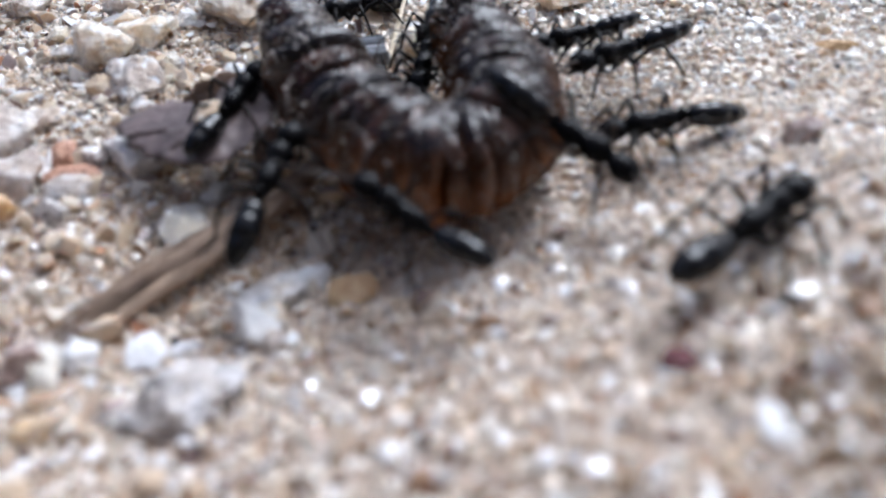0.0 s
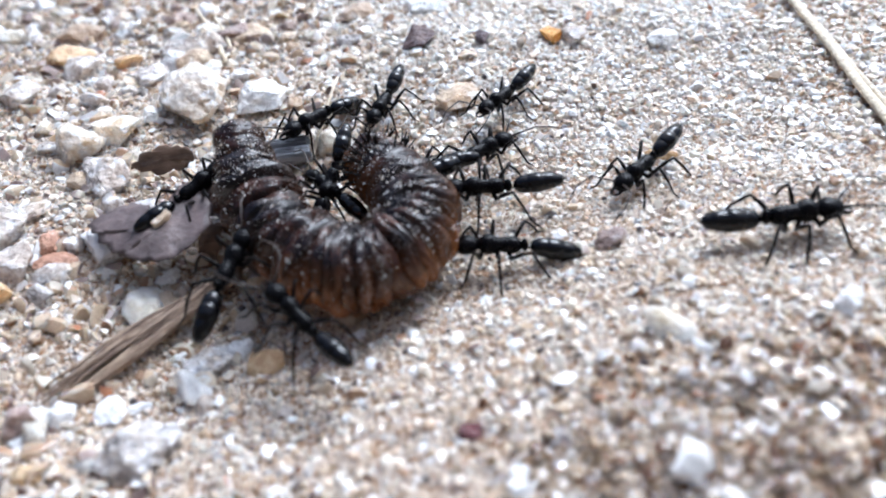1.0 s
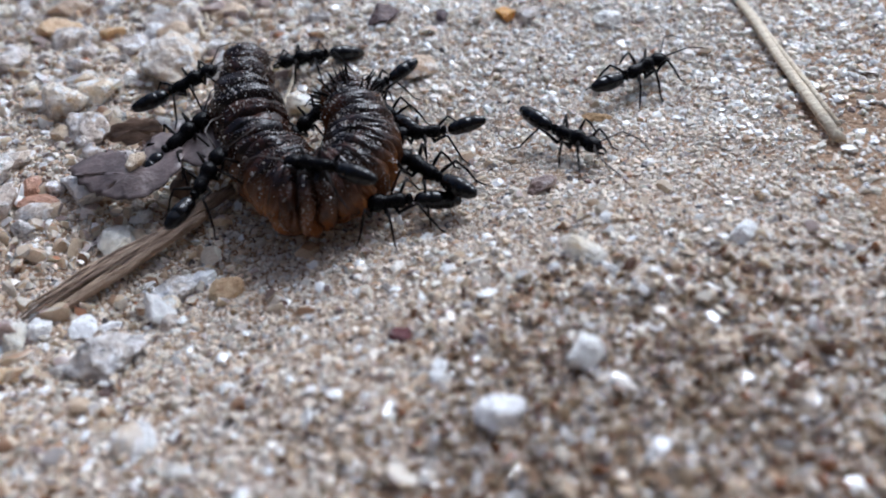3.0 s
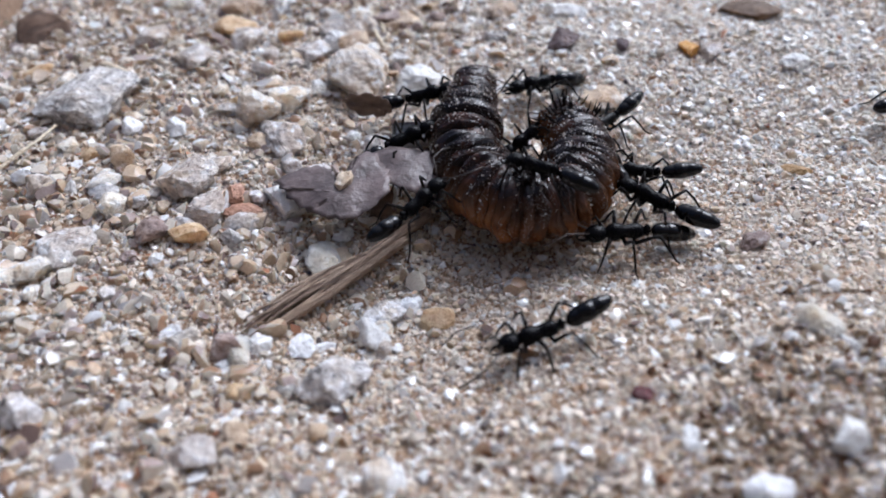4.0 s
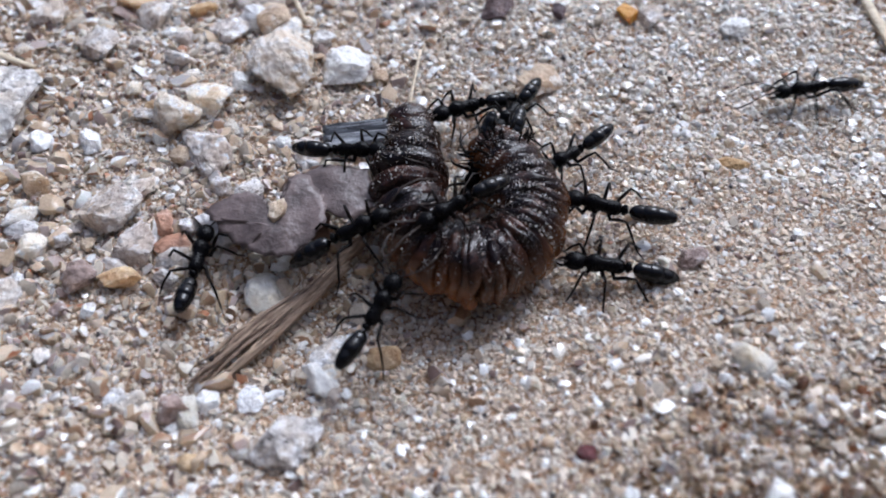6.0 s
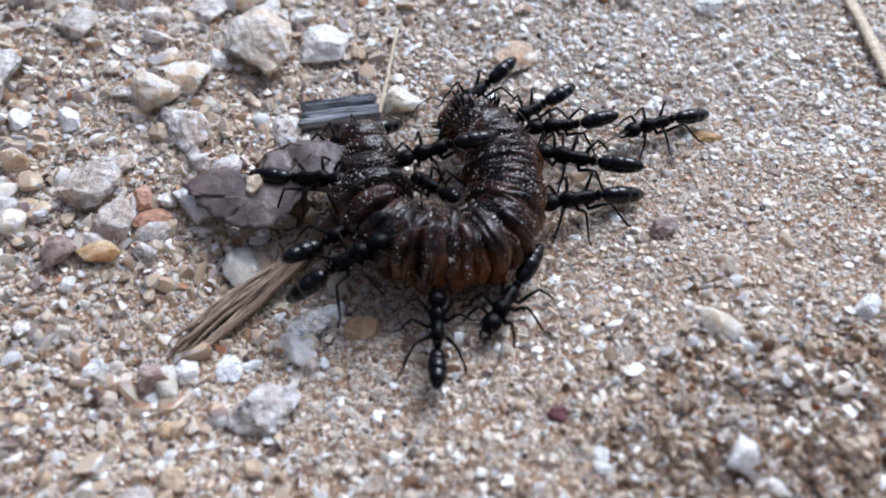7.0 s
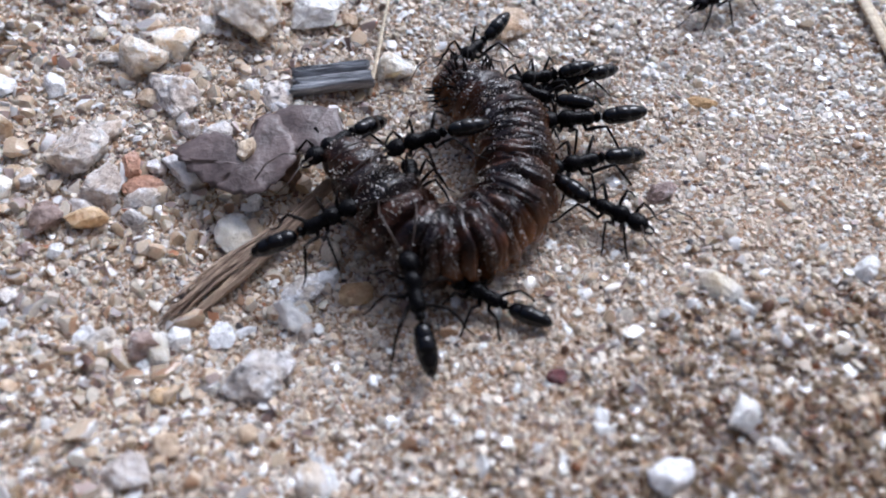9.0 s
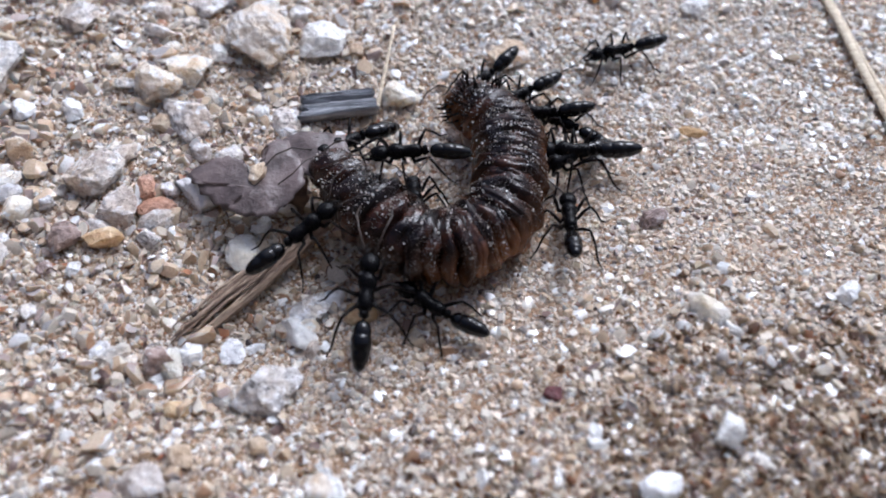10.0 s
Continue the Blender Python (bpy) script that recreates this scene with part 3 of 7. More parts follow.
pebble(-1.6, -0.97, 0.09, 0.094, 0.061, 21, "white", "small white stone on the sand")
pebble(-1.46, -0.93, 0.068, 0.048, 0.031, 19, "white", "small white flaky stone")
pebble(-0.88, -2.14, 0.059, 0.099, 0.043, 19, "white", "small white upright grain")
pebble(0.72, -2.08, 0.064, 0.055, 0.034, -14, "white", "white angular grain on the sand")
pebble(-1.02, -0.65, 0.154, 0.105, 0.06, 14, "granite", "flat speckled grey stone near the stick")
pebble(-2.97, 1.3, 0.092, 0.123, 0.066, 26, "white", "small white grain on the sand")
pebble(2.72, -1.16, 0.081, 0.096, 0.058, -48, "white", "small white grain on fine sand")
pebble(1.81, -1.38, 0.07, 0.046, 0.03, -41, "white", "small white grain on the sand")
pebble(-2.49, -0.94, 0.072, 0.051, 0.032, 34, "white", "white flat flake on the sand")
pebble(-3.44, -0.23, 0.211, 0.16, 0.084, 36, "grey", "grey flat gravel stone")
pebble(0.82, 1.81, 0.193, 0.189, 0.082, 1, "tan", "yellowish flat translucent pebble")

r_ = random.Random(31)
kinds = ["cream", "grey", "tan", "mauve", "granite", "clear", "honey", "grey", "cream", "tan", "mauve", "white"]
made = 0
while made < 245:
    x, y = r_.uniform(-5.2, 0.4), r_.uniform(-3.0, 5.8)
    if r_.random() > float(gravelly(np.float64(x), np.float64(y))) ** 2:
        continue
    if (x - 0.1) ** 2 / 1.0 + (y - 0.4) ** 2 / 2.2 < 1:
        continue
    s = 0.062 * (2.2 ** (r_.random() ** 1.5))
    kind = r_.choice(kinds)
    pebble(x, y, s * r_.uniform(0.8, 1.3), s * r_.uniform(0.7, 1.1), s * r_.uniform(0.5, 0.8), r_.uniform(0, 360), kind,
           {"cream": "small cream gravel pebble", "grey": "small dull grey gravel pebble", "tan": "small tan sandstone gravel pebble", "white": "small white quartz gravel pebble",
            "granite": "small speckled granite gravel pebble", "honey": "small honey coloured gravel pebble", "mauve": "small purplish brown gravel pebble", "clear": "small translucent quartz gravel pebble"}[kind], fine=3)
    made += 1


# ---- dead plant pieces ----
def slab_mesh(name, length, width, thick, seed, mat, ragged=0.12, flat=False):
    """A strip of split wood along x (cm): furrowed along the grain, with torn ends and uneven edges."""
    nx, ny = 46, 15
    off = seed * 7.3
    top, under = [], []
    for j in range(ny):
        v = -1 + 2 * j / (ny - 1)
        x0 = ragged * (1.2 * noise.noise(Vector((v * 3.1, off, 0))) + 0.8 * noise.noise(Vector((v * 9, off, 4))))
        x1 = length + ragged * (0.8 * noise.noise(Vector((v * 3.1, off, 8))) + 0.5 * noise.noise(Vector((v * 9, off, 12))))
        for i in range(nx):
            u = i / (nx - 1)
            x = x0 + (x1 - x0) * u
            wide = width * (0.86 + 0.25 * noise.noise(Vector((x * 1.6, off, v))))
            y = v * wide + 0.05 * math.sin(2.1 * x + off)
            furrow = abs(noise.noise(Vector((x * 0.9, v * 4.5 + off, 1)))) + 0.6 * abs(noise.noise(Vector((x * 1.7, v * 10 + off, 6))))
            crown = 1 - 0.35 * v ** 6 if flat else math.sqrt(max(0.0, 1 - 0.8 * v * v))
            z = thick * (crown - 0.85 * max(0.0, 0.42 - furrow) + 0.12 * noise.noise(Vector((x * 7, v * 5, off))))
            z *= 1.0 if flat else 0.55 + 0.45 * min(1.0, 6 * u, 6 * (1 - u) + 0.3)
            top.append((x, y, z))
            under.append((x, y * 0.94, -0.5 * thick))
    verts, n = top + under, nx * ny
    faces = []
    for j in range(ny - 1):
        for i in range(nx - 1):
            a = j * nx + i
            faces.append((a, a + 1, a + nx + 1, a + nx))
            faces.append((n + a, n + a + nx, n + a + nx + 1, n + a + 1))
    rim = [i for i in range(nx)] + [j * nx + nx - 1 for j in range(1, ny)] + [(ny - 1) * nx + i for i in range(nx - 2, -1, -1)] + [j * nx for j in range(ny - 2, 0, -1)]
    for a, b in zip(rim, rim[1:] + rim[:1]):
        faces.append((b, a, n + a, n + b))
    return mesh_of(name, [Vector(p) * CM for p in verts], faces, mat)


def stick(name, a, b, radius, mat, label, category, strips, splinters, seed):
    """A splintered piece of wood from a to b (cm): torn strips side by side, and loose splinters at its near end. strips: (start, length, across, up, width, thick, turn)."""
    r = random.Random(seed)
    a, b = Vector(a), Vector(b)
    d = b - a
    L = d.length
    ob = new(name)
    ob.matrix_world = Matrix.Translation(a * CM) @ d.to_track_quat("X", "Z").to_matrix().to_4x4()
    for k, (s0, s1, across, up, wide, thick, turn) in enumerate(strips):
        strip = part("strip", slab_mesh("strip", s1 * L, wide, thick, seed + k, mat, 0.05 if splinters == 0 else 0.12, splinters == 0), ob)
        strip.matrix_local = cpose(s0 * L, across, up, r.uniform(-14, 14), 0, turn)
    for k in range(splinters):
        y = r.uniform(-1, 1) * radius
        s0, s1 = r.uniform(-0.10, 0.10) * L, r.uniform(0.25, 0.75) * L
        up = r.uniform(0.01, 0.05)
        pts = [(s0 + (s1 - s0) * i / 5, y * (1.25 - 0.6 * i / 5) + 0.012 * math.sin(2 * i + k), up + 0.03 * math.sin(0.6 * i)) for i in range(6)]
        part("splinter", mesh_of("splinter", *tube(pts, [(0.004 if i in (0, 5) else r.uniform(0.010, 0.019), 0.004 if i in (0, 5) else r.uniform(0.007, 0.012)) for i in range(6)], 6), mat), ob)
    return tagged(ob, label, category)


def straw(name, pts, radius, mat, label):
    """A dry grass blade: a slightly flattened tapering tube."""
    n = len(pts)
    base = Vector(pts[0])
    ob = new(name, mesh_of(name, *tube([Vector(p) - base for p in pts], [(radius * (1 - 0.5 * i / n), radius * 0.6 * (1 - 0.4 * i / n)) for i in range(n)], 8), mat))
    ob.location = base * CM
    return tagged(ob, label, "straw")


def on_sand(x, y, up=0.03):
    return (x, y, float(sand_height(x, y)) + up)


def line(a, b, n, up0, up1, bend=0.0):
    out = []
    for i in range(n):
        u = i / (n - 1)
        x, y = a[0] + (b[0] - a[0]) * u, a[1] + (b[1] - a[1]) * u
        x += bend * math.sin(math.pi * u)
        out.append(on_sand(x, y, up0 + (up1 - up0) * u))
    return out


def leaf(name, outline, mat, label, dome, thick=0.012, seed=1, curl=0.0, hub=None):
    """A crisp dead leaf from its outline (cm, in its own plane): domed, wavy, with thickness and torn edges."""
    r = random.Random(seed)
    cx = sum(p[0] for p in outline) / len(outline)
    cy = sum(p[1] for p in outline) / len(outline)
    if hub:
        cx, cy = hub
    edge = []
    for (x0, y0), (x1, y1) in zip(outline, outline[1:] + outline[:1]):
        for i in range(5):
            u = i / 5
            edge.append((x0 + (x1 - x0) * u + r.uniform(-0.016, 0.016), y0 + (y1 - y0) * u + r.uniform(-0.016, 0.016)))
    reach = max((x - cx) ** 2 + (y - cy) ** 2 for x, y in edge)
    rings, n = 7, len(edge)
    top = [(cx, cy, dome)]
    for k in range(1, rings + 1):
        u = k / rings
        for x, y in edge:
            px, py = cx + (x - cx) * u, cy + (y - cy) * u
            z = dome * (1 - ((px - cx) ** 2 + (py - cy) ** 2) / reach) + 0.035 * noise.noise(Vector((px * 4, py * 4, seed))) + curl * (py - cy)
            top.append((px, py, z))
    faces = [(0, 1 + i, 1 + (i + 1) % n) for i in range(n)]
    for k in range(rings - 1):
        o = 1 + k * n
        faces += [(o + i, o + n + i, o + n + (i + 1) % n, o + (i + 1) % n) for i in range(n)]
    m = len(top)
    verts = top + [(x, y, z - thick) for x, y, z in top]
    faces += [tuple(m + i for i in q[::-1]) for q in faces]
    o = 1 + (rings - 1) * n
    faces += [(o + i, o + m + i, o + m + (i + 1) % n, o + (i + 1) % n) for i in range(n)]
    return mesh_of(name, [Vector(v) * CM for v in verts], faces, mat)


stick("stick", (-1.89, -0.81, -0.255), (-0.74, 0.24, -0.20), 0.11, M_wood, "splintered weathered wooden stick lying on sand", "stick",
      ((0.08, 0.95, 0.030, 0.005, 0.030, 0.060, 1.2), (0.02, 0.80, -0.032, 0.0, 0.030, 0.050, -1.2), (0.40, 0.60, 0.0, 0.015, 0.048, 0.060, 0.5), (0.05, 0.40, 0.065, -0.015, 0.016, 0.035, 3)), 12, 3)
stick("bark_chip", (-1.08, 1.27, -0.10), (-0.44, 1.28, -0.13), 0.12, M_bark, "small dark grey split bark chip", "bark",
      ((0.0, 1.0, -0.035, 0.02, 0.085, 0.070, 0), (0.04, 0.93, 0.065, 0.03, 0.050, 0.075, 0.6)), 0, 5)
straw("straw", line((3.78, -0.22), (4.04, 5.04), 9, 0.05, 0.10, 0.06), 0.05, M_straw, "long dry pale straw lying over the sand")
straw("straw", line((3.9, 0.03), (4.14, 5.09), 9, 0.04, 0.08, 0.0), 0.028, M_straw, "thin dry straw beside a longer one")
straw("straw", line((-0.47, 1.15), (-0.21, 2.19), 7, 0.03, 0.1, 0), 0.022, M_straw, "short dry straw standing out of the sand")
straw("straw", line((-1.25, 2.71), (-1.74, 4.06), 7, 0.05, 0.1, 0.03), 0.025, M_straw, "dry straw fragment on the gravel")
straw("straw", line((-1.22, 2.91), (-1.5, 3.77), 7, 0.05, 0.1, 0.02), 0.02, M_straw, "thin dry straw fragment on the gravel")
straw("straw", line((-3.95, 2.2), (-3.55, 2.06), 7, 0.05, 0.05, 0), 0.04, M_straw, "short brown twig on the gravel")
straw("straw", line((-4.07, 2.58), (-3.66, 2.33), 7, 0.05, 0.05, 0), 0.04, M_straw, "short brown twig piece")
straw("straw", line((-4.46, 0.6), (-4.04, 1.34), 7, 0.05, 0.12, 0.05), 0.028, M_straw, "curved pale dry grass blade on gravel")
straw("straw", line((-3.86, 3.5), (-3.6, 3.57), 7, 0.05, 0.06, 0.02), 0.03, M_straw, "small olive brown twig scrap")
scrap = new("leaf_scrap", leaf("leaf_scrap", [(-0.30, -0.10), (-0.16, -0.20), (0.02, -0.24), (0.20, -0.20), (0.30, -0.04), (0.18, 0.14), (0.05, 0.24), (-0.18, 0.20), (-0.26, 0.06)], M_leaf_brown, "", 0.03, seed=12, curl=0.35))
scrap.matrix_world = cpose(-4.98, 3.38, 0.04, 14, -8, 30)
tagged(scrap, "crumpled purplish brown dead leaf scrap on gravel", "leaf")
dead_leaf = tagged(new("dead_leaf"), "torn grey brown dead leaf lying on gravel", "leaf")
dead_leaf.matrix_world = cpose(-1.34, 0.37, 0.08, 4, -3, 0)
part("leaf_blade", leaf("leaf_blade", [(-0.60, 0.06), (-0.46, 0.15), (-0.30, 0.17), (-0.18, 0.13), (-0.13, 0.03), (-0.08, -0.05), (-0.03, 0.02), (0.0, 0.13), (0.05, 0.24), (0.19, 0.26), (0.27, 0.10), (0.33, -0.05), (0.29, -0.20), (0.16, -0.33), (0.02, -0.40), (-0.14, -0.40), (-0.32, -0.31), (-0.48, -0.13)], M_leaf, "", 0.05, seed=4, curl=0.12, hub=(-0.06, -0.17)), dead_leaf)
part("leaf_tip", leaf("leaf_tip", [(0.03, 0.18), (0.13, 0.31), (0.33, 0.36), (0.63, 0.28), (0.69, -0.02), (0.51, -0.15), (0.32, -0.08), (0.18, -0.04)], M_leaf, "", 0.05, seed=5, curl=0.1), dead_leaf, "paler torn end of the leaf")
part("leaf_shred", leaf("leaf_shred", [(-0.04, 0.16), (0.03, 0.25), (0.11, 0.29), (0.16, 0.15), (0.19, 0.02), (0.1, 0.12)], M_leaf_brown, "", 0.09, seed=6, curl=0.1), dead_leaf, "folded brown shred of the leaf")
scrap = new("leaf_scrap", leaf("leaf_scrap", [(-0.10, -0.13), (0.03, -0.15), (0.10, -0.02), (0.08, 0.12), (-0.02, 0.15), (-0.10, 0.03)], M_leaf_brown, "", 0.05, seed=15, curl=0.3))
scrap.matrix_world = cpose(-1.12, 0.33, -0.15, 25, -15, -20)
tagged(scrap, "small curled brown leaf scrap beside the stick", "leaf")
leaf_flap = new("leaf_piece", leaf("leaf_piece", [(-0.26, -0.03), (-0.15, 0.07), (0.03, 0.10), (0.19, 0.09), (0.25, 0.01), (0.16, -0.08), (-0.06, -0.10)], M_leaf_brown, "", 0.05, seed=9, curl=0.15))
tagged(leaf_flap, "curled brown leaf scrap pushed about by ants", "leaf")
crumb = new("leaf_crumb", stone_mesh("leaf_crumb", 61, STONE["tan"]))
crumb.matrix_world = cpose(-1.40, 0.32, 0.135, 0, 0, 70)
crumb.scale = (1.1, 0.55, 0.6)
tagged(crumb, "beige earth crumb lying on the dead leaf", "crumb")
chip = new("bark_flake", stone_mesh("bark_flake", 67, STONE["rust"]))
chip.matrix_world = cpose(2.22, 0.71, -0.16, 0, 0, -8)
chip.scale = (1.1, 0.6, 0.3)
tagged(chip, "flat orange brown bark flake on sand", "flake")


# ---- caterpillar: a curled row of overlapping rings ----
WIDTHS = [0.19] * 6 + [0.078] * 21 + [0.095] * 6
RINGS = len(WIDTHS)


def ring_radius(k):
    s = (sum(WIDTHS[:k]) + WIDTHS[k] / 2) / sum(WIDTHS)
    swell = 0.014 * math.sin(k * 2.4) * (1 if k > 5 else 0.6) + 0.012 * math.sin(k * 5.1) + 0.008 * math.sin(k * 0.9)
    return (0.295 + swell) * min(1.0, 0.60 + 2.1 * s) * min(1.0, 0.72 + 1.4 * (1 - s))


def ring_mesh(k):
    """One body ring along x, a seam at each end, wrinkled by creases that wander and fade round the girth."""
    R, wide = ring_radius(k), k < 6
    h = WIDTHS[k] * (0.62 if wide else 0.84)
    sides, steps = 60, (25 if wide else 17)
    r = random.Random(100 + k)
    verts, faces = [], []
    ph = [r.uniform(0, 6.3) for _ in range(5)]
    tip = (k == 0, k == RINGS - 1)
    creases = [(r.uniform(-0.55, 0.55), r.uniform(0.10, 0.18), r.uniform(0.05, 0.11)) for _ in range(3 if wide else 2)]
    for i in range(steps):
        u = -1 + 2 * i / (steps - 1)
        for j in range(sides):
            w = 2 * math.pi * j / sides
            cw, sw = math.cos(w), math.sin(w)
            if wide:
                fall = 1 - (0.40 + 0.10 * math.sin(2 * w + ph[0])) * abs(u) ** 2.8 - 0.05 * max(0, u)
            else:
                fall = 1 - abs(u) ** 1.9 * (0.19 + 0.13 * noise.noise(Vector((cw * 1.5, sw * 1.5, 3.3 * k))) + 0.07 * math.sin(k * 1.7))
            for n, (c, width, deep) in enumerate(creases):
                c += 0.55 * noise.noise(Vector((cw * 1.3 + 9 * n, sw * 1.3, 1.7 * k)))
                fade = max(0.0, 0.35 + 1.3 * noise.noise(Vector((cw * 1.8, sw * 1.8 + 5 * n, 2.9 * k))))
                fall -= deep * (0.8 if wide else 1.0) * fade * math.exp(-((u - c) / width) ** 2)
            if (tip[0] and u < 0) or (tip[1] and u > 0):
                fall = max(0.05, math.sqrt(max(0.0, 1 - u * u)))
            q = fall * (1 + 0.030 * math.sin(w + ph[4]) + 0.022 * math.sin(3 * w + ph[0]) + 0.014 * math.sin(7 * w + ph[1] + 2 * u) + 0.05 * noise.noise(Vector((u * 1.2, cw * 2.4, sw * 2.4 + 7 * k)))
                        + 0.016 * noise.noise(Vector((u * 3.0, cw * 9, sw * 9 + 5 * k))))
            lean = h * (0.24 * math.sin(2 * w + ph[2]) + 0.20 * math.sin(5 * w + ph[3])) * (0.4 if wide else 1.0)
            flat = 0.88 if sw < 0 else 1.0
            long = 1.5 if (tip[0] and u < 0) or (tip[1] and u > 0) else 1.0
            verts.append(Vector((u * h * long + lean, R * q * cw, flat * R * q * sw)) * CM)
    for i in range(steps - 1):
        for j in range(sides):
            j2 = (j + 1) % sides
            faces.append((i * sides + j, i * sides + j2, (i + 1) * sides + j2, (i + 1) * sides + j))
    faces.append(tuple(range(sides))[::-1])
    faces.append(tuple((steps - 1) * sides + j for j in range(sides)))
    return mesh_of("body_ring", verts, faces, M_larva)


def dust_mesh(k):
    """Sand grains that stick to the upper side of a ring."""
    r = random.Random(500 + k)
    R = ring_radius(k)
    verts, faces = [], []
    knots = [(r.gauss(math.pi / 2, 0.9), r.uniform(-0.5, 0.5)) for _ in range(8)]
    for _ in range(int(WIDTHS[k] * (900 if k < 4 else 1700 if k > 19 else 750))):
        kw, ku = r.choice(knots)
        w, u = r.gauss(kw, 0.30), max(-0.7, min(0.7, r.gauss(ku, 0.3)))
        s = 0.0014 * 6.5 ** (r.random() ** 2.5)
        c = Vector((u * WIDTHS[k] * 0.6, R * 0.985 * math.cos(w), R * 0.985 * math.sin(w)))
        o = len(verts)
        for v in ICO_V:
            verts.append((c + Vector(v) * s * r.uniform(0.7, 1.3)) * CM)
        faces += [tuple(int(i) + o for i in q) for q in ICO_F]
    return mesh_of("sand_dust", verts, faces, M_dust, False)


caterpillar = tagged(new("caterpillar"), "dead dark brown caterpillar curled and dusted with sand", "caterpillar")
rings = []
for k in range(RINGS):
    ring = part("body_ring", ring_mesh(k), caterpillar)
    amber = 0.12 if k < 6 else 0.30 + 0.45 * (0.5 + 0.5 * math.sin(0.62 * k + 0.4)) + 0.2 * math.sin(2.1 * k) ** 2
    ring.color = (amber, amber, amber, 1)
    part("sand_dust", dust_mesh(k), ring, "pale sand grains stuck on the skin")
    rings.append(ring)
r_ = random.Random(77)
for k in (RINGS - 1, RINGS - 2, RINGS - 3):
    for _ in range(13):
        w = r_.uniform(-0.1, 3.2)
        R = ring_radius(k)
        d = Vector((r_.uniform(-0.1, 0.5), math.cos(w), math.sin(w))).normalized()
        p = Vector((r_.uniform(-0.05, 0.08), R * 0.9 * math.cos(w), R * 0.9 * math.sin(w)))
        part("spine", mesh_of("spine", *tube([p, p + d * 0.05, p + d * r_.uniform(0.08, 0.13) + Vector((0.02, 0, 0))], [0.011, 0.008, 0.002], 5), M_leg), rings[k], "short dark bristle")


# ---- ants ----
def lathe(profile, sides=20, squash=1.0, drop=0.0, fat=1.2):
    """A body part along x from (x, radius) rows (cm), a little flattened."""
    verts, faces = [], []
    for i, (x, rad) in enumerate(profile):
        for j in range(sides):
            w = 2 * math.pi * j / sides
            verts.append(Vector((x, fat * rad * math.cos(w), fat * rad * squash * math.sin(w) + drop * (x - profile[0][0]))) * CM)
    n = len(profile)
    for i in range(n - 1):
        for j in range(sides):
            j2 = (j + 1) % sides
            faces.append((i * sides + j, (i + 1) * sides + j, (i + 1) * sides + j2, i * sides + j2))
    faces.append(tuple(range(sides)))
    faces.append(tuple((n - 1) * sides + j for j in range(sides))[::-1])
    return verts, faces


def egg(x0, x1, rad, fat=0.5, n=11, power=0.55):
    """A smooth egg profile from x0 to x1, widest at the share fat of its length."""
    out = []
    for i in range(n):
        u = i / (n - 1)
        s = u / fat if u < fat else (1 - u) / (1 - fat)
        out.append((x0 + (x1 - x0) * u, max(0.003, rad * math.sin(math.pi / 2 * s) ** power)))
    return out


def shifted(piece, dx, dy, dz, ry=0.0, rz=0.0):
    m = cpose(dx, dy, dz, 0, ry, rz)
    return [m @ v for v in piece[0]], piece[1]


def leg_mesh(reach, side, thick=1.0):
    """A leg from its hip: coxa, thigh up to the knee, shin down, thin foot. reach: (forward, out) of the foot in cm."""
    fx, fy = reach[0] * 1.0, reach[1] * 1.0
    hip = Vector((0, 0, 0))
    cox = Vector((0.03 * (1 if fx > 0 else -1), 0.045, -0.05))
    knee = Vector((fx * 0.45, fy * 0.52, 0.085))
    ankle = Vector((fx * 0.86, fy * 0.88, -0.125))
    toe = Vector((fx * 1.08, fy * 1.06, -0.165))
    s = Vector((1, side, 1))
    pts = [p * s for p in (hip, cox, cox.lerp(knee, 0.5) + Vector((0, 0, 0.012)), knee, knee.lerp(ankle, 0.5) + Vector((0, 0.01, 0.008)), ankle, ankle.lerp(toe, 0.5), toe)]
    return mesh_of("leg", *tube(pts, [0.020 * thick, 0.019 * thick, 0.017 * thick, 0.0125 * thick, 0.0115 * thick, 0.0085 * thick, 0.0065 * thick, 0.005 * thick], 7), M_leg)


HIPS = ((0.27, 0.035), (0.18, 0.035), (0.09, 0.032))


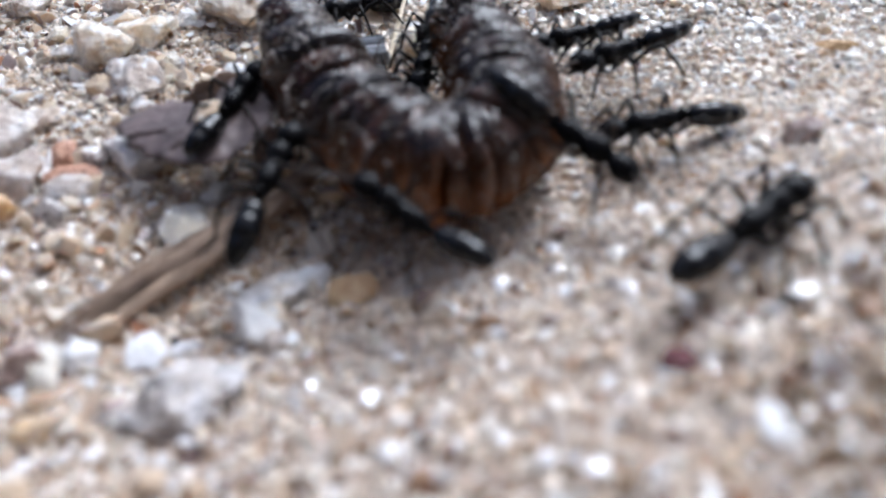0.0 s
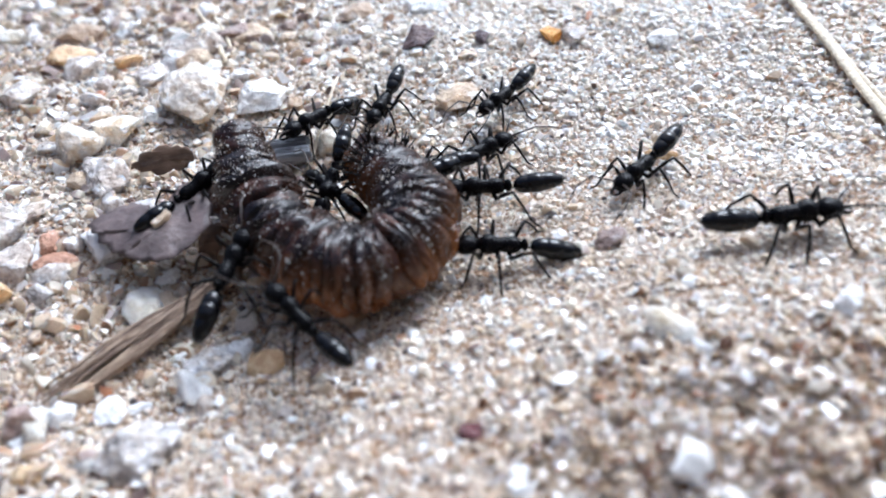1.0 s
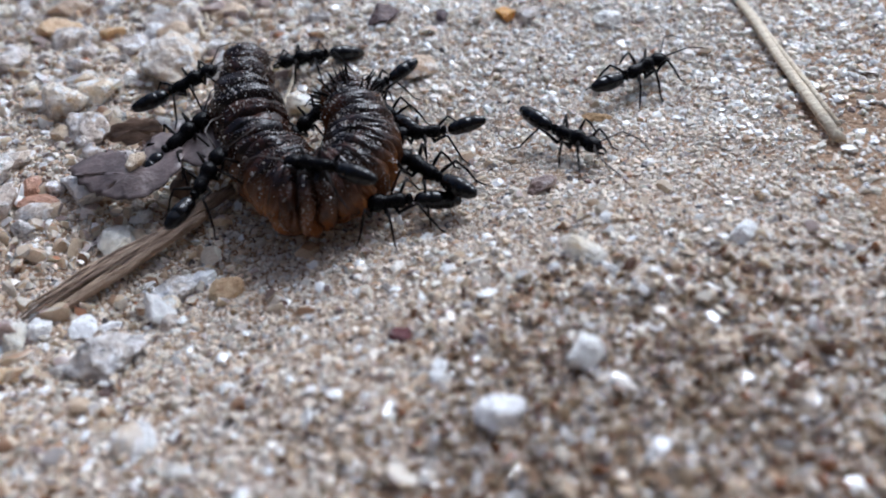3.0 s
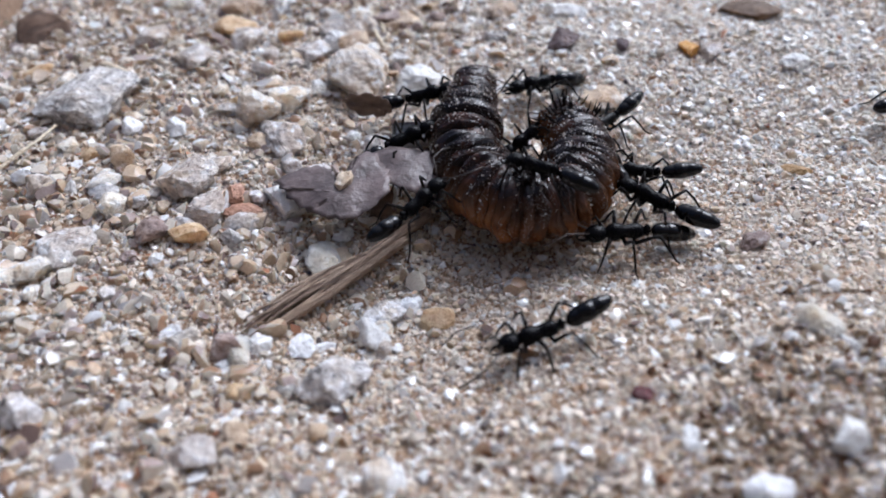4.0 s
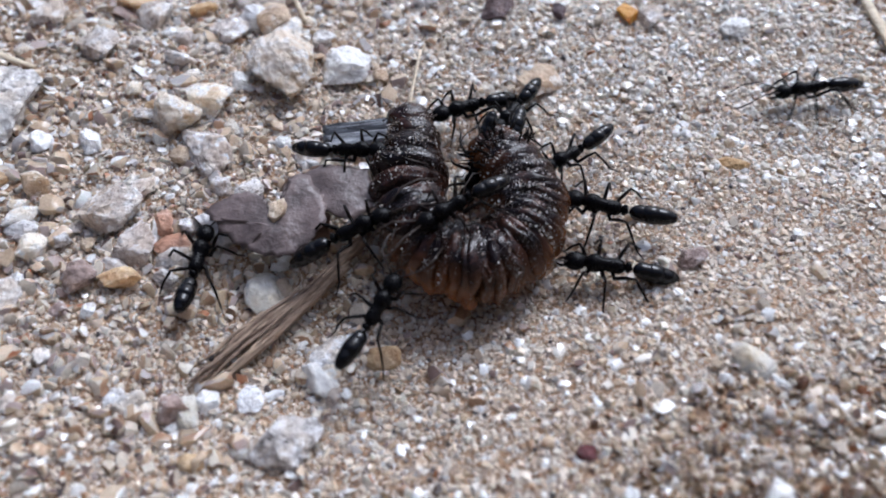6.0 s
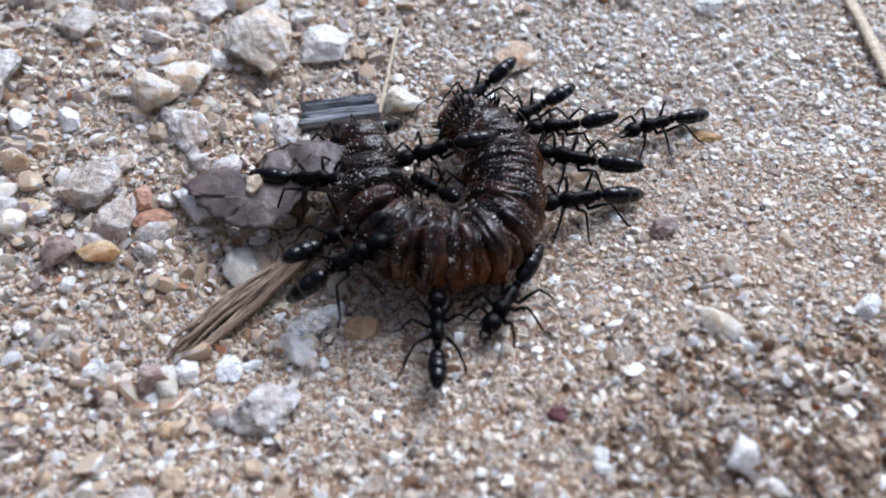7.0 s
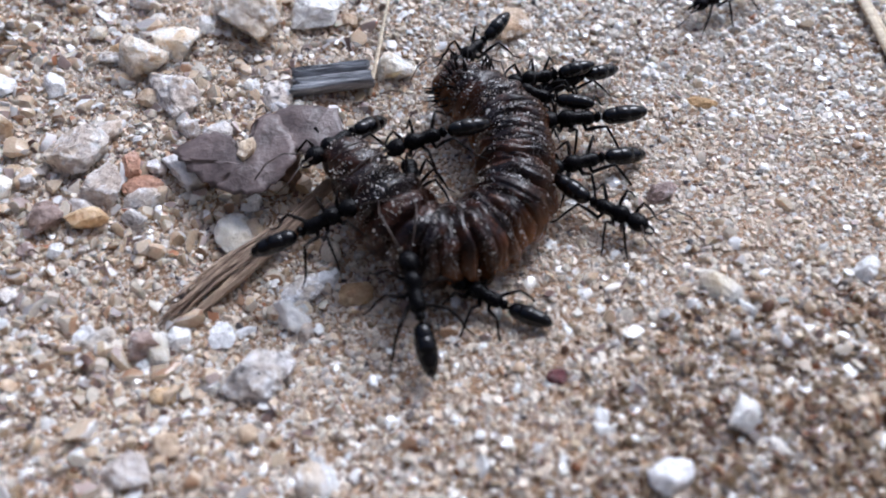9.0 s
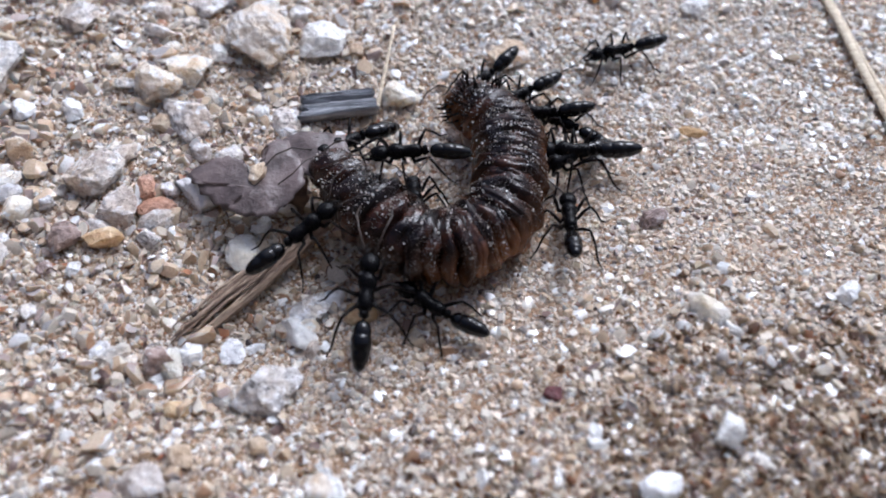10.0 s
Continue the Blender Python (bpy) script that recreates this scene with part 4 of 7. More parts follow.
def build_ant(bend, reaches, feelers):
    """A slender black ponerine ant, 1 cm long, heading along x; its own origin lies on the body's axis."""
    ant = new("ant")
    head = part("head", mesh_of("head", *shifted(joined(lathe(egg(-0.094, 0.104, 0.071, 0.48, 13, 0.42), 20, 0.84),
                shifted(lathe(egg(-0.016, 0.016, 0.014, 0.5, 7), 8), 0.045, 0.053, 0.016), shifted(lathe(egg(-0.016, 0.016, 0.014, 0.5, 7), 8), 0.045, -0.053, 0.016)), 0.395, 0, -0.01, 12), M_thorax), ant)
    for side in (1, -1):
        pts = [Vector((0.47, 0.035 * side, -0.035)), Vector((0.51, 0.04 * side, -0.045)), Vector((0.545, 0.02 * side, -0.05)), Vector((0.555, 0.0, -0.052))]
        part("mandible", mesh_of("mandible", *tube(pts, [0.014, 0.014, 0.010, 0.003], 6), M_leg), head)
        a = feelers
        p0 = Vector((0.455, 0.03 * side, 0.015))
        p1 = p0 + Vector((0.22 * math.cos(a), 0.22 * math.sin(a) * side, 0.07))
        p2 = p1 + Vector((0.15, 0.04 * side, -0.05))
        p3 = p2 + Vector((0.14, -0.02 * side, -0.08))
        part("antenna", mesh_of("antenna", *tube([p0, p0.lerp(p1, 0.5), p1, p2, p3], [0.008, 0.0075, 0.007, 0.0075, 0.005], 6), M_feeler), head, "thin brown feeler")
    part("thorax", mesh_of("thorax", *lathe([(-0.012, 0.018), (0.0, 0.033), (0.03, 0.042), (0.07, 0.043), (0.12, 0.039), (0.15, 0.036), (0.18, 0.041), (0.21, 0.050),
                                             (0.245, 0.053), (0.28, 0.046), (0.305, 0.031), (0.325, 0.018)], 20, 1.06, fat=1.5), M_thorax), ant)
    part("petiole", mesh_of("petiole", *joined(shifted(lathe(egg(-0.045, 0.045, 0.017, 0.5, 7), 10), -0.035, 0, -0.018), shifted(lathe(egg(-0.035, 0.03, 0.036, 0.5, 9, 0.4), 14, 1.35), -0.035, 0, 0.005)), M_thorax), ant)
    belly = [(-0.400, 0.002), (-0.398, 0.019), (-0.388, 0.032), (-0.366, 0.044), (-0.338, 0.053), (-0.336, 0.056), (-0.295, 0.0645), (-0.258, 0.0685), (-0.236, 0.0695), (-0.234, 0.0735), (-0.19, 0.0750),
             (-0.145, 0.0735), (-0.132, 0.0705), (-0.129, 0.0665), (-0.11, 0.0690), (-0.07, 0.066), (-0.04, 0.056), (-0.015, 0.038), (0.0, 0.014)]
    gaster = part("gaster", mesh_of("gaster", *shifted(lathe(belly, 24, 0.97, fat=1.1), -0.078, 0, 0.0, bend), M_ant), ant)
    sting = [(-0.425, 0.001), (-0.392, 0.006)]
    part("sting", mesh_of("sting", *shifted(lathe(sting, 8), -0.078, 0, 0.0, bend), M_leg), gaster)
    for side in (1, -1):
        for (hx, hy), rch in zip(HIPS, reaches[0 if side > 0 else 1]):
            leg = part("leg", leg_mesh(rch, side), ant)
            leg.location = (hx * CM, hy * side * CM, -0.02 * CM)
    return ant


STANCES = (
    (8, (((0.24, 0.22), (0.03, 0.33), (-0.36, 0.28)), ((0.17, 0.26), (-0.08, 0.33), (-0.30, 0.32))), 0.6),
    (-9, (((0.15, 0.25), (-0.06, 0.35), (-0.40, 0.24)), ((0.24, 0.18), (0.05, 0.32), (-0.28, 0.34))), 0.35),
    (16, (((0.20, 0.24), (-0.02, 0.34), (-0.33, 0.30)), ((0.20, 0.22), (0.08, 0.30), (-0.40, 0.25))), 0.9),
)
ants = {}


def add_ant(key, stance, size, label):
    ant = build_ant(*STANCES[stance])
    ant.scale = (size, size, size)
    ants[key] = tagged(ant, label, "ant", "ants round the caterpillar")


add_ant("a1", 0, 0.82, "glossy black ant gripping the caterpillar beside the dead leaf")
add_ant("a2", 1, 0.86, "glossy black ant pulling at the caterpillar with its jaws")
add_ant("a3", 2, 0.78, "glossy black ant tugging the caterpillar over the sand")
add_ant("a4", 0, 0.87, "black ant hurrying away over open sand")
add_ant("a5", 1, 0.86, "black ant dragging the caterpillar by its flank")
add_ant("a6", 0, 0.88, "large black ant pulling backwards on the caterpillar")
add_ant("a7", 2, 0.78, "black ant joining the pullers on the sand")
add_ant("a13", 0, 0.78, "black ant wedged among the other pulling ants")
add_ant("a8", 1, 0.86, "black ant holding the raised end of the caterpillar")
add_ant("a9", 2, 0.78, "small black ant at the far side of the caterpillar")
add_ant("a10", 0, 0.78, "black ant inside the curl of the caterpillar")
add_ant("a11", 1, 0.78, "black ant climbing across the back of the caterpillar")
add_ant("w", 2, 0.82, "black ant running round the caterpillar over sand")
add_ant("v", 0, 0.95, "black ant walking off over bare sand")
add_ant("x", 1, 0.78, "black ant arriving over the sand")
add_ant("z", 2, 0.83, "black ant circling and running away")
add_ant("q", 0, 0.78, "late black ant coming over the sand")


# ---- what moves ----
def step(leg, hip_x, hip_y, times, phase, swing):
    """A walking leg: it swings to and fro at its hip."""
    walk(leg, [(t, cpose(hip_x, hip_y, -0.02, (6 if math.cos(phase + 2 * math.pi * 4.5 * t) > 0 else -2) * (1 if hip_y > 0 else -1), 0, swing * math.sin(phase + 2 * math.pi * 4.5 * t))) for t in times])


def motions():
    walk(rings[0], [(t, cpose(x, y, z, 0, p, w)) for t, x, y, z, p, w in (
        (0, -0.96, 1.03, 0.29, 10, -75), (0.5, -0.81, 0.88, 0.33, 15, -75), (1, -0.88, 0.97, 0.25, 14, -78), (1.5, -0.81, 0.99, 0.35, 20, -74), (2, -0.74, 1, 0.36, 19, -85), (2.2, -0.72, 1.08, 0.37, 20, -89), (3.3, -0.56, 1.33, 0.36, 18, -95), (3.5, -0.54, 1.38, 0.34, 20, -103), (4, -0.36, 1.56, 0.22, 7, -100), (4.5, -0.51, 1.49, 0.2, 7, -94), (5, -0.53, 1.21, 0.1, 2, -101), (5.5, -0.43, 1.19, 0.06, 0, -97), (6, -0.36, 1.2, 0.07, 0, -89), (6.2, -0.53, 1.18, 0.06, 0, -89), (7.3, -0.57, 0.48, 0.13, 4, -78), (7.5, -0.55, 0.37, 0.12, 5, -76), (8, -0.63, 0.22, 0.11, 3, -70), (8.5, -0.65, 0.09, 0.13, 5, -62), (9, -0.65, 0.19, 0.06, 0, -62), (9.5, -0.62, -0.06, 0.2, 13, -50), (10, -0.81, 0.36, 0.06, 0, -59))])
    walk(rings[1], [(t, cpose(x, y, z, 0, p, w)) for t, x, y, z, p, w in (
        (0, -0.91, 0.85, 0.26, 10, -75), (0.5, -0.77, 0.71, 0.28, 16, -74), (1, -0.84, 0.79, 0.2, 13, -77), (1.5, -0.76, 0.82, 0.28, 20, -76), (2, -0.72, 0.82, 0.3, 20, -84), (2.2, -0.71, 0.9, 0.31, 21, -86), (3.3, -0.57, 1.16, 0.3, 17, -92), (3.5, -0.57, 1.21, 0.28, 18, -101), (4, -0.39, 1.38, 0.19, 7, -100), (4.5, -0.52, 1.3, 0.18, 6, -94), (5, -0.56, 1.02, 0.09, 2, -98), (5.5, -0.45, 1, 0.06, 0, -95), (6, -0.35, 1.01, 0.07, 0, -91), (6.2, -0.53, 0.99, 0.06, 0, -90), (7.3, -0.53, 0.3, 0.11, 4, -82), (7.5, -0.51, 0.19, 0.11, 5, -83), (8, -0.57, 0.05, 0.1, 4, -71), (8.5, -0.57, -0.08, 0.11, 5, -64), (9, -0.57, 0.03, 0.06, 0, -62), (9.5, -0.51, -0.2, 0.16, 13, -62), (10, -0.71, 0.2, 0.06, 0, -60))])
    walk(rings[2], [(t, cpose(x, y, z, 0, p, w)) for t, x, y, z, p, w in (
        (0, -0.86, 0.67, 0.22, 11, -72), (0.5, -0.71, 0.53, 0.22, 18, -73), (1, -0.8, 0.62, 0.16, 12, -78), (1.5, -0.73, 0.65, 0.21, 22, -83), (2, -0.71, 0.65, 0.23, 23, -87), (2.2, -0.7, 0.73, 0.24, 24, -87), (3.3, -0.57, 0.98, 0.25, 18, -88), (3.5, -0.61, 1.03, 0.22, 18, -103), (4, -0.42, 1.2, 0.17, 8, -99), (4.5, -0.54, 1.12, 0.15, 6, -94), (5, -0.58, 0.84, 0.09, 2, -95), (5.5, -0.46, 0.82, 0.06, 0, -94), (6, -0.37, 0.82, 0.07, 0, -100), (6.2, -0.53, 0.81, 0.06, 0, -94), (7.3, -0.52, 0.11, 0.1, 5, -92), (7.5, -0.5, 0, 0.09, 4, -86), (8, -0.51, -0.13, 0.09, 4, -75), (8.5, -0.49, -0.25, 0.1, 6, -68), (9, -0.49, -0.14, 0.06, 0, -68), (9.5, -0.44, -0.37, 0.12, 11, -63), (10, -0.62, 0.04, 0.06, 0, -62))])
    walk(rings[3], [(t, cpose(x, y, z, 0, p, w)) for t, x, y, z, p, w in (
        (0, -0.8, 0.5, 0.18, 13, -69), (0.5, -0.66, 0.37, 0.17, 16, -69), (1, -0.75, 0.44, 0.13, 10, -72), (1.5, -0.69, 0.48, 0.15, 14, -71), (2, -0.68, 0.47, 0.16, 16, -74), (2.2, -0.68, 0.56, 0.17, 17, -73), (3.3, -0.56, 0.8, 0.19, 16, -83), (3.5, -0.64, 0.85, 0.17, 15, -92), (4, -0.45, 1.01, 0.14, 8, -101), (4.5, -0.55, 0.93, 0.13, 6, -97), (5, -0.59, 0.65, 0.08, 2, -92), (5.5, -0.47, 0.63, 0.06, 0, -90), (6, -0.41, 0.64, 0.06, 0, -102), (6.2, -0.55, 0.62, 0.06, 0, -95), (7.3, -0.51, -0.07, 0.08, 4, -76), (7.5, -0.47, -0.18, 0.08, 3, -70), (8, -0.45, -0.31, 0.08, 3, -63), (8.5, -0.41, -0.42, 0.08, 4, -59), (9, -0.41, -0.31, 0.06, 0, -61), (9.5, -0.34, -0.52, 0.09, 6, -52), (10, -0.52, -0.12, 0.06, 0, -53))])
    walk(rings[4], [(t, cpose(x, y, z, 0, p, w)) for t, x, y, z, p, w in (
        (0, -0.73, 0.33, 0.14, 12, -64), (0.5, -0.59, 0.2, 0.13, 10, -65), (1, -0.68, 0.27, 0.1, 7, -65), (1.5, -0.62, 0.31, 0.12, 8, -66), (2, -0.61, 0.3, 0.13, 9, -63), (2.2, -0.6, 0.39, 0.13, 9, -63), (3.3, -0.52, 0.62, 0.15, 11, -75), (3.5, -0.62, 0.67, 0.13, 9, -77), (4, -0.47, 0.83, 0.12, 7, -93), (4.5, -0.57, 0.75, 0.11, 6, -92), (5, -0.58, 0.47, 0.07, 2, -82), (5.5, -0.45, 0.44, 0.06, 0, -81), (6, -0.43, 0.45, 0.06, 0, -88), (6.2, -0.55, 0.44, 0.06, 0, -82), (7.3, -0.44, -0.24, 0.07, 2, -62), (7.5, -0.39, -0.35, 0.07, 2, -63), (8, -0.35, -0.47, 0.07, 2, -54), (8.5, -0.31, -0.57, 0.07, 2, -54), (9, -0.31, -0.46, 0.06, 0, -55), (9.5, -0.21, -0.66, 0.08, 4, -44), (10, -0.41, -0.26, 0.06, 0, -49))])
    walk(rings[5], [(t, cpose(x, y, z, 0, p, w)) for t, x, y, z, p, w in (
        (0, -0.64, 0.17, 0.11, 8, -59), (0.5, -0.51, 0.03, 0.1, 7, -63), (1, -0.6, 0.1, 0.08, 5, -59), (1.5, -0.54, 0.14, 0.1, 6, -62), (2, -0.52, 0.14, 0.1, 6, -59), (2.2, -0.51, 0.23, 0.1, 7, -59), (3.3, -0.47, 0.44, 0.12, 7, -72), (3.5, -0.56, 0.5, 0.11, 6, -71), (4, -0.46, 0.64, 0.1, 5, -77), (4.5, -0.56, 0.56, 0.1, 5, -80), (5, -0.54, 0.28, 0.07, 1, -72), (5.5, -0.42, 0.26, 0.06, 0, -76), (6, -0.4, 0.27, 0.06, 0, -76), (6.2, -0.51, 0.25, 0.06, 0, -72), (7.3, -0.34, -0.4, 0.07, 2, -52), (7.5, -0.3, -0.51, 0.07, 2, -55), (8, -0.23, -0.61, 0.06, 1, -43), (8.5, -0.18, -0.71, 0.06, 2, -37), (9, -0.19, -0.61, 0.06, 0, -43), (9.5, -0.06, -0.77, 0.06, 2, -21), (10, -0.28, -0.4, 0.06, 0, -38))])
    walk(rings[6], [(t, cpose(x, y, z, 0, p, w)) for t, x, y, z, p, w in (
        (0, -0.57, 0.06, 0.1, 6, -57), (0.5, -0.44, -0.08, 0.08, 6, -58), (1, -0.53, -0.01, 0.07, 4, -53), (1.5, -0.47, 0.03, 0.08, 5, -58), (2, -0.45, 0.03, 0.09, 6, -56), (2.2, -0.44, 0.12, 0.09, 6, -56), (3.3, -0.43, 0.32, 0.1, 6, -69), (3.5, -0.52, 0.37, 0.09, 6, -67), (4, -0.42, 0.52, 0.09, 4, -71), (4.5, -0.53, 0.43, 0.09, 4, -73), (5, -0.49, 0.16, 0.07, 1, -67), (5.5, -0.38, 0.13, 0.06, 0, -73), (6, -0.36, 0.14, 0.06, 0, -71), (6.2, -0.46, 0.13, 0.06, 0, -67), (7.3, -0.25, -0.49, 0.06, 1, -37), (7.5, -0.21, -0.61, 0.06, 1, -38), (8, -0.12, -0.69, 0.06, 1, -27), (8.5, -0.06, -0.76, 0.06, 1, -10), (9, -0.08, -0.67, 0.06, 0, -18), (9.5, 0.07, -0.79, 0.06, 1, 1), (10, -0.17, -0.47, 0.06, 0, -26))])
    walk(rings[7], [(t, cpose(x, y, z, 0, p, w)) for t, x, y, z, p, w in (
        (0, -0.53, -0.01, 0.09, 6, -55), (0.5, -0.4, -0.15, 0.07, 5, -54), (1, -0.48, -0.07, 0.07, 3, -50), (1.5, -0.43, -0.04, 0.08, 5, -54), (2, -0.41, -0.03, 0.08, 5, -54), (2.2, -0.4, 0.06, 0.08, 5, -54), (3.3, -0.4, 0.25, 0.09, 6, -68), (3.5, -0.48, 0.3, 0.09, 5, -64), (4, -0.39, 0.45, 0.08, 4, -67), (4.5, -0.5, 0.36, 0.08, 4, -69), (5, -0.46, 0.09, 0.06, 1, -64), (5.5, -0.36, 0.06, 0.06, 0, -71), (6, -0.34, 0.07, 0.06, 0, -68), (6.2, -0.43, 0.06, 0.06, 0, -62), (7.3, -0.18, -0.53, 0.06, 1, -25), (7.5, -0.14, -0.65, 0.06, 1, -23), (8, -0.05, -0.71, 0.06, 0, -13), (8.5, 0.01, -0.77, 0.06, 0, 6), (9, -0.01, -0.69, 0.06, 0, 0), (9.5, 0.14, -0.78, 0.06, 0, 14), (10, -0.1, -0.49, 0.06, 0, -13))])
    walk(rings[8], [(t, cpose(x, y, z, 0, p, w)) for t, x, y, z, p, w in (
        (0, -0.48, -0.07, 0.08, 5, -52), (0.5, -0.35, -0.21, 0.07, 4, -49), (1, -0.43, -0.13, 0.06, 2, -47), (1.5, -0.39, -0.1, 0.07, 4, -50), (2, -0.36, -0.09, 0.07, 5, -50), (2.2, -0.35, 0, 0.08, 5, -51), (3.3, -0.37, 0.18, 0.09, 5, -65), (3.5, -0.45, 0.24, 0.08, 5, -60), (4, -0.36, 0.38, 0.08, 3, -64), (4.5, -0.47, 0.29, 0.08, 3, -65), (5, -0.42, 0.02, 0.06, 1, -60), (5.5, -0.33, -0.01, 0.06, 0, -67), (6, -0.31, 0, 0.06, 0, -64), (6.2, -0.39, 0, 0.06, 0, -56), (7.3, -0.11, -0.56, 0.06, 0, -13), (7.5, -0.07, -0.67, 0.06, 0, -7), (8, 0.02, -0.72, 0.06, 0, 1), (8.5, 0.09, -0.75, 0.06, 0, 17), (9, 0.07, -0.68, 0.06, 0, 15), (9.5, 0.22, -0.76, 0.06, 0, 24), (10, -0.02, -0.5, 0.06, 0, 4))])
    walk(rings[9], [(t, cpose(x, y, z, 0, p, w)) for t, x, y, z, p, w in (
        (0, -0.44, -0.13, 0.07, 5, -49), (0.5, -0.3, -0.26, 0.06, 2, -46), (1, -0.37, -0.18, 0.06, 1, -44), (1.5, -0.33, -0.16, 0.07, 3, -47), (2, -0.31, -0.15, 0.07, 4, -46), (2.2, -0.3, -0.06, 0.07, 4, -49), (3.3, -0.33, 0.11, 0.08, 5, -62), (3.5, -0.41, 0.17, 0.07, 4, -54), (4, -0.32, 0.31, 0.07, 3, -59), (4.5, -0.44, 0.22, 0.07, 3, -61), (5, -0.38, -0.04, 0.06, 1, -54), (5.5, -0.3, -0.08, 0.06, 0, -61), (6, -0.27, -0.06, 0.06, 0, -58), (6.2, -0.34, -0.07, 0.06, 0, -48), (7.3, -0.03, -0.57, 0.06, 0, -2), (7.5, 0.01, -0.67, 0.06, 0, 6), (8, 0.1, -0.71, 0.06, 0, 11), (8.5, 0.16, -0.72, 0.06, 0, 25), (9, 0.14, -0.65, 0.06, 0, 25), (9.5, 0.28, -0.72, 0.06, 0, 32), (10, 0.05, -0.48, 0.06, 0, 17))])
    walk(rings[10], [(t, cpose(x, y, z, 0, p, w)) for t, x, y, z, p, w in (
        (0, -0.39, -0.18, 0.07, 4, -44), (0.5, -0.25, -0.32, 0.06, 1, -42), (1, -0.32, -0.23, 0.06, 1, -41), (1.5, -0.28, -0.21, 0.06, 2, -44), (2, -0.26, -0.2, 0.07, 2, -43), (2.2, -0.25, -0.12, 0.07, 3, -46), (3.3, -0.31, 0.04, 0.07, 5, -57), (3.5, -0.37, 0.11, 0.07, 3, -47), (4, -0.28, 0.25, 0.07, 3, -53), (4.5, -0.4, 0.16, 0.07, 3, -56), (5, -0.33, -0.1, 0.06, 1, -44), (5.5, -0.26, -0.14, 0.06, 0, -50), (6, -0.22, -0.13, 0.06, 0, -49), (6.2, -0.29, -0.12, 0.06, 0, -39), (7.3, 0.04, -0.56, 0.06, 0, 7), (7.5, 0.08, -0.65, 0.06, 0, 17), (8, 0.17, -0.69, 0.06, 0, 17), (8.5, 0.23, -0.69, 0.06, 0, 31), (9, 0.21, -0.61, 0.06, 0, 32), (9.5, 0.35, -0.68, 0.06, 0, 38), (10, 0.12, -0.46, 0.06, 0, 24))])
    walk(rings[11], [(t, cpose(x, y, z, 0, p, w)) for t, x, y, z, p, w in (
        (0, -0.34, -0.23, 0.06, 2, -39), (0.5, -0.21, -0.37, 0.06, 1, -38), (1, -0.28, -0.28, 0.06, 0, -37), (1.5, -0.24, -0.26, 0.06, 1, -40), (2, -0.22, -0.25, 0.06, 1, -39), (2.2, -0.22, -0.17, 0.06, 2, -43), (3.3, -0.27, -0.02, 0.07, 4, -52), (3.5, -0.32, 0.06, 0.06, 2, -41), (4, -0.25, 0.19, 0.07, 2, -44), (4.5, -0.38, 0.09, 0.06, 2, -51), (5, -0.28, -0.15, 0.06, 0, -33), (5.5, -0.21, -0.2, 0.06, 0, -37), (6, -0.18, -0.18, 0.06, 0, -39), (6.2, -0.24, -0.16, 0.06, 0, -31), (7.3, 0.12, -0.55, 0.06, 0, 14), (7.5, 0.15, -0.63, 0.06, 0, 24), (8, 0.25, -0.66, 0.06, 0, 24), (8.5, 0.29, -0.64, 0.06, 0, 38), (9, 0.27, -0.57, 0.06, 0, 37), (9.5, 0.4, -0.63, 0.06, -1, 44), (10, 0.19, -0.42, 0.06, 0, 29))])
    walk(rings[12], [(t, cpose(x, y, z, 0, p, w)) for t, x, y, z, p, w in (
        (0, -0.29, -0.28, 0.06, 1, -34), (0.5, -0.15, -0.41, 0.06, 0, -32), (1, -0.22, -0.32, 0.06, 0, -31), (1.5, -0.19, -0.31, 0.06, 1, -36), (2, -0.18, -0.3, 0.06, 1, -34), (2.2, -0.18, -0.22, 0.06, 1, -39), (3.3, -0.24, -0.08, 0.06, 2, -46), (3.5, -0.28, 0.01, 0.06, 1, -34), (4, -0.21, 0.14, 0.06, 1, -35), (4.5, -0.34, 0.04, 0.06, 1, -45), (5, -0.23, -0.18, 0.06, 0, -22), (5.5, -0.16, -0.24, 0.06, 0, -24), (6, -0.13, -0.22, 0.06, 0, -28), (6.2, -0.18, -0.2, 0.06, 0, -23), (7.3, 0.19, -0.53, 0.06, 0, 21), (7.5, 0.22, -0.59, 0.06, 0, 30), (8, 0.31, -0.63, 0.06, 0, 32), (8.5, 0.35, -0.59, 0.06, -1, 46), (9, 0.33, -0.52, 0.06, 0, 42), (9.5, 0.46, -0.57, 0.06, -1, 50), (10, 0.26, -0.38, 0.06, 0, 35))])
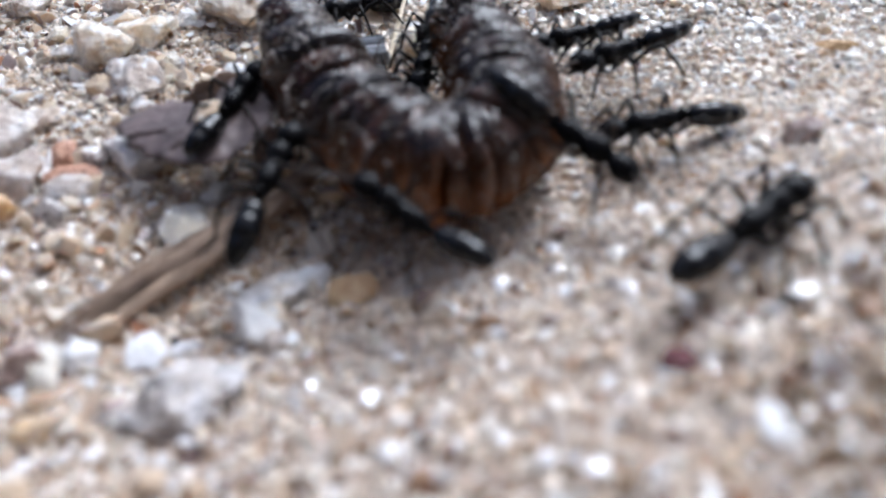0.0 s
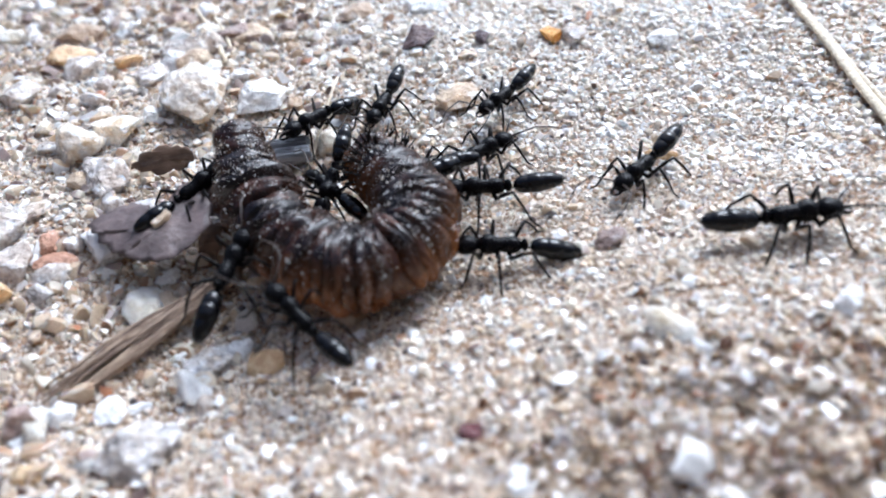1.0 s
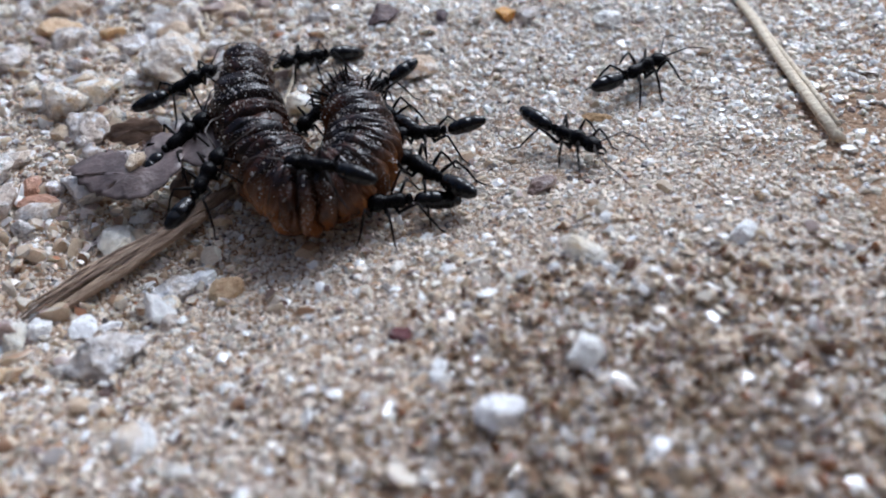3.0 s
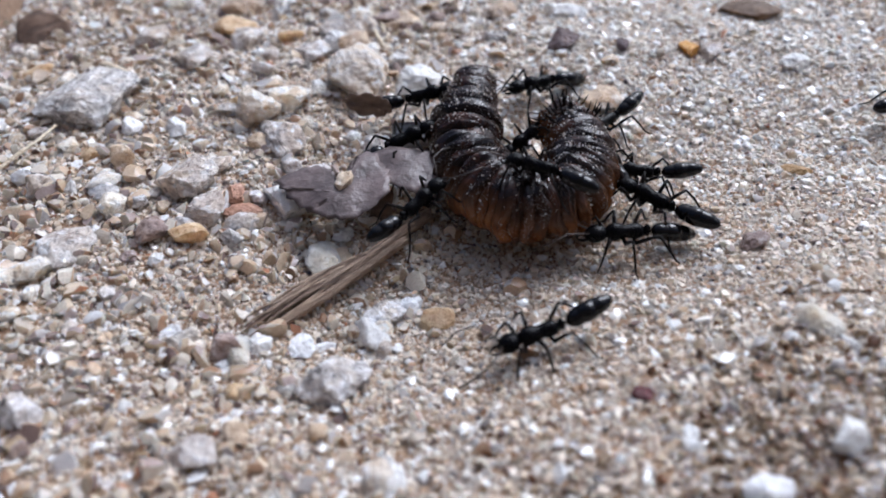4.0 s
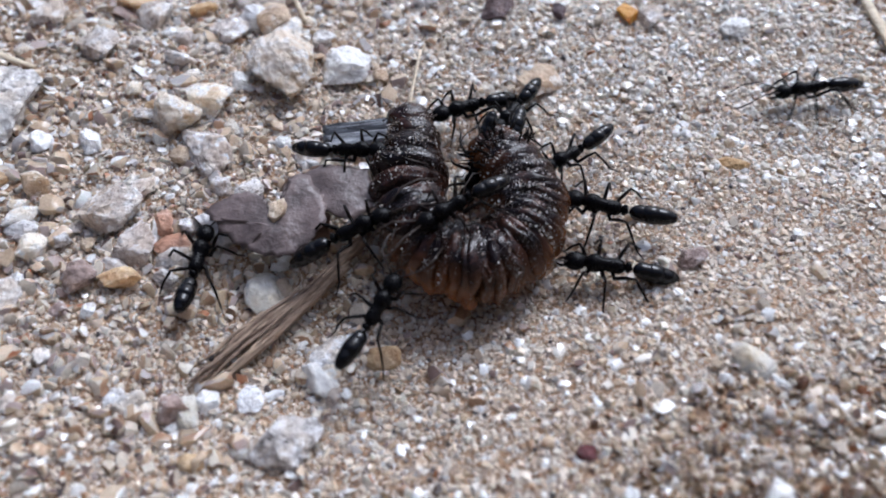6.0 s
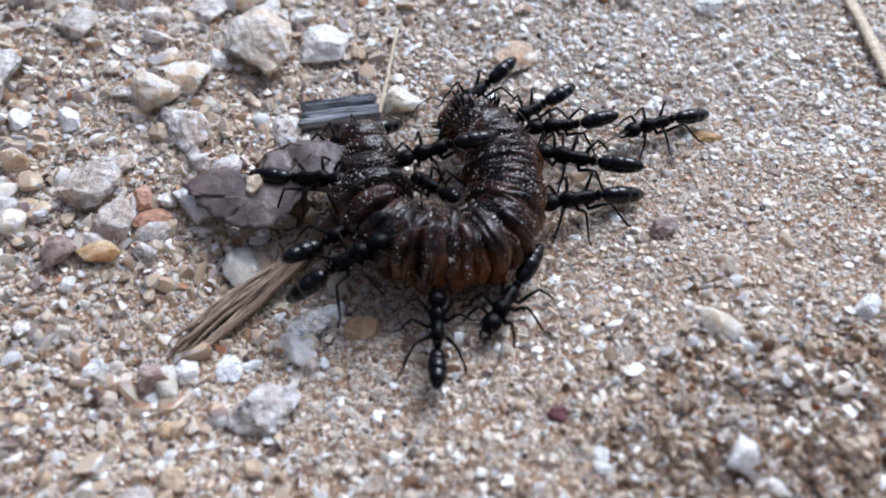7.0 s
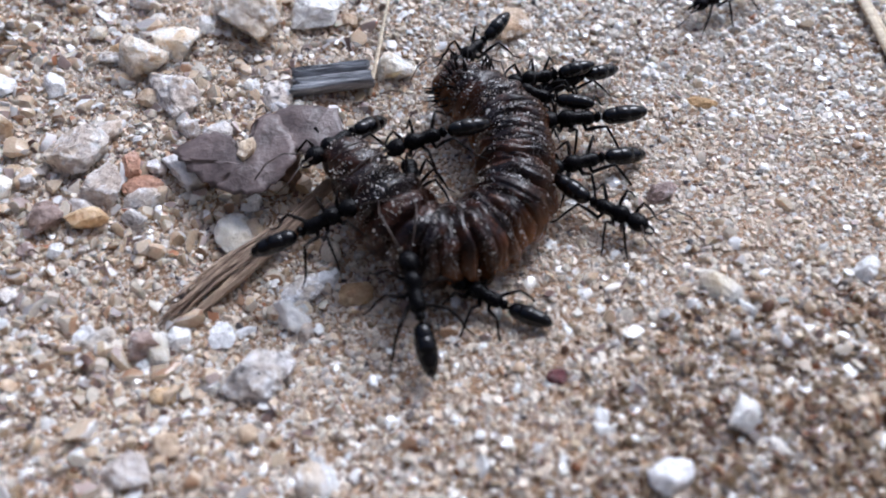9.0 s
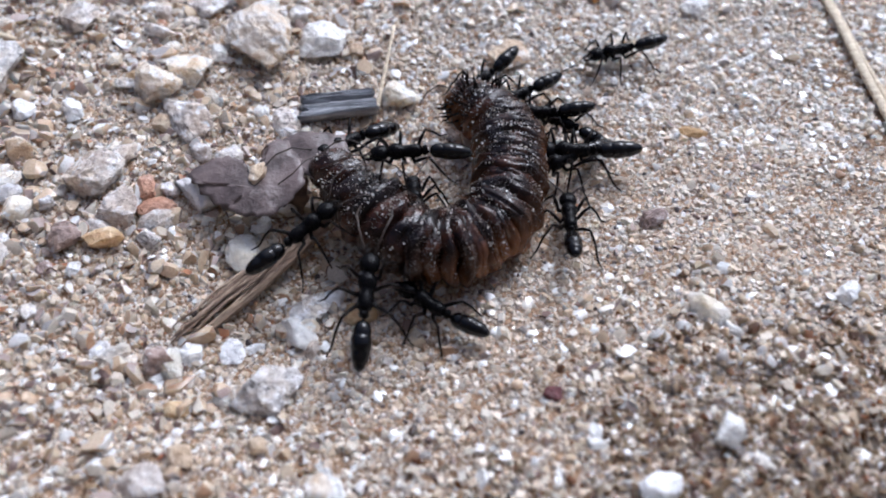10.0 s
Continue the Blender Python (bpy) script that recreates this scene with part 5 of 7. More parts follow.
    walk(rings[13], [(t, cpose(x, y, z, 0, p, w)) for t, x, y, z, p, w in (
        (0, -0.24, -0.32, 0.06, 1, -26), (0.5, -0.1, -0.45, 0.06, 0, -24), (1, -0.18, -0.36, 0.06, 0, -22), (1.5, -0.15, -0.35, 0.06, 0, -31), (2, -0.13, -0.34, 0.06, 0, -27), (2.2, -0.14, -0.27, 0.06, 1, -34), (3.3, -0.21, -0.13, 0.06, 1, -40), (3.5, -0.24, -0.03, 0.06, 1, -28), (4, -0.16, 0.1, 0.06, 1, -27), (4.5, -0.31, -0.01, 0.06, 1, -38), (5, -0.17, -0.21, 0.06, 0, -14), (5.5, -0.1, -0.26, 0.06, 0, -13), (6, -0.07, -0.25, 0.06, 0, -18), (6.2, -0.11, -0.22, 0.06, 0, -14), (7.3, 0.26, -0.5, 0.06, 0, 28), (7.5, 0.29, -0.55, 0.06, 0, 36), (8, 0.37, -0.58, 0.06, -1, 43), (8.5, 0.4, -0.53, 0.06, -1, 55), (9, 0.38, -0.47, 0.06, 0, 48), (9.5, 0.5, -0.51, 0.06, -2, 59), (10, 0.32, -0.34, 0.06, 0, 41))])
    walk(rings[14], [(t, cpose(x, y, z, 0, p, w)) for t, x, y, z, p, w in (
        (0, -0.2, -0.35, 0.06, 0, -15), (0.5, -0.05, -0.47, 0.06, 0, -13), (1, -0.12, -0.38, 0.06, 0, -12), (1.5, -0.1, -0.39, 0.06, 0, -23), (2, -0.08, -0.37, 0.06, 0, -16), (2.2, -0.09, -0.31, 0.06, 0, -24), (3.3, -0.17, -0.17, 0.06, 1, -32), (3.5, -0.2, -0.06, 0.06, 0, -21), (4, -0.11, 0.07, 0.06, 0, -20), (4.5, -0.26, -0.06, 0.06, 0, -31), (5, -0.12, -0.22, 0.06, 0, -8), (5.5, -0.05, -0.27, 0.06, 0, -3), (6, -0.02, -0.27, 0.06, 0, -7), (6.2, -0.06, -0.23, 0.06, 0, -2), (7.3, 0.33, -0.46, 0.06, -1, 37), (7.5, 0.35, -0.5, 0.06, -1, 43), (8, 0.42, -0.52, 0.06, -1, 55), (8.5, 0.44, -0.47, 0.06, -1, 62), (9, 0.43, -0.41, 0.06, 0, 56), (9.5, 0.54, -0.44, 0.07, -2, 66), (10, 0.37, -0.28, 0.06, 0, 49))])
    walk(rings[15], [(t, cpose(x, y, z, 0, p, w)) for t, x, y, z, p, w in (
        (0, -0.13, -0.35, 0.06, 0, 1), (0.5, 0.01, -0.48, 0.06, -1, -3), (1, -0.07, -0.39, 0.06, 0, -3), (1.5, -0.05, -0.41, 0.06, 0, -12), (2, -0.02, -0.38, 0.06, 0, 0), (2.2, -0.04, -0.33, 0.06, 0, -7), (3.3, -0.13, -0.21, 0.06, 0, -21), (3.5, -0.14, -0.08, 0.06, 0, -12), (4, -0.06, 0.05, 0.06, 0, -12), (4.5, -0.22, -0.09, 0.06, 0, -22), (5, -0.05, -0.23, 0.06, 0, -1), (5.5, 0.02, -0.27, 0.06, 0, 10), (6, 0.05, -0.27, 0.06, 0, 5), (6.2, 0.01, -0.23, 0.06, 0, 10), (7.3, 0.38, -0.4, 0.06, -1, 49), (7.5, 0.4, -0.44, 0.06, -1, 51), (8, 0.46, -0.46, 0.06, -1, 64), (8.5, 0.47, -0.4, 0.07, -2, 69), (9, 0.47, -0.34, 0.06, 0, 65), (9.5, 0.56, -0.37, 0.07, -3, 72), (10, 0.41, -0.22, 0.06, 0, 59))])
    walk(rings[16], [(t, cpose(x, y, z, 0, p, w)) for t, x, y, z, p, w in (
        (0, -0.06, -0.34, 0.06, 0, 15), (0.5, 0.08, -0.48, 0.06, -2, 11), (1, 0, -0.39, 0.06, 0, 5), (1.5, 0.02, -0.42, 0.06, 0, -2), (2, 0.03, -0.37, 0.06, -1, 15), (2.2, 0.02, -0.33, 0.06, 0, 13), (3.3, -0.07, -0.23, 0.06, 0, -5), (3.5, -0.09, -0.09, 0.06, 0, -3), (4, 0, 0.04, 0.06, 0, -4), (4.5, -0.16, -0.11, 0.06, 0, -11), (5, 0.01, -0.22, 0.06, 0, 8), (5.5, 0.08, -0.24, 0.06, 0, 21), (6, 0.1, -0.25, 0.06, 0, 15), (6.2, 0.07, -0.21, 0.06, 0, 19), (7.3, 0.43, -0.34, 0.06, -1, 60), (7.5, 0.44, -0.38, 0.06, -1, 58), (8, 0.49, -0.39, 0.06, -1, 71), (8.5, 0.49, -0.32, 0.07, -2, 74), (9, 0.5, -0.27, 0.06, 0, 72), (9.5, 0.59, -0.3, 0.07, -3, 76), (10, 0.45, -0.15, 0.06, 0, 66))])
    walk(rings[17], [(t, cpose(x, y, z, 0, p, w)) for t, x, y, z, p, w in (
        (0, -0, -0.32, 0.06, -1, 27), (0.5, 0.14, -0.45, 0.07, -4, 31), (1, 0.06, -0.38, 0.06, -1, 14), (1.5, 0.07, -0.42, 0.06, -1, 8), (2, 0.08, -0.34, 0.06, -2, 27), (2.2, 0.07, -0.3, 0.06, -1, 26), (3.3, -0.01, -0.22, 0.06, 0, 11), (3.5, -0.02, -0.09, 0.06, 0, 6), (4, 0.05, 0.04, 0.06, 0, 5), (4.5, -0.1, -0.12, 0.06, 0, -1), (5, 0.07, -0.21, 0.06, 0, 20), (5.5, 0.13, -0.21, 0.06, 0, 31), (6, 0.17, -0.23, 0.06, 0, 23), (6.2, 0.13, -0.18, 0.06, 0, 28), (7.3, 0.46, -0.27, 0.06, -1, 67), (7.5, 0.48, -0.31, 0.06, -1, 65), (8, 0.51, -0.31, 0.07, -1, 76), (8.5, 0.51, -0.25, 0.07, -2, 78), (9, 0.52, -0.2, 0.06, 0, 77), (9.5, 0.6, -0.22, 0.08, -3, 80), (10, 0.48, -0.08, 0.06, 0, 71))])
    walk(rings[18], [(t, cpose(x, y, z, 0, p, w)) for t, x, y, z, p, w in (
        (0, 0.05, -0.28, 0.06, -2, 40), (0.5, 0.19, -0.4, 0.07, -6, 50), (1, 0.13, -0.35, 0.06, -2, 24), (1.5, 0.15, -0.4, 0.06, -2, 19), (2, 0.15, -0.3, 0.07, -4, 36), (2.2, 0.13, -0.26, 0.06, -3, 36), (3.3, 0.06, -0.2, 0.06, -1, 23), (3.5, 0.04, -0.08, 0.06, -1, 14), (4, 0.13, 0.05, 0.06, 0, 14), (4.5, -0.03, -0.12, 0.06, 0, 7), (5, 0.14, -0.17, 0.06, -1, 36), (5.5, 0.2, -0.16, 0.06, 0, 41), (6, 0.23, -0.19, 0.06, 0, 32), (6.2, 0.2, -0.14, 0.06, 0, 36), (7.3, 0.49, -0.2, 0.07, -1, 73), (7.5, 0.51, -0.24, 0.07, -1, 70), (8, 0.53, -0.24, 0.07, -1, 81), (8.5, 0.53, -0.17, 0.07, -2, 80), (9, 0.53, -0.12, 0.06, 0, 80), (9.5, 0.61, -0.15, 0.08, -3, 83), (10, 0.5, -0.01, 0.06, 0, 75))])
    walk(rings[19], [(t, cpose(x, y, z, 0, p, w)) for t, x, y, z, p, w in (
        (0, 0.1, -0.22, 0.07, -4, 56), (0.5, 0.23, -0.34, 0.08, -7, 63), (1, 0.2, -0.31, 0.07, -3, 37), (1.5, 0.22, -0.37, 0.07, -4, 32), (2, 0.21, -0.25, 0.07, -6, 46), (2.2, 0.19, -0.21, 0.07, -5, 44), (3.3, 0.13, -0.17, 0.06, -1, 32), (3.5, 0.12, -0.05, 0.06, -2, 24), (4, 0.2, 0.08, 0.06, -1, 24), (4.5, 0.05, -0.1, 0.06, -1, 16), (5, 0.19, -0.12, 0.06, -1, 49), (5.5, 0.25, -0.11, 0.06, 0, 51), (6, 0.29, -0.15, 0.06, 0, 44), (6.2, 0.26, -0.09, 0.06, 0, 45), (7.3, 0.5, -0.13, 0.07, -1, 78), (7.5, 0.53, -0.17, 0.07, -1, 76), (8, 0.54, -0.16, 0.07, -1, 84), (8.5, 0.54, -0.1, 0.07, -2, 81), (9, 0.54, -0.05, 0.06, 0, 83), (9.5, 0.62, -0.07, 0.09, -4, 85), (10, 0.52, 0.06, 0.06, 0, 77))])
    walk(rings[20], [(t, cpose(x, y, z, 0, p, w)) for t, x, y, z, p, w in (
        (0, 0.14, -0.15, 0.07, -4, 69), (0.5, 0.26, -0.26, 0.09, -7, 73), (1, 0.25, -0.26, 0.07, -4, 47), (1.5, 0.28, -0.32, 0.07, -5, 45), (2, 0.26, -0.19, 0.08, -7, 55), (2.2, 0.24, -0.15, 0.07, -6, 53), (3.3, 0.19, -0.12, 0.06, -3, 41), (3.5, 0.18, -0.01, 0.07, -4, 38), (4, 0.27, 0.12, 0.06, -1, 36), (4.5, 0.12, -0.07, 0.06, -1, 26), (5, 0.24, -0.05, 0.06, -1, 57), (5.5, 0.29, -0.05, 0.06, 0, 58), (6, 0.35, -0.09, 0.06, 0, 53), (6.2, 0.31, -0.03, 0.06, 0, 52), (7.3, 0.52, -0.05, 0.07, -2, 82), (7.5, 0.55, -0.09, 0.07, -1, 81), (8, 0.55, -0.08, 0.07, -1, 86), (8.5, 0.55, -0.02, 0.08, -2, 82), (9, 0.55, 0.03, 0.06, 0, 83), (9.5, 0.63, 0.01, 0.09, -4, 86), (10, 0.53, 0.14, 0.06, 0, 78))])
    walk(rings[21], [(t, cpose(x, y, z, 0, p, w)) for t, x, y, z, p, w in (
        (0, 0.16, -0.08, 0.08, -5, 77), (0.5, 0.27, -0.19, 0.1, -7, 81), (1, 0.3, -0.2, 0.08, -4, 56), (1.5, 0.33, -0.26, 0.08, -5, 53), (2, 0.29, -0.13, 0.09, -8, 65), (2.2, 0.28, -0.09, 0.08, -8, 61), (3.3, 0.24, -0.06, 0.07, -5, 55), (3.5, 0.23, 0.04, 0.07, -5, 57), (4, 0.32, 0.17, 0.06, -2, 52), (4.5, 0.18, -0.03, 0.06, -2, 40), (5, 0.28, 0.01, 0.06, -1, 62), (5.5, 0.33, 0.02, 0.06, 0, 63), (6, 0.39, -0.02, 0.06, 0, 60), (6.2, 0.35, 0.03, 0.06, 0, 57), (7.3, 0.53, 0.03, 0.07, -2, 86), (7.5, 0.56, -0.02, 0.07, -1, 85), (8, 0.55, -0.01, 0.07, -1, 88), (8.5, 0.56, 0.05, 0.08, -2, 84), (9, 0.56, 0.1, 0.06, 0, 83), (9.5, 0.63, 0.08, 0.1, -4, 87), (10, 0.55, 0.21, 0.06, 0, 78))])
    walk(rings[22], [(t, cpose(x, y, z, 0, p, w)) for t, x, y, z, p, w in (
        (0, 0.17, 0, 0.08, -5, 82), (0.5, 0.28, -0.11, 0.11, -7, 89), (1, 0.34, -0.14, 0.08, -5, 66), (1.5, 0.37, -0.2, 0.09, -6, 60), (2, 0.32, -0.06, 0.1, -9, 77), (2.2, 0.32, -0.02, 0.09, -9, 70), (3.3, 0.28, 0, 0.08, -5, 67), (3.5, 0.27, 0.11, 0.08, -6, 69), (4, 0.36, 0.23, 0.07, -2, 64), (4.5, 0.24, 0.02, 0.07, -2, 51), (5, 0.31, 0.08, 0.06, -1, 66), (5.5, 0.36, 0.09, 0.06, 0, 67), (6, 0.42, 0.04, 0.06, 0, 67), (6.2, 0.39, 0.1, 0.06, 0, 63), (7.3, 0.53, 0.1, 0.07, -2, 89), (7.5, 0.56, 0.06, 0.07, -1, 87), (8, 0.55, 0.07, 0.07, -1, 90), (8.5, 0.57, 0.13, 0.08, -2, 86), (9, 0.57, 0.18, 0.06, 0, 84), (9.5, 0.63, 0.16, 0.1, -4, 91), (10, 0.56, 0.29, 0.06, 0, 79))])
    walk(rings[23], [(t, cpose(x, y, z, 0, p, w)) for t, x, y, z, p, w in (
        (0, 0.18, 0.07, 0.09, -5, 86), (0.5, 0.28, -0.04, 0.12, -7, 95), (1, 0.36, -0.06, 0.09, -5, 78), (1.5, 0.4, -0.13, 0.09, -7, 68), (2, 0.33, 0.02, 0.11, -9, 92), (2.2, 0.34, 0.05, 0.11, -10, 81), (3.3, 0.3, 0.08, 0.08, -6, 74), (3.5, 0.29, 0.19, 0.09, -6, 76), (4, 0.39, 0.3, 0.07, -2, 70), (4.5, 0.28, 0.09, 0.07, -3, 58), (5, 0.34, 0.15, 0.07, -1, 70), (5.5, 0.39, 0.16, 0.06, 0, 71), (6, 0.45, 0.12, 0.06, 0, 73), (6.2, 0.42, 0.17, 0.06, 0, 69), (7.3, 0.53, 0.18, 0.08, -2, 92), (7.5, 0.56, 0.14, 0.08, -1, 90), (8, 0.55, 0.15, 0.08, -1, 93), (8.5, 0.57, 0.21, 0.08, -2, 88), (9, 0.57, 0.25, 0.06, 0, 88), (9.5, 0.63, 0.24, 0.11, -4, 96), (10, 0.58, 0.36, 0.06, 0, 81))])
    walk(rings[24], [(t, cpose(x, y, z, 0, p, w)) for t, x, y, z, p, w in (
        (0, 0.18, 0.15, 0.1, -6, 89), (0.5, 0.27, 0.04, 0.13, -6, 99), (1, 0.37, 0.01, 0.1, -5, 92), (1.5, 0.43, -0.06, 0.1, -8, 78), (2, 0.31, 0.09, 0.13, -9, 104), (2.2, 0.34, 0.13, 0.12, -11, 97), (3.3, 0.32, 0.15, 0.09, -7, 79), (3.5, 0.3, 0.26, 0.09, -7, 80), (4, 0.41, 0.38, 0.07, -3, 74), (4.5, 0.32, 0.15, 0.07, -3, 63), (5, 0.36, 0.22, 0.07, -1, 76), (5.5, 0.41, 0.23, 0.06, 0, 76), (6, 0.46, 0.19, 0.06, 0, 81), (6.2, 0.44, 0.24, 0.06, 0, 76), (7.3, 0.52, 0.26, 0.08, -2, 95), (7.5, 0.56, 0.21, 0.08, -1, 92), (8, 0.54, 0.22, 0.08, -1, 97), (8.5, 0.57, 0.28, 0.08, -2, 92), (9, 0.57, 0.33, 0.06, 0, 94), (9.5, 0.62, 0.31, 0.11, -4, 102), (10, 0.59, 0.44, 0.06, 0, 84))])
    walk(rings[25], [(t, cpose(x, y, z, 0, p, w)) for t, x, y, z, p, w in (
        (0, 0.18, 0.23, 0.11, -6, 93), (0.5, 0.26, 0.11, 0.13, -6, 101), (1, 0.36, 0.09, 0.1, -5, 103), (1.5, 0.43, 0.02, 0.11, -9, 95), (2, 0.29, 0.17, 0.14, -9, 110), (2.2, 0.32, 0.2, 0.14, -11, 110), (3.3, 0.33, 0.22, 0.1, -8, 83), (3.5, 0.32, 0.34, 0.1, -8, 84), (4, 0.43, 0.45, 0.08, -3, 78), (4.5, 0.35, 0.22, 0.08, -3, 69), (5, 0.38, 0.3, 0.07, -1, 82), (5.5, 0.43, 0.31, 0.06, 0, 85), (6, 0.47, 0.27, 0.06, 0, 90), (6.2, 0.46, 0.32, 0.06, 0, 84), (7.3, 0.51, 0.33, 0.08, -2, 99), (7.5, 0.56, 0.29, 0.08, -1, 95), (8, 0.53, 0.3, 0.08, -1, 102), (8.5, 0.56, 0.36, 0.09, -1, 97), (9, 0.56, 0.41, 0.06, 0, 101), (9.5, 0.6, 0.39, 0.12, -3, 109), (10, 0.59, 0.51, 0.06, 0, 89))])
    walk(rings[26], [(t, cpose(x, y, z, 0, p, w)) for t, x, y, z, p, w in (
        (0, 0.18, 0.3, 0.12, -6, 96), (0.5, 0.24, 0.19, 0.14, -6, 102), (1, 0.33, 0.16, 0.11, -5, 109), (1.5, 0.41, 0.09, 0.13, -9, 109), (2, 0.26, 0.24, 0.15, -9, 113), (2.2, 0.29, 0.27, 0.15, -11, 115), (3.3, 0.34, 0.3, 0.11, -9, 87), (3.5, 0.32, 0.41, 0.12, -9, 89), (4, 0.45, 0.53, 0.08, -3, 80), (4.5, 0.37, 0.29, 0.08, -4, 76), (5, 0.38, 0.38, 0.07, -1, 87), (5.5, 0.43, 0.39, 0.06, 0, 96), (6, 0.47, 0.34, 0.06, 0, 97), (6.2, 0.46, 0.4, 0.06, 0, 90), (7.3, 0.5, 0.41, 0.08, -2, 103), (7.5, 0.55, 0.36, 0.08, -1, 99), (8, 0.51, 0.37, 0.08, -1, 109), (8.5, 0.55, 0.43, 0.09, -1, 105), (9, 0.54, 0.48, 0.06, 0, 110), (9.5, 0.57, 0.46, 0.12, -3, 116), (10, 0.59, 0.59, 0.06, 0, 96))])
    walk(rings[27], [(t, cpose(x, y, z, 0, p, w)) for t, x, y, z, p, w in (
        (0, 0.17, 0.39, 0.12, -6, 98), (0.5, 0.22, 0.27, 0.15, -6, 103), (1, 0.3, 0.24, 0.12, -5, 113), (1.5, 0.38, 0.17, 0.14, -9, 117), (2, 0.23, 0.31, 0.16, -8, 114), (2.2, 0.25, 0.34, 0.17, -10, 116), (3.3, 0.33, 0.38, 0.13, -11, 97), (3.5, 0.32, 0.5, 0.13, -10, 96), (4, 0.46, 0.61, 0.09, -5, 85), (4.5, 0.38, 0.38, 0.09, -5, 90), (5, 0.39, 0.46, 0.07, -1, 91), (5.5, 0.41, 0.47, 0.06, 0, 105), (6, 0.45, 0.43, 0.06, 0, 102), (6.2, 0.45, 0.48, 0.06, 0, 96), (7.3, 0.48, 0.49, 0.09, -2, 109), (7.5, 0.53, 0.45, 0.08, -2, 105), (8, 0.47, 0.45, 0.08, -1, 117), (8.5, 0.52, 0.51, 0.09, -1, 115), (9, 0.51, 0.56, 0.06, 0, 119), (9.5, 0.53, 0.53, 0.13, -3, 123), (10, 0.57, 0.67, 0.06, 0, 106))])
    walk(rings[28], [(t, cpose(x, y, z, 0, p, w)) for t, x, y, z, p, w in (
        (0, 0.15, 0.48, 0.14, -6, 100), (0.5, 0.2, 0.36, 0.16, -6, 104), (1, 0.27, 0.32, 0.13, -5, 115), (1.5, 0.33, 0.25, 0.16, -9, 121), (2, 0.19, 0.4, 0.18, -8, 113), (2.2, 0.21, 0.43, 0.18, -9, 111), (3.3, 0.32, 0.47, 0.15, -12, 104), (3.5, 0.3, 0.59, 0.15, -11, 101), (4, 0.46, 0.7, 0.1, -6, 95), (4.5, 0.37, 0.47, 0.1, -6, 102), (5, 0.38, 0.55, 0.07, -1, 96), (5.5, 0.38, 0.56, 0.06, 0, 110), (6, 0.43, 0.52, 0.06, 0, 106), (6.2, 0.44, 0.57, 0.06, 0, 103), (7.3, 0.44, 0.58, 0.09, -1, 117), (7.5, 0.5, 0.53, 0.09, -1, 116), (8, 0.43, 0.53, 0.08, -1, 125), (8.5, 0.47, 0.6, 0.09, -1, 124), (9, 0.46, 0.63, 0.06, 0, 126), (9.5, 0.47, 0.61, 0.13, -2, 127), (10, 0.54, 0.76, 0.06, 0, 118))])
    walk(rings[29], [(t, cpose(x, y, z, 0, p, w)) for t, x, y, z, p, w in (
        (0, 0.13, 0.57, 0.15, -6, 102), (0.5, 0.17, 0.45, 0.17, -6, 106), (1, 0.23, 0.41, 0.13, -5, 116), (1.5, 0.29, 0.33, 0.17, -9, 122), (2, 0.16, 0.48, 0.19, -7, 112), (2.2, 0.18, 0.52, 0.2, -8, 108), (3.3, 0.29, 0.56, 0.17, -12, 105), (3.5, 0.28, 0.68, 0.16, -10, 103), (4, 0.44, 0.79, 0.11, -7, 104), (4.5, 0.35, 0.56, 0.11, -5, 107), (5, 0.37, 0.65, 0.08, -1, 101), (5.5, 0.35, 0.64, 0.06, 0, 112), (6, 0.4, 0.61, 0.06, 0, 109), (6.2, 0.41, 0.66, 0.06, 0, 112), (7.3, 0.39, 0.66, 0.09, -1, 124), (7.5, 0.45, 0.61, 0.09, -1, 128), (8, 0.37, 0.6, 0.09, -1, 130), (8.5, 0.42, 0.67, 0.09, -1, 130), (9, 0.4, 0.71, 0.06, 0, 129), (9.5, 0.42, 0.68, 0.13, -2, 129), (10, 0.49, 0.84, 0.06, 0, 125))])
    walk(rings[30], [(t, cpose(x, y, z, 0, p, w)) for t, x, y, z, p, w in (
        (0, 0.11, 0.66, 0.16, -6, 107), (0.5, 0.15, 0.54, 0.18, -6, 110), (1, 0.18, 0.49, 0.14, -6, 119), (1.5, 0.24, 0.41, 0.18, -9, 123), (2, 0.12, 0.57, 0.2, -7, 113), (2.2, 0.16, 0.6, 0.21, -7, 107), (3.3, 0.27, 0.65, 0.18, -10, 103), (3.5, 0.26, 0.77, 0.18, -10, 104), (4, 0.42, 0.88, 0.12, -7, 107), (4.5, 0.32, 0.65, 0.12, -5, 109), (5, 0.34, 0.74, 0.08, -1, 110), (5.5, 0.31, 0.73, 0.06, 0, 118), (6, 0.37, 0.69, 0.06, 0, 116), (6.2, 0.37, 0.75, 0.06, 0, 124), (7.3, 0.34, 0.73, 0.09, -1, 127), (7.5, 0.38, 0.68, 0.09, -1, 137), (8, 0.31, 0.67, 0.09, -1, 132), (8.5, 0.36, 0.74, 0.1, -1, 133), (9, 0.34, 0.78, 0.06, 0, 131), (9.5, 0.36, 0.75, 0.14, -2, 131), (10, 0.43, 0.91, 0.06, 0, 129))])
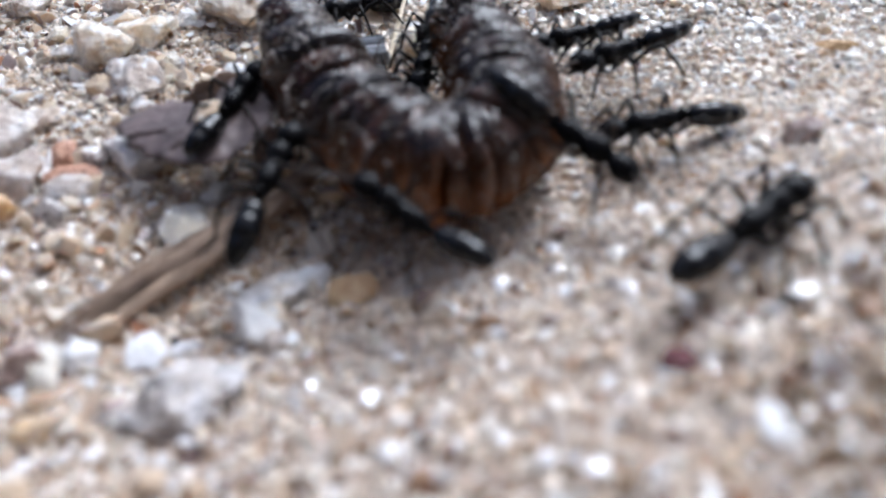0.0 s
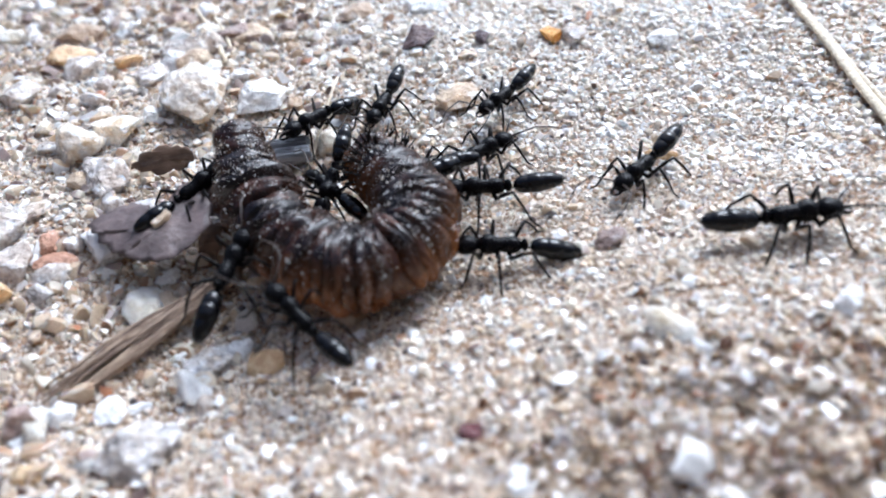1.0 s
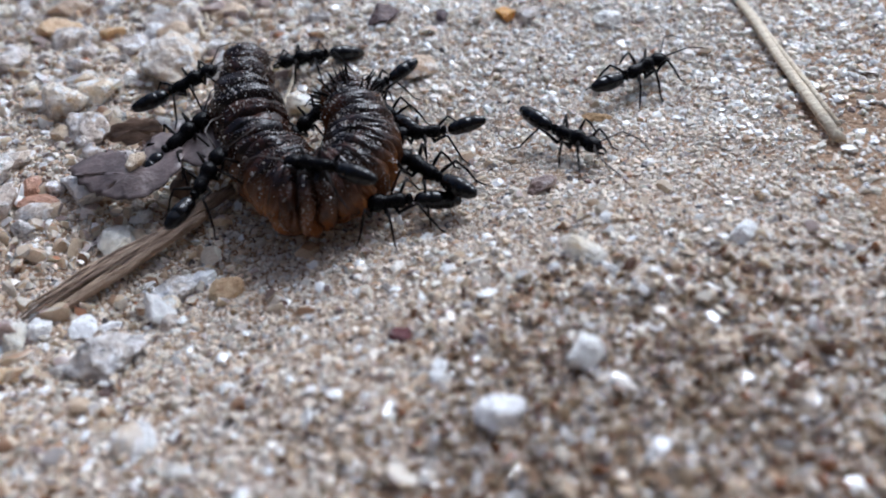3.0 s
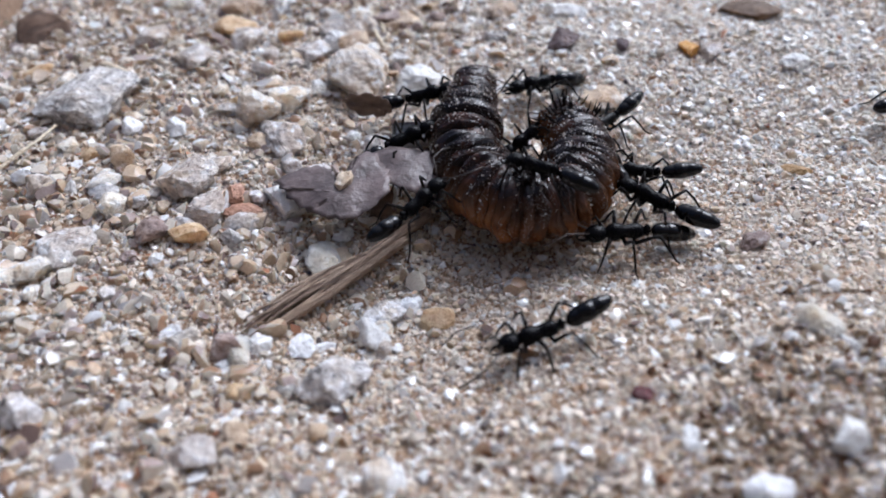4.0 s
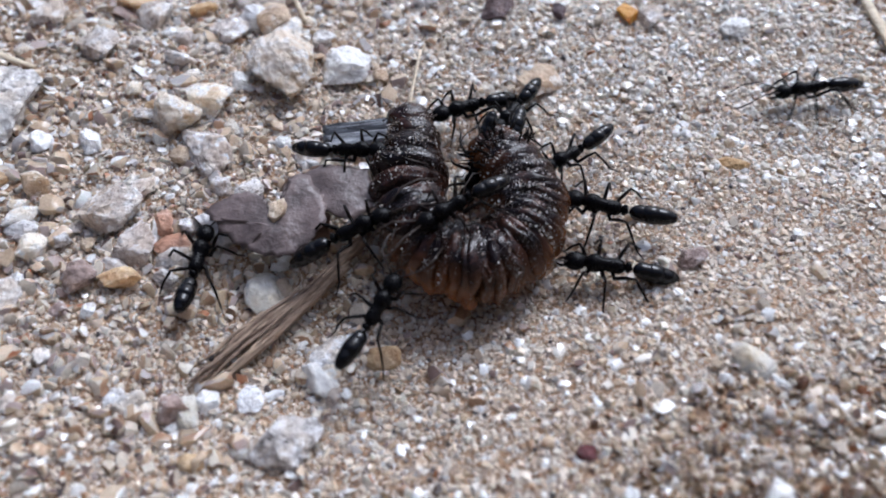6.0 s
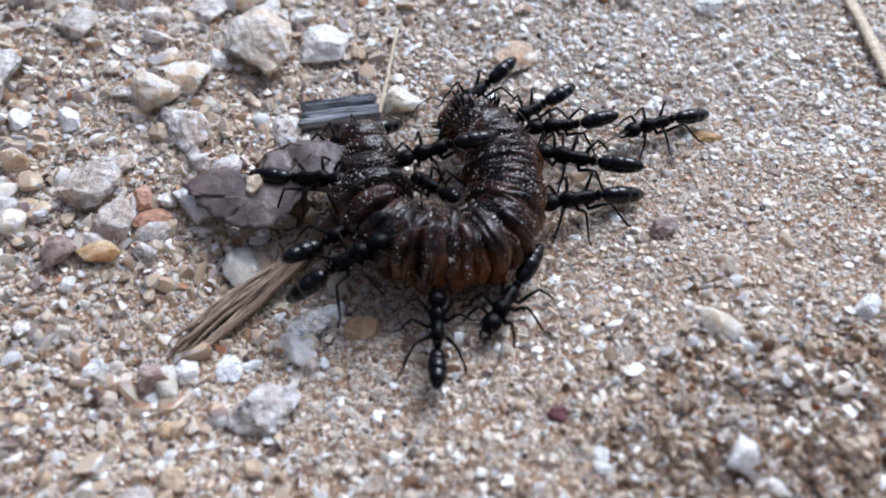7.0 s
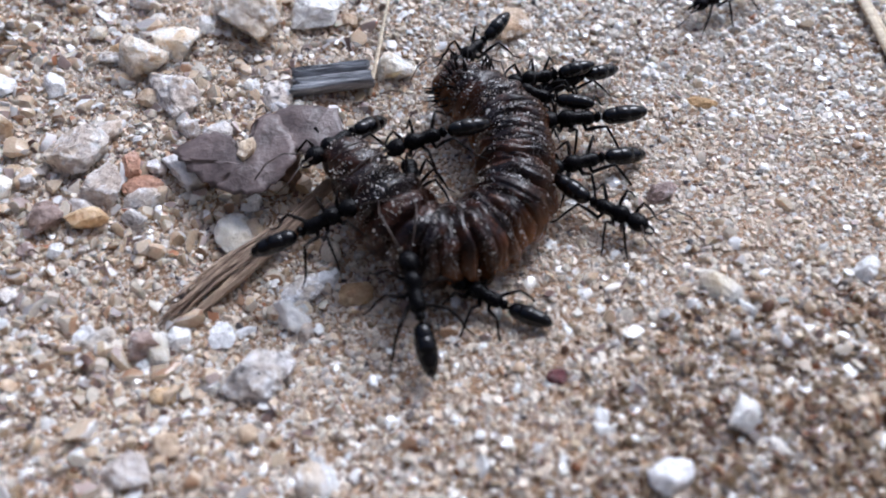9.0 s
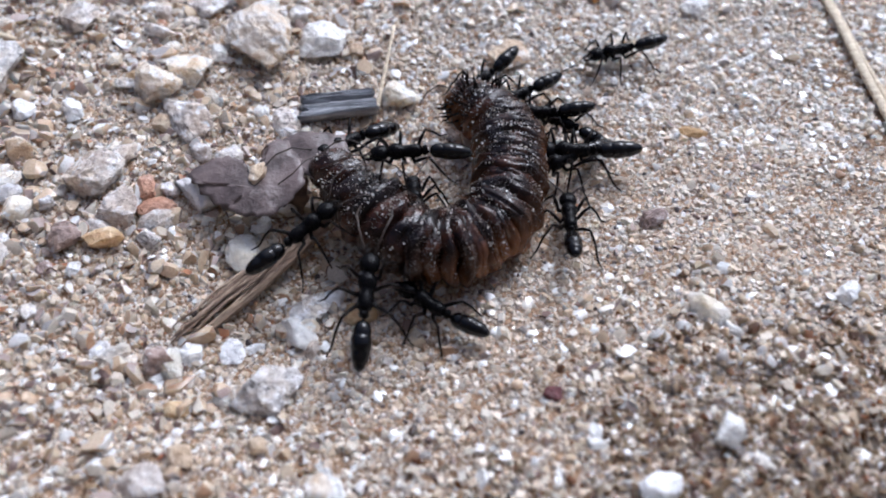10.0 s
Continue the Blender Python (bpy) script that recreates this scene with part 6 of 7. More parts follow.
    walk(rings[31], [(t, cpose(x, y, z, 0, p, w)) for t, x, y, z, p, w in (
        (0, 0.08, 0.75, 0.17, -6, 111), (0.5, 0.11, 0.62, 0.19, -6, 112), (1, 0.13, 0.57, 0.15, -6, 125), (1.5, 0.18, 0.48, 0.2, -9, 127), (2, 0.08, 0.66, 0.21, -7, 114), (2.2, 0.13, 0.69, 0.22, -7, 107), (3.3, 0.25, 0.74, 0.2, -9, 103), (3.5, 0.24, 0.85, 0.2, -9, 107), (4, 0.38, 0.97, 0.13, -6, 114), (4.5, 0.29, 0.74, 0.12, -4, 114), (5, 0.3, 0.82, 0.08, -1, 116), (5.5, 0.26, 0.81, 0.06, 0, 121), (6, 0.32, 0.78, 0.06, 0, 121), (6.2, 0.31, 0.82, 0.06, 0, 130), (7.3, 0.28, 0.81, 0.09, -1, 129), (7.5, 0.31, 0.74, 0.09, -1, 141), (8, 0.24, 0.74, 0.09, -1, 133), (8.5, 0.29, 0.81, 0.1, -1, 133), (9, 0.28, 0.85, 0.06, 0, 131), (9.5, 0.29, 0.82, 0.14, -2, 131), (10, 0.37, 0.98, 0.06, 0, 130))])
    walk(rings[32], [(t, cpose(x, y, z, 0, p, w)) for t, x, y, z, p, w in (
        (0, 0.05, 0.83, 0.18, -6, 112), (0.5, 0.08, 0.71, 0.2, -6, 112), (1, 0.08, 0.65, 0.16, -6, 127), (1.5, 0.13, 0.56, 0.21, -9, 129), (2, 0.05, 0.74, 0.22, -7, 114), (2.2, 0.1, 0.78, 0.23, -7, 107), (3.3, 0.23, 0.83, 0.21, -9, 104), (3.5, 0.21, 0.94, 0.21, -9, 109), (4, 0.34, 1.05, 0.14, -6, 120), (4.5, 0.25, 0.82, 0.13, -4, 116), (5, 0.26, 0.91, 0.08, -1, 118), (5.5, 0.21, 0.89, 0.06, 0, 122), (6, 0.27, 0.86, 0.06, 0, 122), (6.2, 0.25, 0.89, 0.06, 0, 131), (7.3, 0.22, 0.88, 0.1, -1, 128), (7.5, 0.24, 0.8, 0.1, -1, 140), (8, 0.18, 0.81, 0.09, -1, 131), (8.5, 0.23, 0.88, 0.1, -1, 132), (9, 0.22, 0.92, 0.06, 0, 130), (9.5, 0.23, 0.89, 0.14, -2, 130), (10, 0.31, 1.05, 0.06, 0, 129))])
    walk(ants["a1"], [(t, cpose(x, y, z, 0, p, w)) for t, x, y, z, p, w in (
        (0, -1.27, 0.3, 0.17, -11, 64), (0.5, -1.21, 0.34, 0.17, -12, 58), (1, -1.26, 0.48, 0.17, -13, 40), (1.5, -1.24, 0.51, 0.17, -12, 53), (2, -1.28, 0.78, 0.17, -12, 48), (2.2, -1.29, 0.82, 0.17, -11, 50), (3.3, -1.23, 1.47, 0.17, -14, 22), (3.5, -1.1, 1.43, 0.17, -12, 29), (4, -0.91, 1.47, 0.17, -14, 4), (4.5, -1.02, 1.4, 0.17, -13, -19), (5, -0.99, 1.33, 0.17, -9, -53), (5.5, -0.95, 0.94, 0.17, -13, -16), (6, -0.93, 0.87, 0.17, -12, -16), (6.2, -1.06, 0.85, 0.17, -13, -15), (7.3, -1.06, 0.17, 0.17, -11, -22), (7.5, -1.04, 0.13, 0.17, -11, -25), (8, -1.05, -0.14, 0.17, -13, -18), (8.5, -1.05, -0.43, 0.17, -14, 6), (9, -0.96, -0.5, 0.17, -14, 18), (9.5, -0.89, -0.49, 0.18, -15, 22), (10, -1.12, -0.38, 0.17, -13, 36))])
    walk(ants["a2"], [(t, cpose(x, y, z, 0, p, w)) for t, x, y, z, p, w in (
        (0, -1.01, -0.47, 0.15, -14, 68), (0.5, -0.95, -0.52, 0.15, -14, 58), (1, -0.87, -0.44, 0.15, -13, 68), (1.5, -0.97, -0.28, 0.15, -14, 63), (2, -1.05, -0.03, 0.15, -13, 71), (2.2, -1.06, 0, 0.15, -13, 69), (3.3, -1.17, 0.63, 0.15, -14, 39), (3.5, -1.12, 0.7, 0.15, -13, 37), (4, -1.05, 0.78, 0.15, -13, 24), (4.5, -1.08, 0.5, 0.15, -13, 14), (5, -1.15, 0.2, 0.15, -14, 1), (5.5, -0.99, 0.08, 0.15, -15, 15), (6, -0.94, 0.02, 0.15, -16, 15), (6.2, -0.89, 0, 0.17, -17, 5), (7.3, -0.75, -0.82, 0.17, -18, 36), (7.5, -0.69, -0.99, 0.15, -15, 51), (8, -0.49, -1.16, 0.15, -15, 74), (8.5, -0.26, -1.23, 0.15, -16, 103), (9, -0.26, -1.22, 0.15, -15, 96), (9.5, -0.26, -1.24, 0.15, -14, 89), (10, -0.63, -1.02, 0.15, -14, 80))])
    walk(ants["a3"], [(t, cpose(x, y, z, 0, p, w)) for t, x, y, z, p, w in (
        (0, -0.3, -0.89, 0.14, -20, 137), (0.5, -0.23, -1, 0.14, -20, 136), (1, -0.3, -0.93, 0.14, -20, 130), (1.5, -0.42, -0.83, 0.16, -22, 122), (2, -0.51, -0.64, 0.14, -19, 129), (2.2, -0.55, -0.74, 0.14, -20, 110), (3.3, -0.91, -0.07, 0.16, -21, 59), (3.5, -0.92, -0.18, 0.14, -20, 61), (4, -0.89, -0.1, 0.14, -18, 43), (4.5, -0.85, -0.46, 0.14, -20, 57), (5, -0.79, -0.68, 0.13, -19, 55), (5.5, -0.76, -0.69, 0.13, -18, 56), (6, -0.74, -0.72, 0.13, -19, 54), (6.2, -0.63, -0.85, 0.13, -19, 63), (7.3, -0.06, -1.08, -0.04, -6, 105), (7.5, -0.02, -0.98, -0.03, -8, 127), (8, 0.1, -1.1, -0.04, -7, 132), (8.5, 0.07, -1.13, -0.03, -8, 131), (9, 0.28, -1.11, -0.02, -6, 143), (9.5, 0.28, -1.14, -0.02, -5, 143), (10, -0.09, -0.97, -0.04, -6, 140))])
    walk(ants["a4"], [(t, cpose(x, y, z, 0, p, w)) for t, x, y, z, p, w in (
        (0, 0.37, -0.42, 0.24, 20, -42), (0.2, 0.44, 0.05, 0.26, 5, -7), (0.4, 0.65, 0.24, 0.2, 6, 24), (0.6, 0.75, 0.65, 0.14, 5, 40), (1, 0.79, 0.74, 0.02, 2, 34), (1.5, 1.1, 0.78, -0.07, -2, -13), (2, 1.78, 0.49, -0.04, -3, -6), (2.2, 1.81, 0.44, -0.03, -1, 26), (3.3, 2.9, 1.21, 0.01, -4, 30), (3.5, 3.04, 1.21, 0.02, -4, 19), (4, 3.37, 1.38, 0.05, -4, 22), (4.5, 3.63, 1.36, 0.06, -4, 18), (5, 5.29, 1.88, 0.12, 0, 13), (10, 5.18, 0.78, 0.12, -1, 9))])
    walk(ants["a5"], [(t, cpose(x, y, z, 0, p, w)) for t, x, y, z, p, w in (
        (0, 1.02, -0.07, -0.02, -3, -170), (0.5, 1.03, -0.14, -0.02, -3, -166), (1, 1.01, -0.26, -0.03, -4, -189), (1.5, 0.97, -0.2, -0.02, -3, -172), (2, 0.85, -0.28, -0.02, -4, -182), (2.2, 0.85, -0.21, -0.02, -3, -170), (3.3, 0.56, -0.36, -0.02, -4, -178), (3.5, 0.63, -0.31, -0.02, -4, -174), (4, 0.81, -0.18, -0.02, -4, -174), (4.5, 0.85, -0.36, -0.02, -4, -191), (5, 0.94, -0.24, -0.02, -3, -179), (5.5, 1.03, -0.26, -0.02, -3, -191), (6, 1.07, -0.33, -0.02, -3, -194), (6.2, 1.07, -0.25, -0.02, -3, -196), (7.3, 1.19, 0.08, -0.02, -3, -170), (7.5, 1.22, 0.06, -0.02, -3, -175), (8, 1.23, 0, -0.02, -4, -184), (8.5, 1.21, 0.05, -0.02, -3, -173), (9, 1.19, 0.07, -0.02, -3, -170), (9.5, 1.17, 0.23, -0.02, -4, -152), (10, 1.13, 0.42, -0.02, -4, -155))])
    walk(ants["a6"], [(t, cpose(x, y, z, 0, p, w)) for t, x, y, z, p, w in (
        (0, 1.0, 0.66, 0.03, -5, -157), (0.5, 0.98, 0.33, 0.03, -5, -166), (1, 0.99, 0.33, 0.02, -3, -186), (1.5, 1, 0.29, 0.02, -3, -194), (2, 1, 0.3, 0.02, -3, -188), (2.2, 1.02, 0.2, 0.02, -3, -208), (3.3, 0.81, -0.15, 0.02, -3, -232), (3.5, 0.84, -0.08, 0.02, -4, -226), (4, 1.03, 0.05, 0.03, -3, -223), (4.5, 1.03, -0.01, 0.02, -3, -217), (5, 1.07, 0.06, 0.02, -3, -216), (5.5, 1.13, 0.2, 0.02, -3, -199), (6, 1.15, 0.17, 0.02, -3, -202), (6.2, 1.17, 0.29, 0.02, -3, -198), (7.3, 1.16, 0.39, 0.02, -4, -199), (7.5, 1.16, 0.36, 0.02, -3, -197), (8, 1.2, 0.33, 0.02, -3, -198), (8.5, 1.17, 0.32, 0.02, -4, -202), (9, 1.24, 0.46, 0.02, -3, -181), (9.5, 1.28, 0.54, 0.02, -3, -177), (10, 1.24, 0.41, 0.02, -3, -186))])
    walk(ants["a7"], [(t, cpose(x, y, z, 0, p, w)) for t, x, y, z, p, w in (
        (0, 1.55, 2.3, 0.02, -5, -140), (0.5, 1.4, 1.95, 0.02, -4, -138), (1, 1.22, 1.6, 0.02, -4, -134), (1.5, 1.03, 1.33, 0.02, -5, -136), (2, 0.92, 1.03, 0.02, -5, -129), (2.2, 0.89, 0.96, 0.02, -6, -125), (3.3, 0.95, 0.39, 0.02, -4, -191), (3.5, 0.96, 0.44, 0.02, -4, -185), (4, 1.01, 0.48, 0.02, -4, -188), (4.5, 1.06, 0.44, 0.02, -4, -196), (5, 0.99, 0.56, 0.02, -4, -186), (5.5, 0.99, 0.68, 0.02, -4, -171), (6, 0.95, 0.81, 0.02, -4, -149), (6.2, 0.97, 0.82, 0.02, -4, -158), (7.3, 1.14, 0.74, 0.02, -5, -192), (7.5, 1.11, 0.63, 0.02, -6, -203), (8, 1.01, 0.78, 0.02, -4, -204), (8.5, 0.97, 0.76, 0.02, -4, -207), (9, 0.94, 0.72, 0.02, -4, -208), (9.5, 1.01, 0.8, 0.02, -4, -201), (10, 1.01, 0.89, 0.02, -4, -184))])
    walk(ants["a13"], [(t, cpose(x, y, z, 0, p, w)) for t, x, y, z, p, w in (
        (0, 0.78, 0.92, 0.03, -5, -162), (0.5, 0.62, 0.84, 0.04, -7, -163), (1, 0.5, 0.68, 0.04, -6, -178), (1.5, 0.61, 0.73, 0.03, -5, -152), (2, 0.81, 0.64, 0.02, -4, -171), (2.2, 0.86, 0.64, 0.02, -4, -174), (3.3, 0.5, 0.8, 0.04, -5, -251), (3.5, 0.53, 0.66, 0.04, -7, -239), (4, 0.64, 0.68, 0.04, -7, -247), (4.5, 0.67, 0.61, 0.04, -6, -251), (5, 0.45, 0.95, 0.07, -11, -220), (5.27, 0.52, 1.16, 0.05, -8, -173), (5.5, 0.59, 1.37, 0.02, -4, -126), (6, 0.55, 1.38, 0.02, -4, -128), (6.2, 0.62, 1.41, 0.02, -4, -116), (7.3, 0.92, 0.9, 0.02, -4, -157), (7.5, 0.78, 0.87, 0.04, -5, -156), (8, 0.81, 0.93, 0.03, -5, -180), (8.5, 0.81, 0.97, 0.03, -5, -175), (9, 1.01, 0.98, 0.02, -3, -171), (9.5, 0.84, 1.31, 0.02, -4, -172), (10, 0.86, 1.16, 0.03, -5, -152))])
    walk(ants["a8"], [(t, cpose(x, y, z, 0, p, w)) for t, x, y, z, p, w in (
        (0, -0.59, 1.72, 0.07, -10, -143), (0.5, -0.41, 1.48, 0.06, -9, -146), (1, -0.3, 1.59, 0.05, -6, -136), (1.5, -0.28, 1.71, 0.05, -7, -144), (2, -0.31, 1.87, 0.05, -7, -152), (2.2, -0.29, 1.89, 0.05, -7, -152), (3.3, 0.05, 2.01, 0.05, -6, -161), (3.5, 0.11, 1.97, 0.05, -6, -161), (4, 0.33, 1.92, 0.05, -6, -153), (4.5, 0.25, 2.12, 0.05, -4, -135), (5, 0.18, 1.52, 0.05, -6, -145), (5.5, 0.2, 1.44, 0.05, -7, -159), (6, 0.22, 1.41, 0.05, -7, -159), (6.2, 0.16, 1.37, 0.05, -6, -169), (7.3, -0.72, 0.7, 0.06, -9, -145), (7.5, -0.62, 0.66, 0.06, -9, -145), (8, -0.58, 0.52, 0.08, -11, -140), (8.5, -0.63, 0.42, 0.08, -11, -135), (9, -0.64, 0.44, 0.08, -11, -137), (9.5, -0.65, 0.45, 0.07, -10, -139), (10, -0.6, 0.71, 0.07, -9, -147))])
    walk(ants["a9"], [(t, cpose(x, y, z, 0, p, w)) for t, x, y, z, p, w in (
        (0, -0.02, 1.46, 0.05, 0, -119), (0.5, -0.02, 1.08, 0.05, 0, -101), (1, 0.22, 1.73, 0.05, 0, -113), (1.5, 0.26, 1.68, 0.05, 0, -113), (2, 0.41, 1.33, 0.05, 0, -134), (2.2, 0.49, 1.52, 0.05, 0, -121), (3.3, 0.53, 1.26, 0.05, 0, -156), (3.5, 0.67, 1.29, 0.05, 0, -124), (4, 0.82, 1.26, 0.05, 0, -139), (4.5, 0.72, 1.2, 0.05, 0, -130), (5, 0.59, 1.21, 0.05, 0, -143), (5.5, 0.43, 1.12, 0.05, 0, -151), (6, 0.42, 0.92, 0.05, 0, -114), (6.2, 0.32, 0.94, 0.05, 0, -125), (7.3, 0.5, 1.37, 0.05, 0, -144), (7.5, 0.5, 1.33, 0.05, 0, -145), (8, 0.52, 1.34, 0.05, 0, -143), (8.5, 0.55, 1.4, 0.05, 0, -138), (9, 0.5, 1.41, 0.05, 0, -137), (9.5, 0.54, 1.37, 0.05, 0, -144), (10, 0.56, 1.39, 0.05, 0, -141))])
    walk(ants["a10"], [(t, cpose(x, y, z, 0, p, w)) for t, x, y, z, p, w in (
        (0, -0.16, 0.95, 0.08, 17, -107), (0.5, -0.13, 0.8, 0.08, 31, -121), (1, -0.2, 0.73, 0.07, 23, -113), (1.5, -0.16, 0.83, 0.08, 20, -112), (2, -0.1, 0.91, 0.08, 19, -120), (2.2, -0.1, 0.87, 0.08, 19, -135), (3.3, 0.06, 0.98, 0.08, 22, -155), (3.5, 0.11, 1.19, 0.08, 32, -183), (4, 0.15, 1.07, 0.08, 26, -152), (4.5, 0.18, 1.06, 0.08, 33, -177), (5, 0.17, 0.73, 0.08, 38, -162), (5.5, 0.14, 0.68, 0.08, 33, -160), (6, 0.16, 0.76, 0.08, 41, -121), (6.2, 0.05, 0.78, 0.08, 38, -115), (6.57, 0.01, 0.5, 0.08, 33, -173), (6.93, -0.04, 0.23, 0.08, 27, -231), (7.3, -0.08, -0.05, 0.08, 22, -290), (7.5, -0.09, -0.14, 0.08, 18, -289), (8, -0.08, -0.16, 0.08, 24, -285), (8.5, -0.19, -0.2, 0.08, 17, -267), (9, -0.2, -0.12, 0.08, 18, -267), (9.5, -0.13, -0.17, 0.08, 22, -269), (10, -0.2, -0.01, 0.08, 22, -269))])
    walk(ants["a11"], [(t, cpose(x, y, z, 0, p, w)) for t, x, y, z, p, w in (
        (0, -0.38, 0.64, 0, 0, 123), (0.5, -0.32, 0.55, 0, 0, 127), (1, -0.2, 0.54, 0, 0, 126), (1.5, -0.17, 0.5, 0, 0, 129), (2, -0.33, 0.61, 0, 0, 122), (2.2, -0.33, 0.56, 0, 0, 135), (3.3, 0.25, -0.58, 0.46, 6, 148), (3.5, 0.01, -0.16, 0.46, 5, 144), (4, 0.15, -0.07, 0.46, 5, 143), (4.5, -0.09, 0, 0.46, 5, 149), (5, -0.08, 0.39, 0.46, 6, 138), (5.5, -0.08, 0.61, 0.46, 5, 144), (6, -0.03, 0.02, 0.45, 8, 205), (6.2, 0, 0.08, 0.46, 7, 192), (7.3, 0.1, 0.25, 0.46, 5, 190), (7.5, 0.15, 0.14, 0.46, 6, 182), (8, 0.06, 0, 0.46, 6, 189), (8.5, 0, -0.06, 0.46, 6, 184), (9, 0, 0, 0.46, 6, 191), (9.5, -0.04, -0.06, 0.46, 6, 185), (10, -0.14, 0.12, 0.46, 6, 172))])
    walk(ants["w"], [(t, cpose(x, y, z, 0, p, w)) for t, x, y, z, p, w in (
        (0, 3.1, 0.85, 0.02, -1, -176), (0.5, 2.3, 0.65, -0.02, 3, -179), (1, 2.07, 0.47, -0.02, 0, -139), (1.5, 2.04, 1.01, -0.03, 2, -176), (2, 1.94, 1.2, -0.02, 3, -133), (2.2, 1.61, 1.06, -0.04, 3, -147), (2.7, 1.52, 0.74, -0.03, 0, -75), (3.3, 2.14, -0.26, 0.07, -8, -45), (3.5, 1.74, -0.59, 0.11, -9, -104), (4, 0.1, -1.12, 0, 6, -162), (4.5, -0.83, -1.74, -0.02, -9, -107), (5, -0.88, -1.77, -0.02, -10, -99), (5.13, -1.19, -1.59, -0.05, -4, -155), (5.3, -1.5, -1.41, -0.09, 3, -211), (5.5, -1.75, -0.54, -0.11, -8, -227), (6, -2, -0.05, -0.02, -6, -279), (6.2, -1.76, -0.02, -0.06, 0, -313), (6.7, -1.08, -0.14, -0.17, 0, -328), (7.3, -0.38, -0.52, 0.42, 0, -304), (7.5, -0.02, -0.74, 0.42, 0, -228), (7.75, -0.04, -0.57, 0.42, 0, -295), (8, 0.37, -0.32, 0.42, 0, -347), (8.5, 0.73, -0.27, 0.15, 0, -392), (9, 1.08, -0.39, 0.02, -11, -407), (9.27, 1.07, -0.42, 0.02, -3, -352), (9.5, 1.05, -0.45, 0.02, 6, -296), (10, 0.93, -0.35, 0, 8, -279))])
    walk(ants["v"], [(t, cpose(x, y, z, 0, p, w)) for t, x, y, z, p, w in (
        (0, 0.93, -1.19, 0.14, 1, 37), (0.5, 1.69, -0.52, 0.09, 2, 29), (1, 2.55, -0.46, 0.11, 0, 3), (1.5, 3.41, -0.15, 0.09, -1, 4), (2, 4.75, 0.0, 0.11, -1, 14), (3.3, 6.6, 0.3, 0.13, 0, 8), (10, 7.6, 0.82, 0.13, 0, 9))])
    walk(ants["x"], [(t, cpose(x, y, z, 0, p, w)) for t, x, y, z, p, w in (
        (0, 7.2, 1.6, 0.13, 0, 180), (5, 6.06, 1.9, 0.13, 0, 182), (5.5, 4.69, 1.58, 0.11, 1, 179), (6, 3.11, 1.33, 0.03, 4, 181), (6.2, 2.25, 1.16, -0.02, 2, 185), (7.3, 1.91, 0.79, -0.04, 2, 196), (7.4, 2.05, 0.82, -0.04, 1, 216), (7.5, 1.98, 0.72, -0.03, 0, 232), (7.6, 1.86, 0.63, -0.04, 1, 209), (7.7, 1.86, 0.67, -0.04, 2, 192), (7.8, 1.84, 0.79, -0.04, 2, 198), (8, 1.65, 0.75, -0.05, 2, 195), (8.5, 1.49, 0.89, -0.05, 1, 172), (9, 1.25, 1, -0.05, 3, 196), (9.5, 1.21, 0.82, -0.06, 0, 141), (10, 1.19, 0.78, -0.06, 0, 139))])
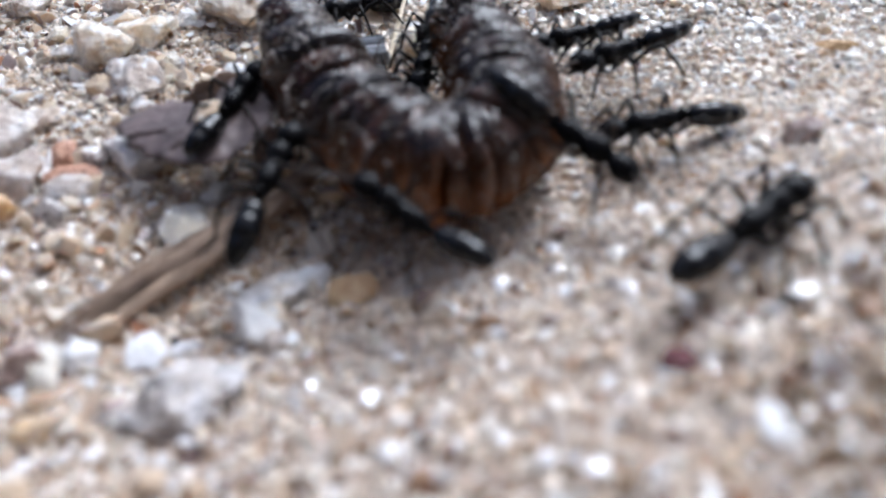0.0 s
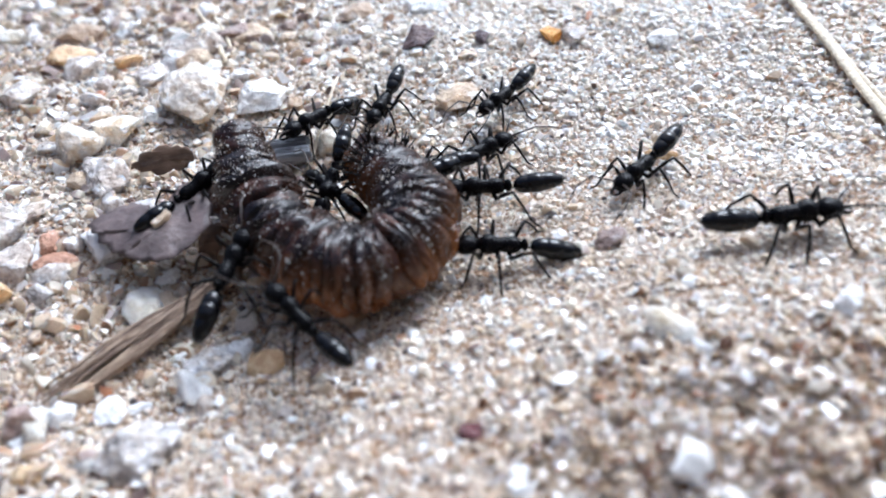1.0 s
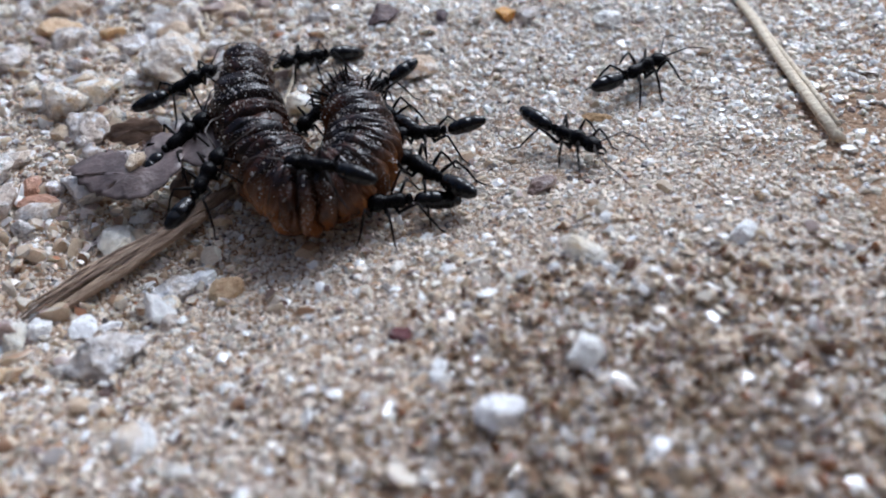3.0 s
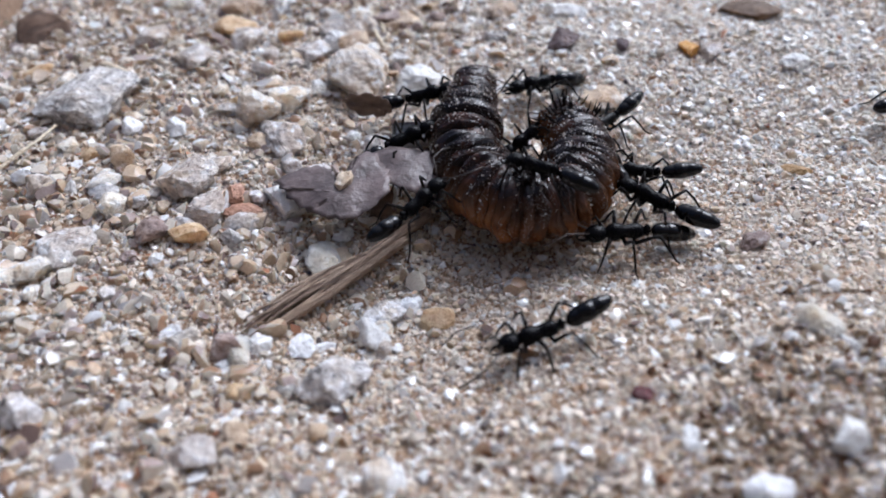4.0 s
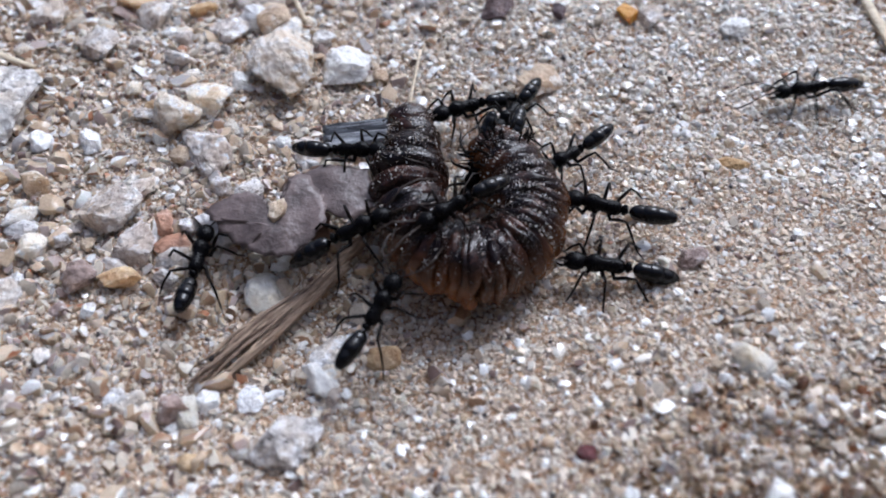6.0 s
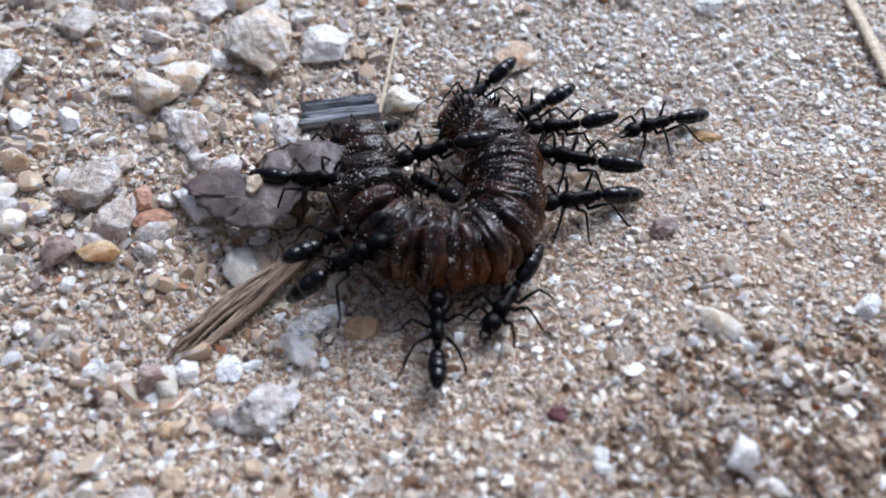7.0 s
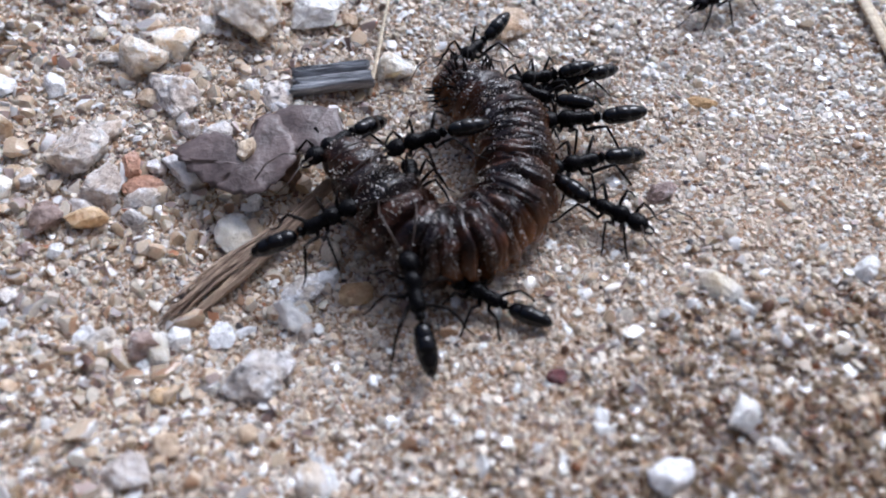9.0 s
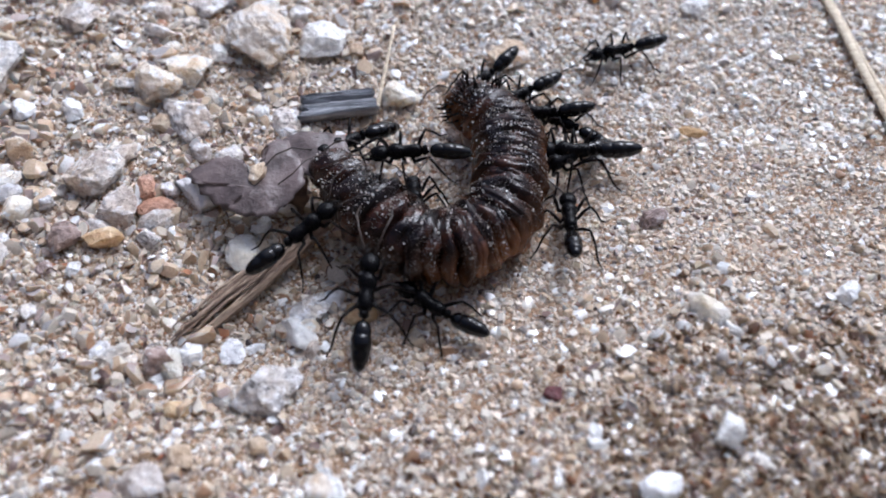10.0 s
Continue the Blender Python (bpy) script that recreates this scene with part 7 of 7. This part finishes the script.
    walk(ants["z"], [(t, cpose(x, y, z, 0, p, w)) for t, x, y, z, p, w in (
        (0, 7.8, 1.4, 0.13, 0, 176), (5, 6.84, 1.54, 0.13, 0, 176), (6, 4.37, 0.98, 0.1, 2, 171), (6.2, 3.75, 1.1, 0.07, 4, 172), (6.7, 1.53, -0.09, 0, 0, 207), (7, 0.42, -0.71, -0.03, -3, 233), (7.1, 0.42, -0.83, 0, -2, 290), (7.2, 0.42, -0.96, 0.02, 0, 347), (7.3, 0.42, -1.09, 0.05, 1, 404), (7.4, 0.8, -0.83, 0.06, 2, 404), (7.5, 1.1, -0.56, 0.04, 0, 394), (7.6, 1.46, -0.29, 0.03, 3, 402), (7.7, 1.73, -0.17, 0.04, 4, 409), (7.8, 2.14, 0.2, 0.01, 4, 416), (8, 2.8, 0.88, 0.01, -2, 414), (8.5, 3.9, 0.92, 0.08, -3, 385), (9, 5.33, 1.37, 0.12, 0, 376), (10, 5.89, 1.89, 0.13, 0, 378))])
    walk(ants["q"], [(t, cpose(x, y, z, 0, p, w)) for t, x, y, z, p, w in (
        (0, 7.6, 2.6, 0.13, 0, 190), (8, 5.98, 2.15, 0.13, 0, 190), (9, 2.78, 1.85, 0.04, 3, 201), (9.5, 1.67, 1.58, 0.01, -1, 180), (10, 1.87, 1.65, 0.02, 0, 189))])
    times = [0.1 * i for i in range(101)]
    for key in ("a4", "a7", "w", "v", "x", "z", "q"):
        legs = [p for p in ants[key].children if p.name.startswith("leg")]
        for i, leg in enumerate(legs):
            side = 1 if i < 3 else -1
            hx, hy = HIPS[i % 3]
            step(leg, hx, hy * side, times, math.pi * ((i % 3 + (i >= 3)) % 2), 15)
    walk(leaf_flap, [(t, cpose(x, y, z, rx, ry, rz)) for t, x, y, z, rx, ry, rz in (
        (0, -1.38, 0.75, 0.04, 50, 0, 0), (0.5, -1.53, 0.91, 0.08, 50, 0, 0), (1, -1.52, 1.09, 0.11, 50, 0, 0), (1.5, -1.55, 1, 0.1, 50, 0, 0), (2, -1.54, 1.03, 0.1, 50, 0, 0), (2.2, -1.57, 1, 0.1, 50, 0, 0), (3.3, -1.53, 0.86, 0.08, 40, 0, 0), (3.5, -1.58, 0.96, 0.1, 40, 0, 0), (4, -1.28, 1.33, 0.21, 70, 0, -25), (4.5, -1.23, 0.65, -0.08, 15, 0, 0), (5, -1.13, 0.79, 0.01, 40, 0, 0), (5.5, -1.08, 0.76, -0.05, 20, 0, 0), (6, -1.13, 0.73, 0, 40, 0, 10), (6.2, -1.18, 0.62, -0.01, 40, 0, 10), (7.3, -1.15, 0.67, 0.07, 55, 0, 10), (7.5, -1.1, 0.56, 0.02, 40, 0, 5), (8, -1.03, 0.68, -0.1, 8, 0, 0), (10, -1.03, 0.76, -0.11, 5, 0, 0))])


motions()
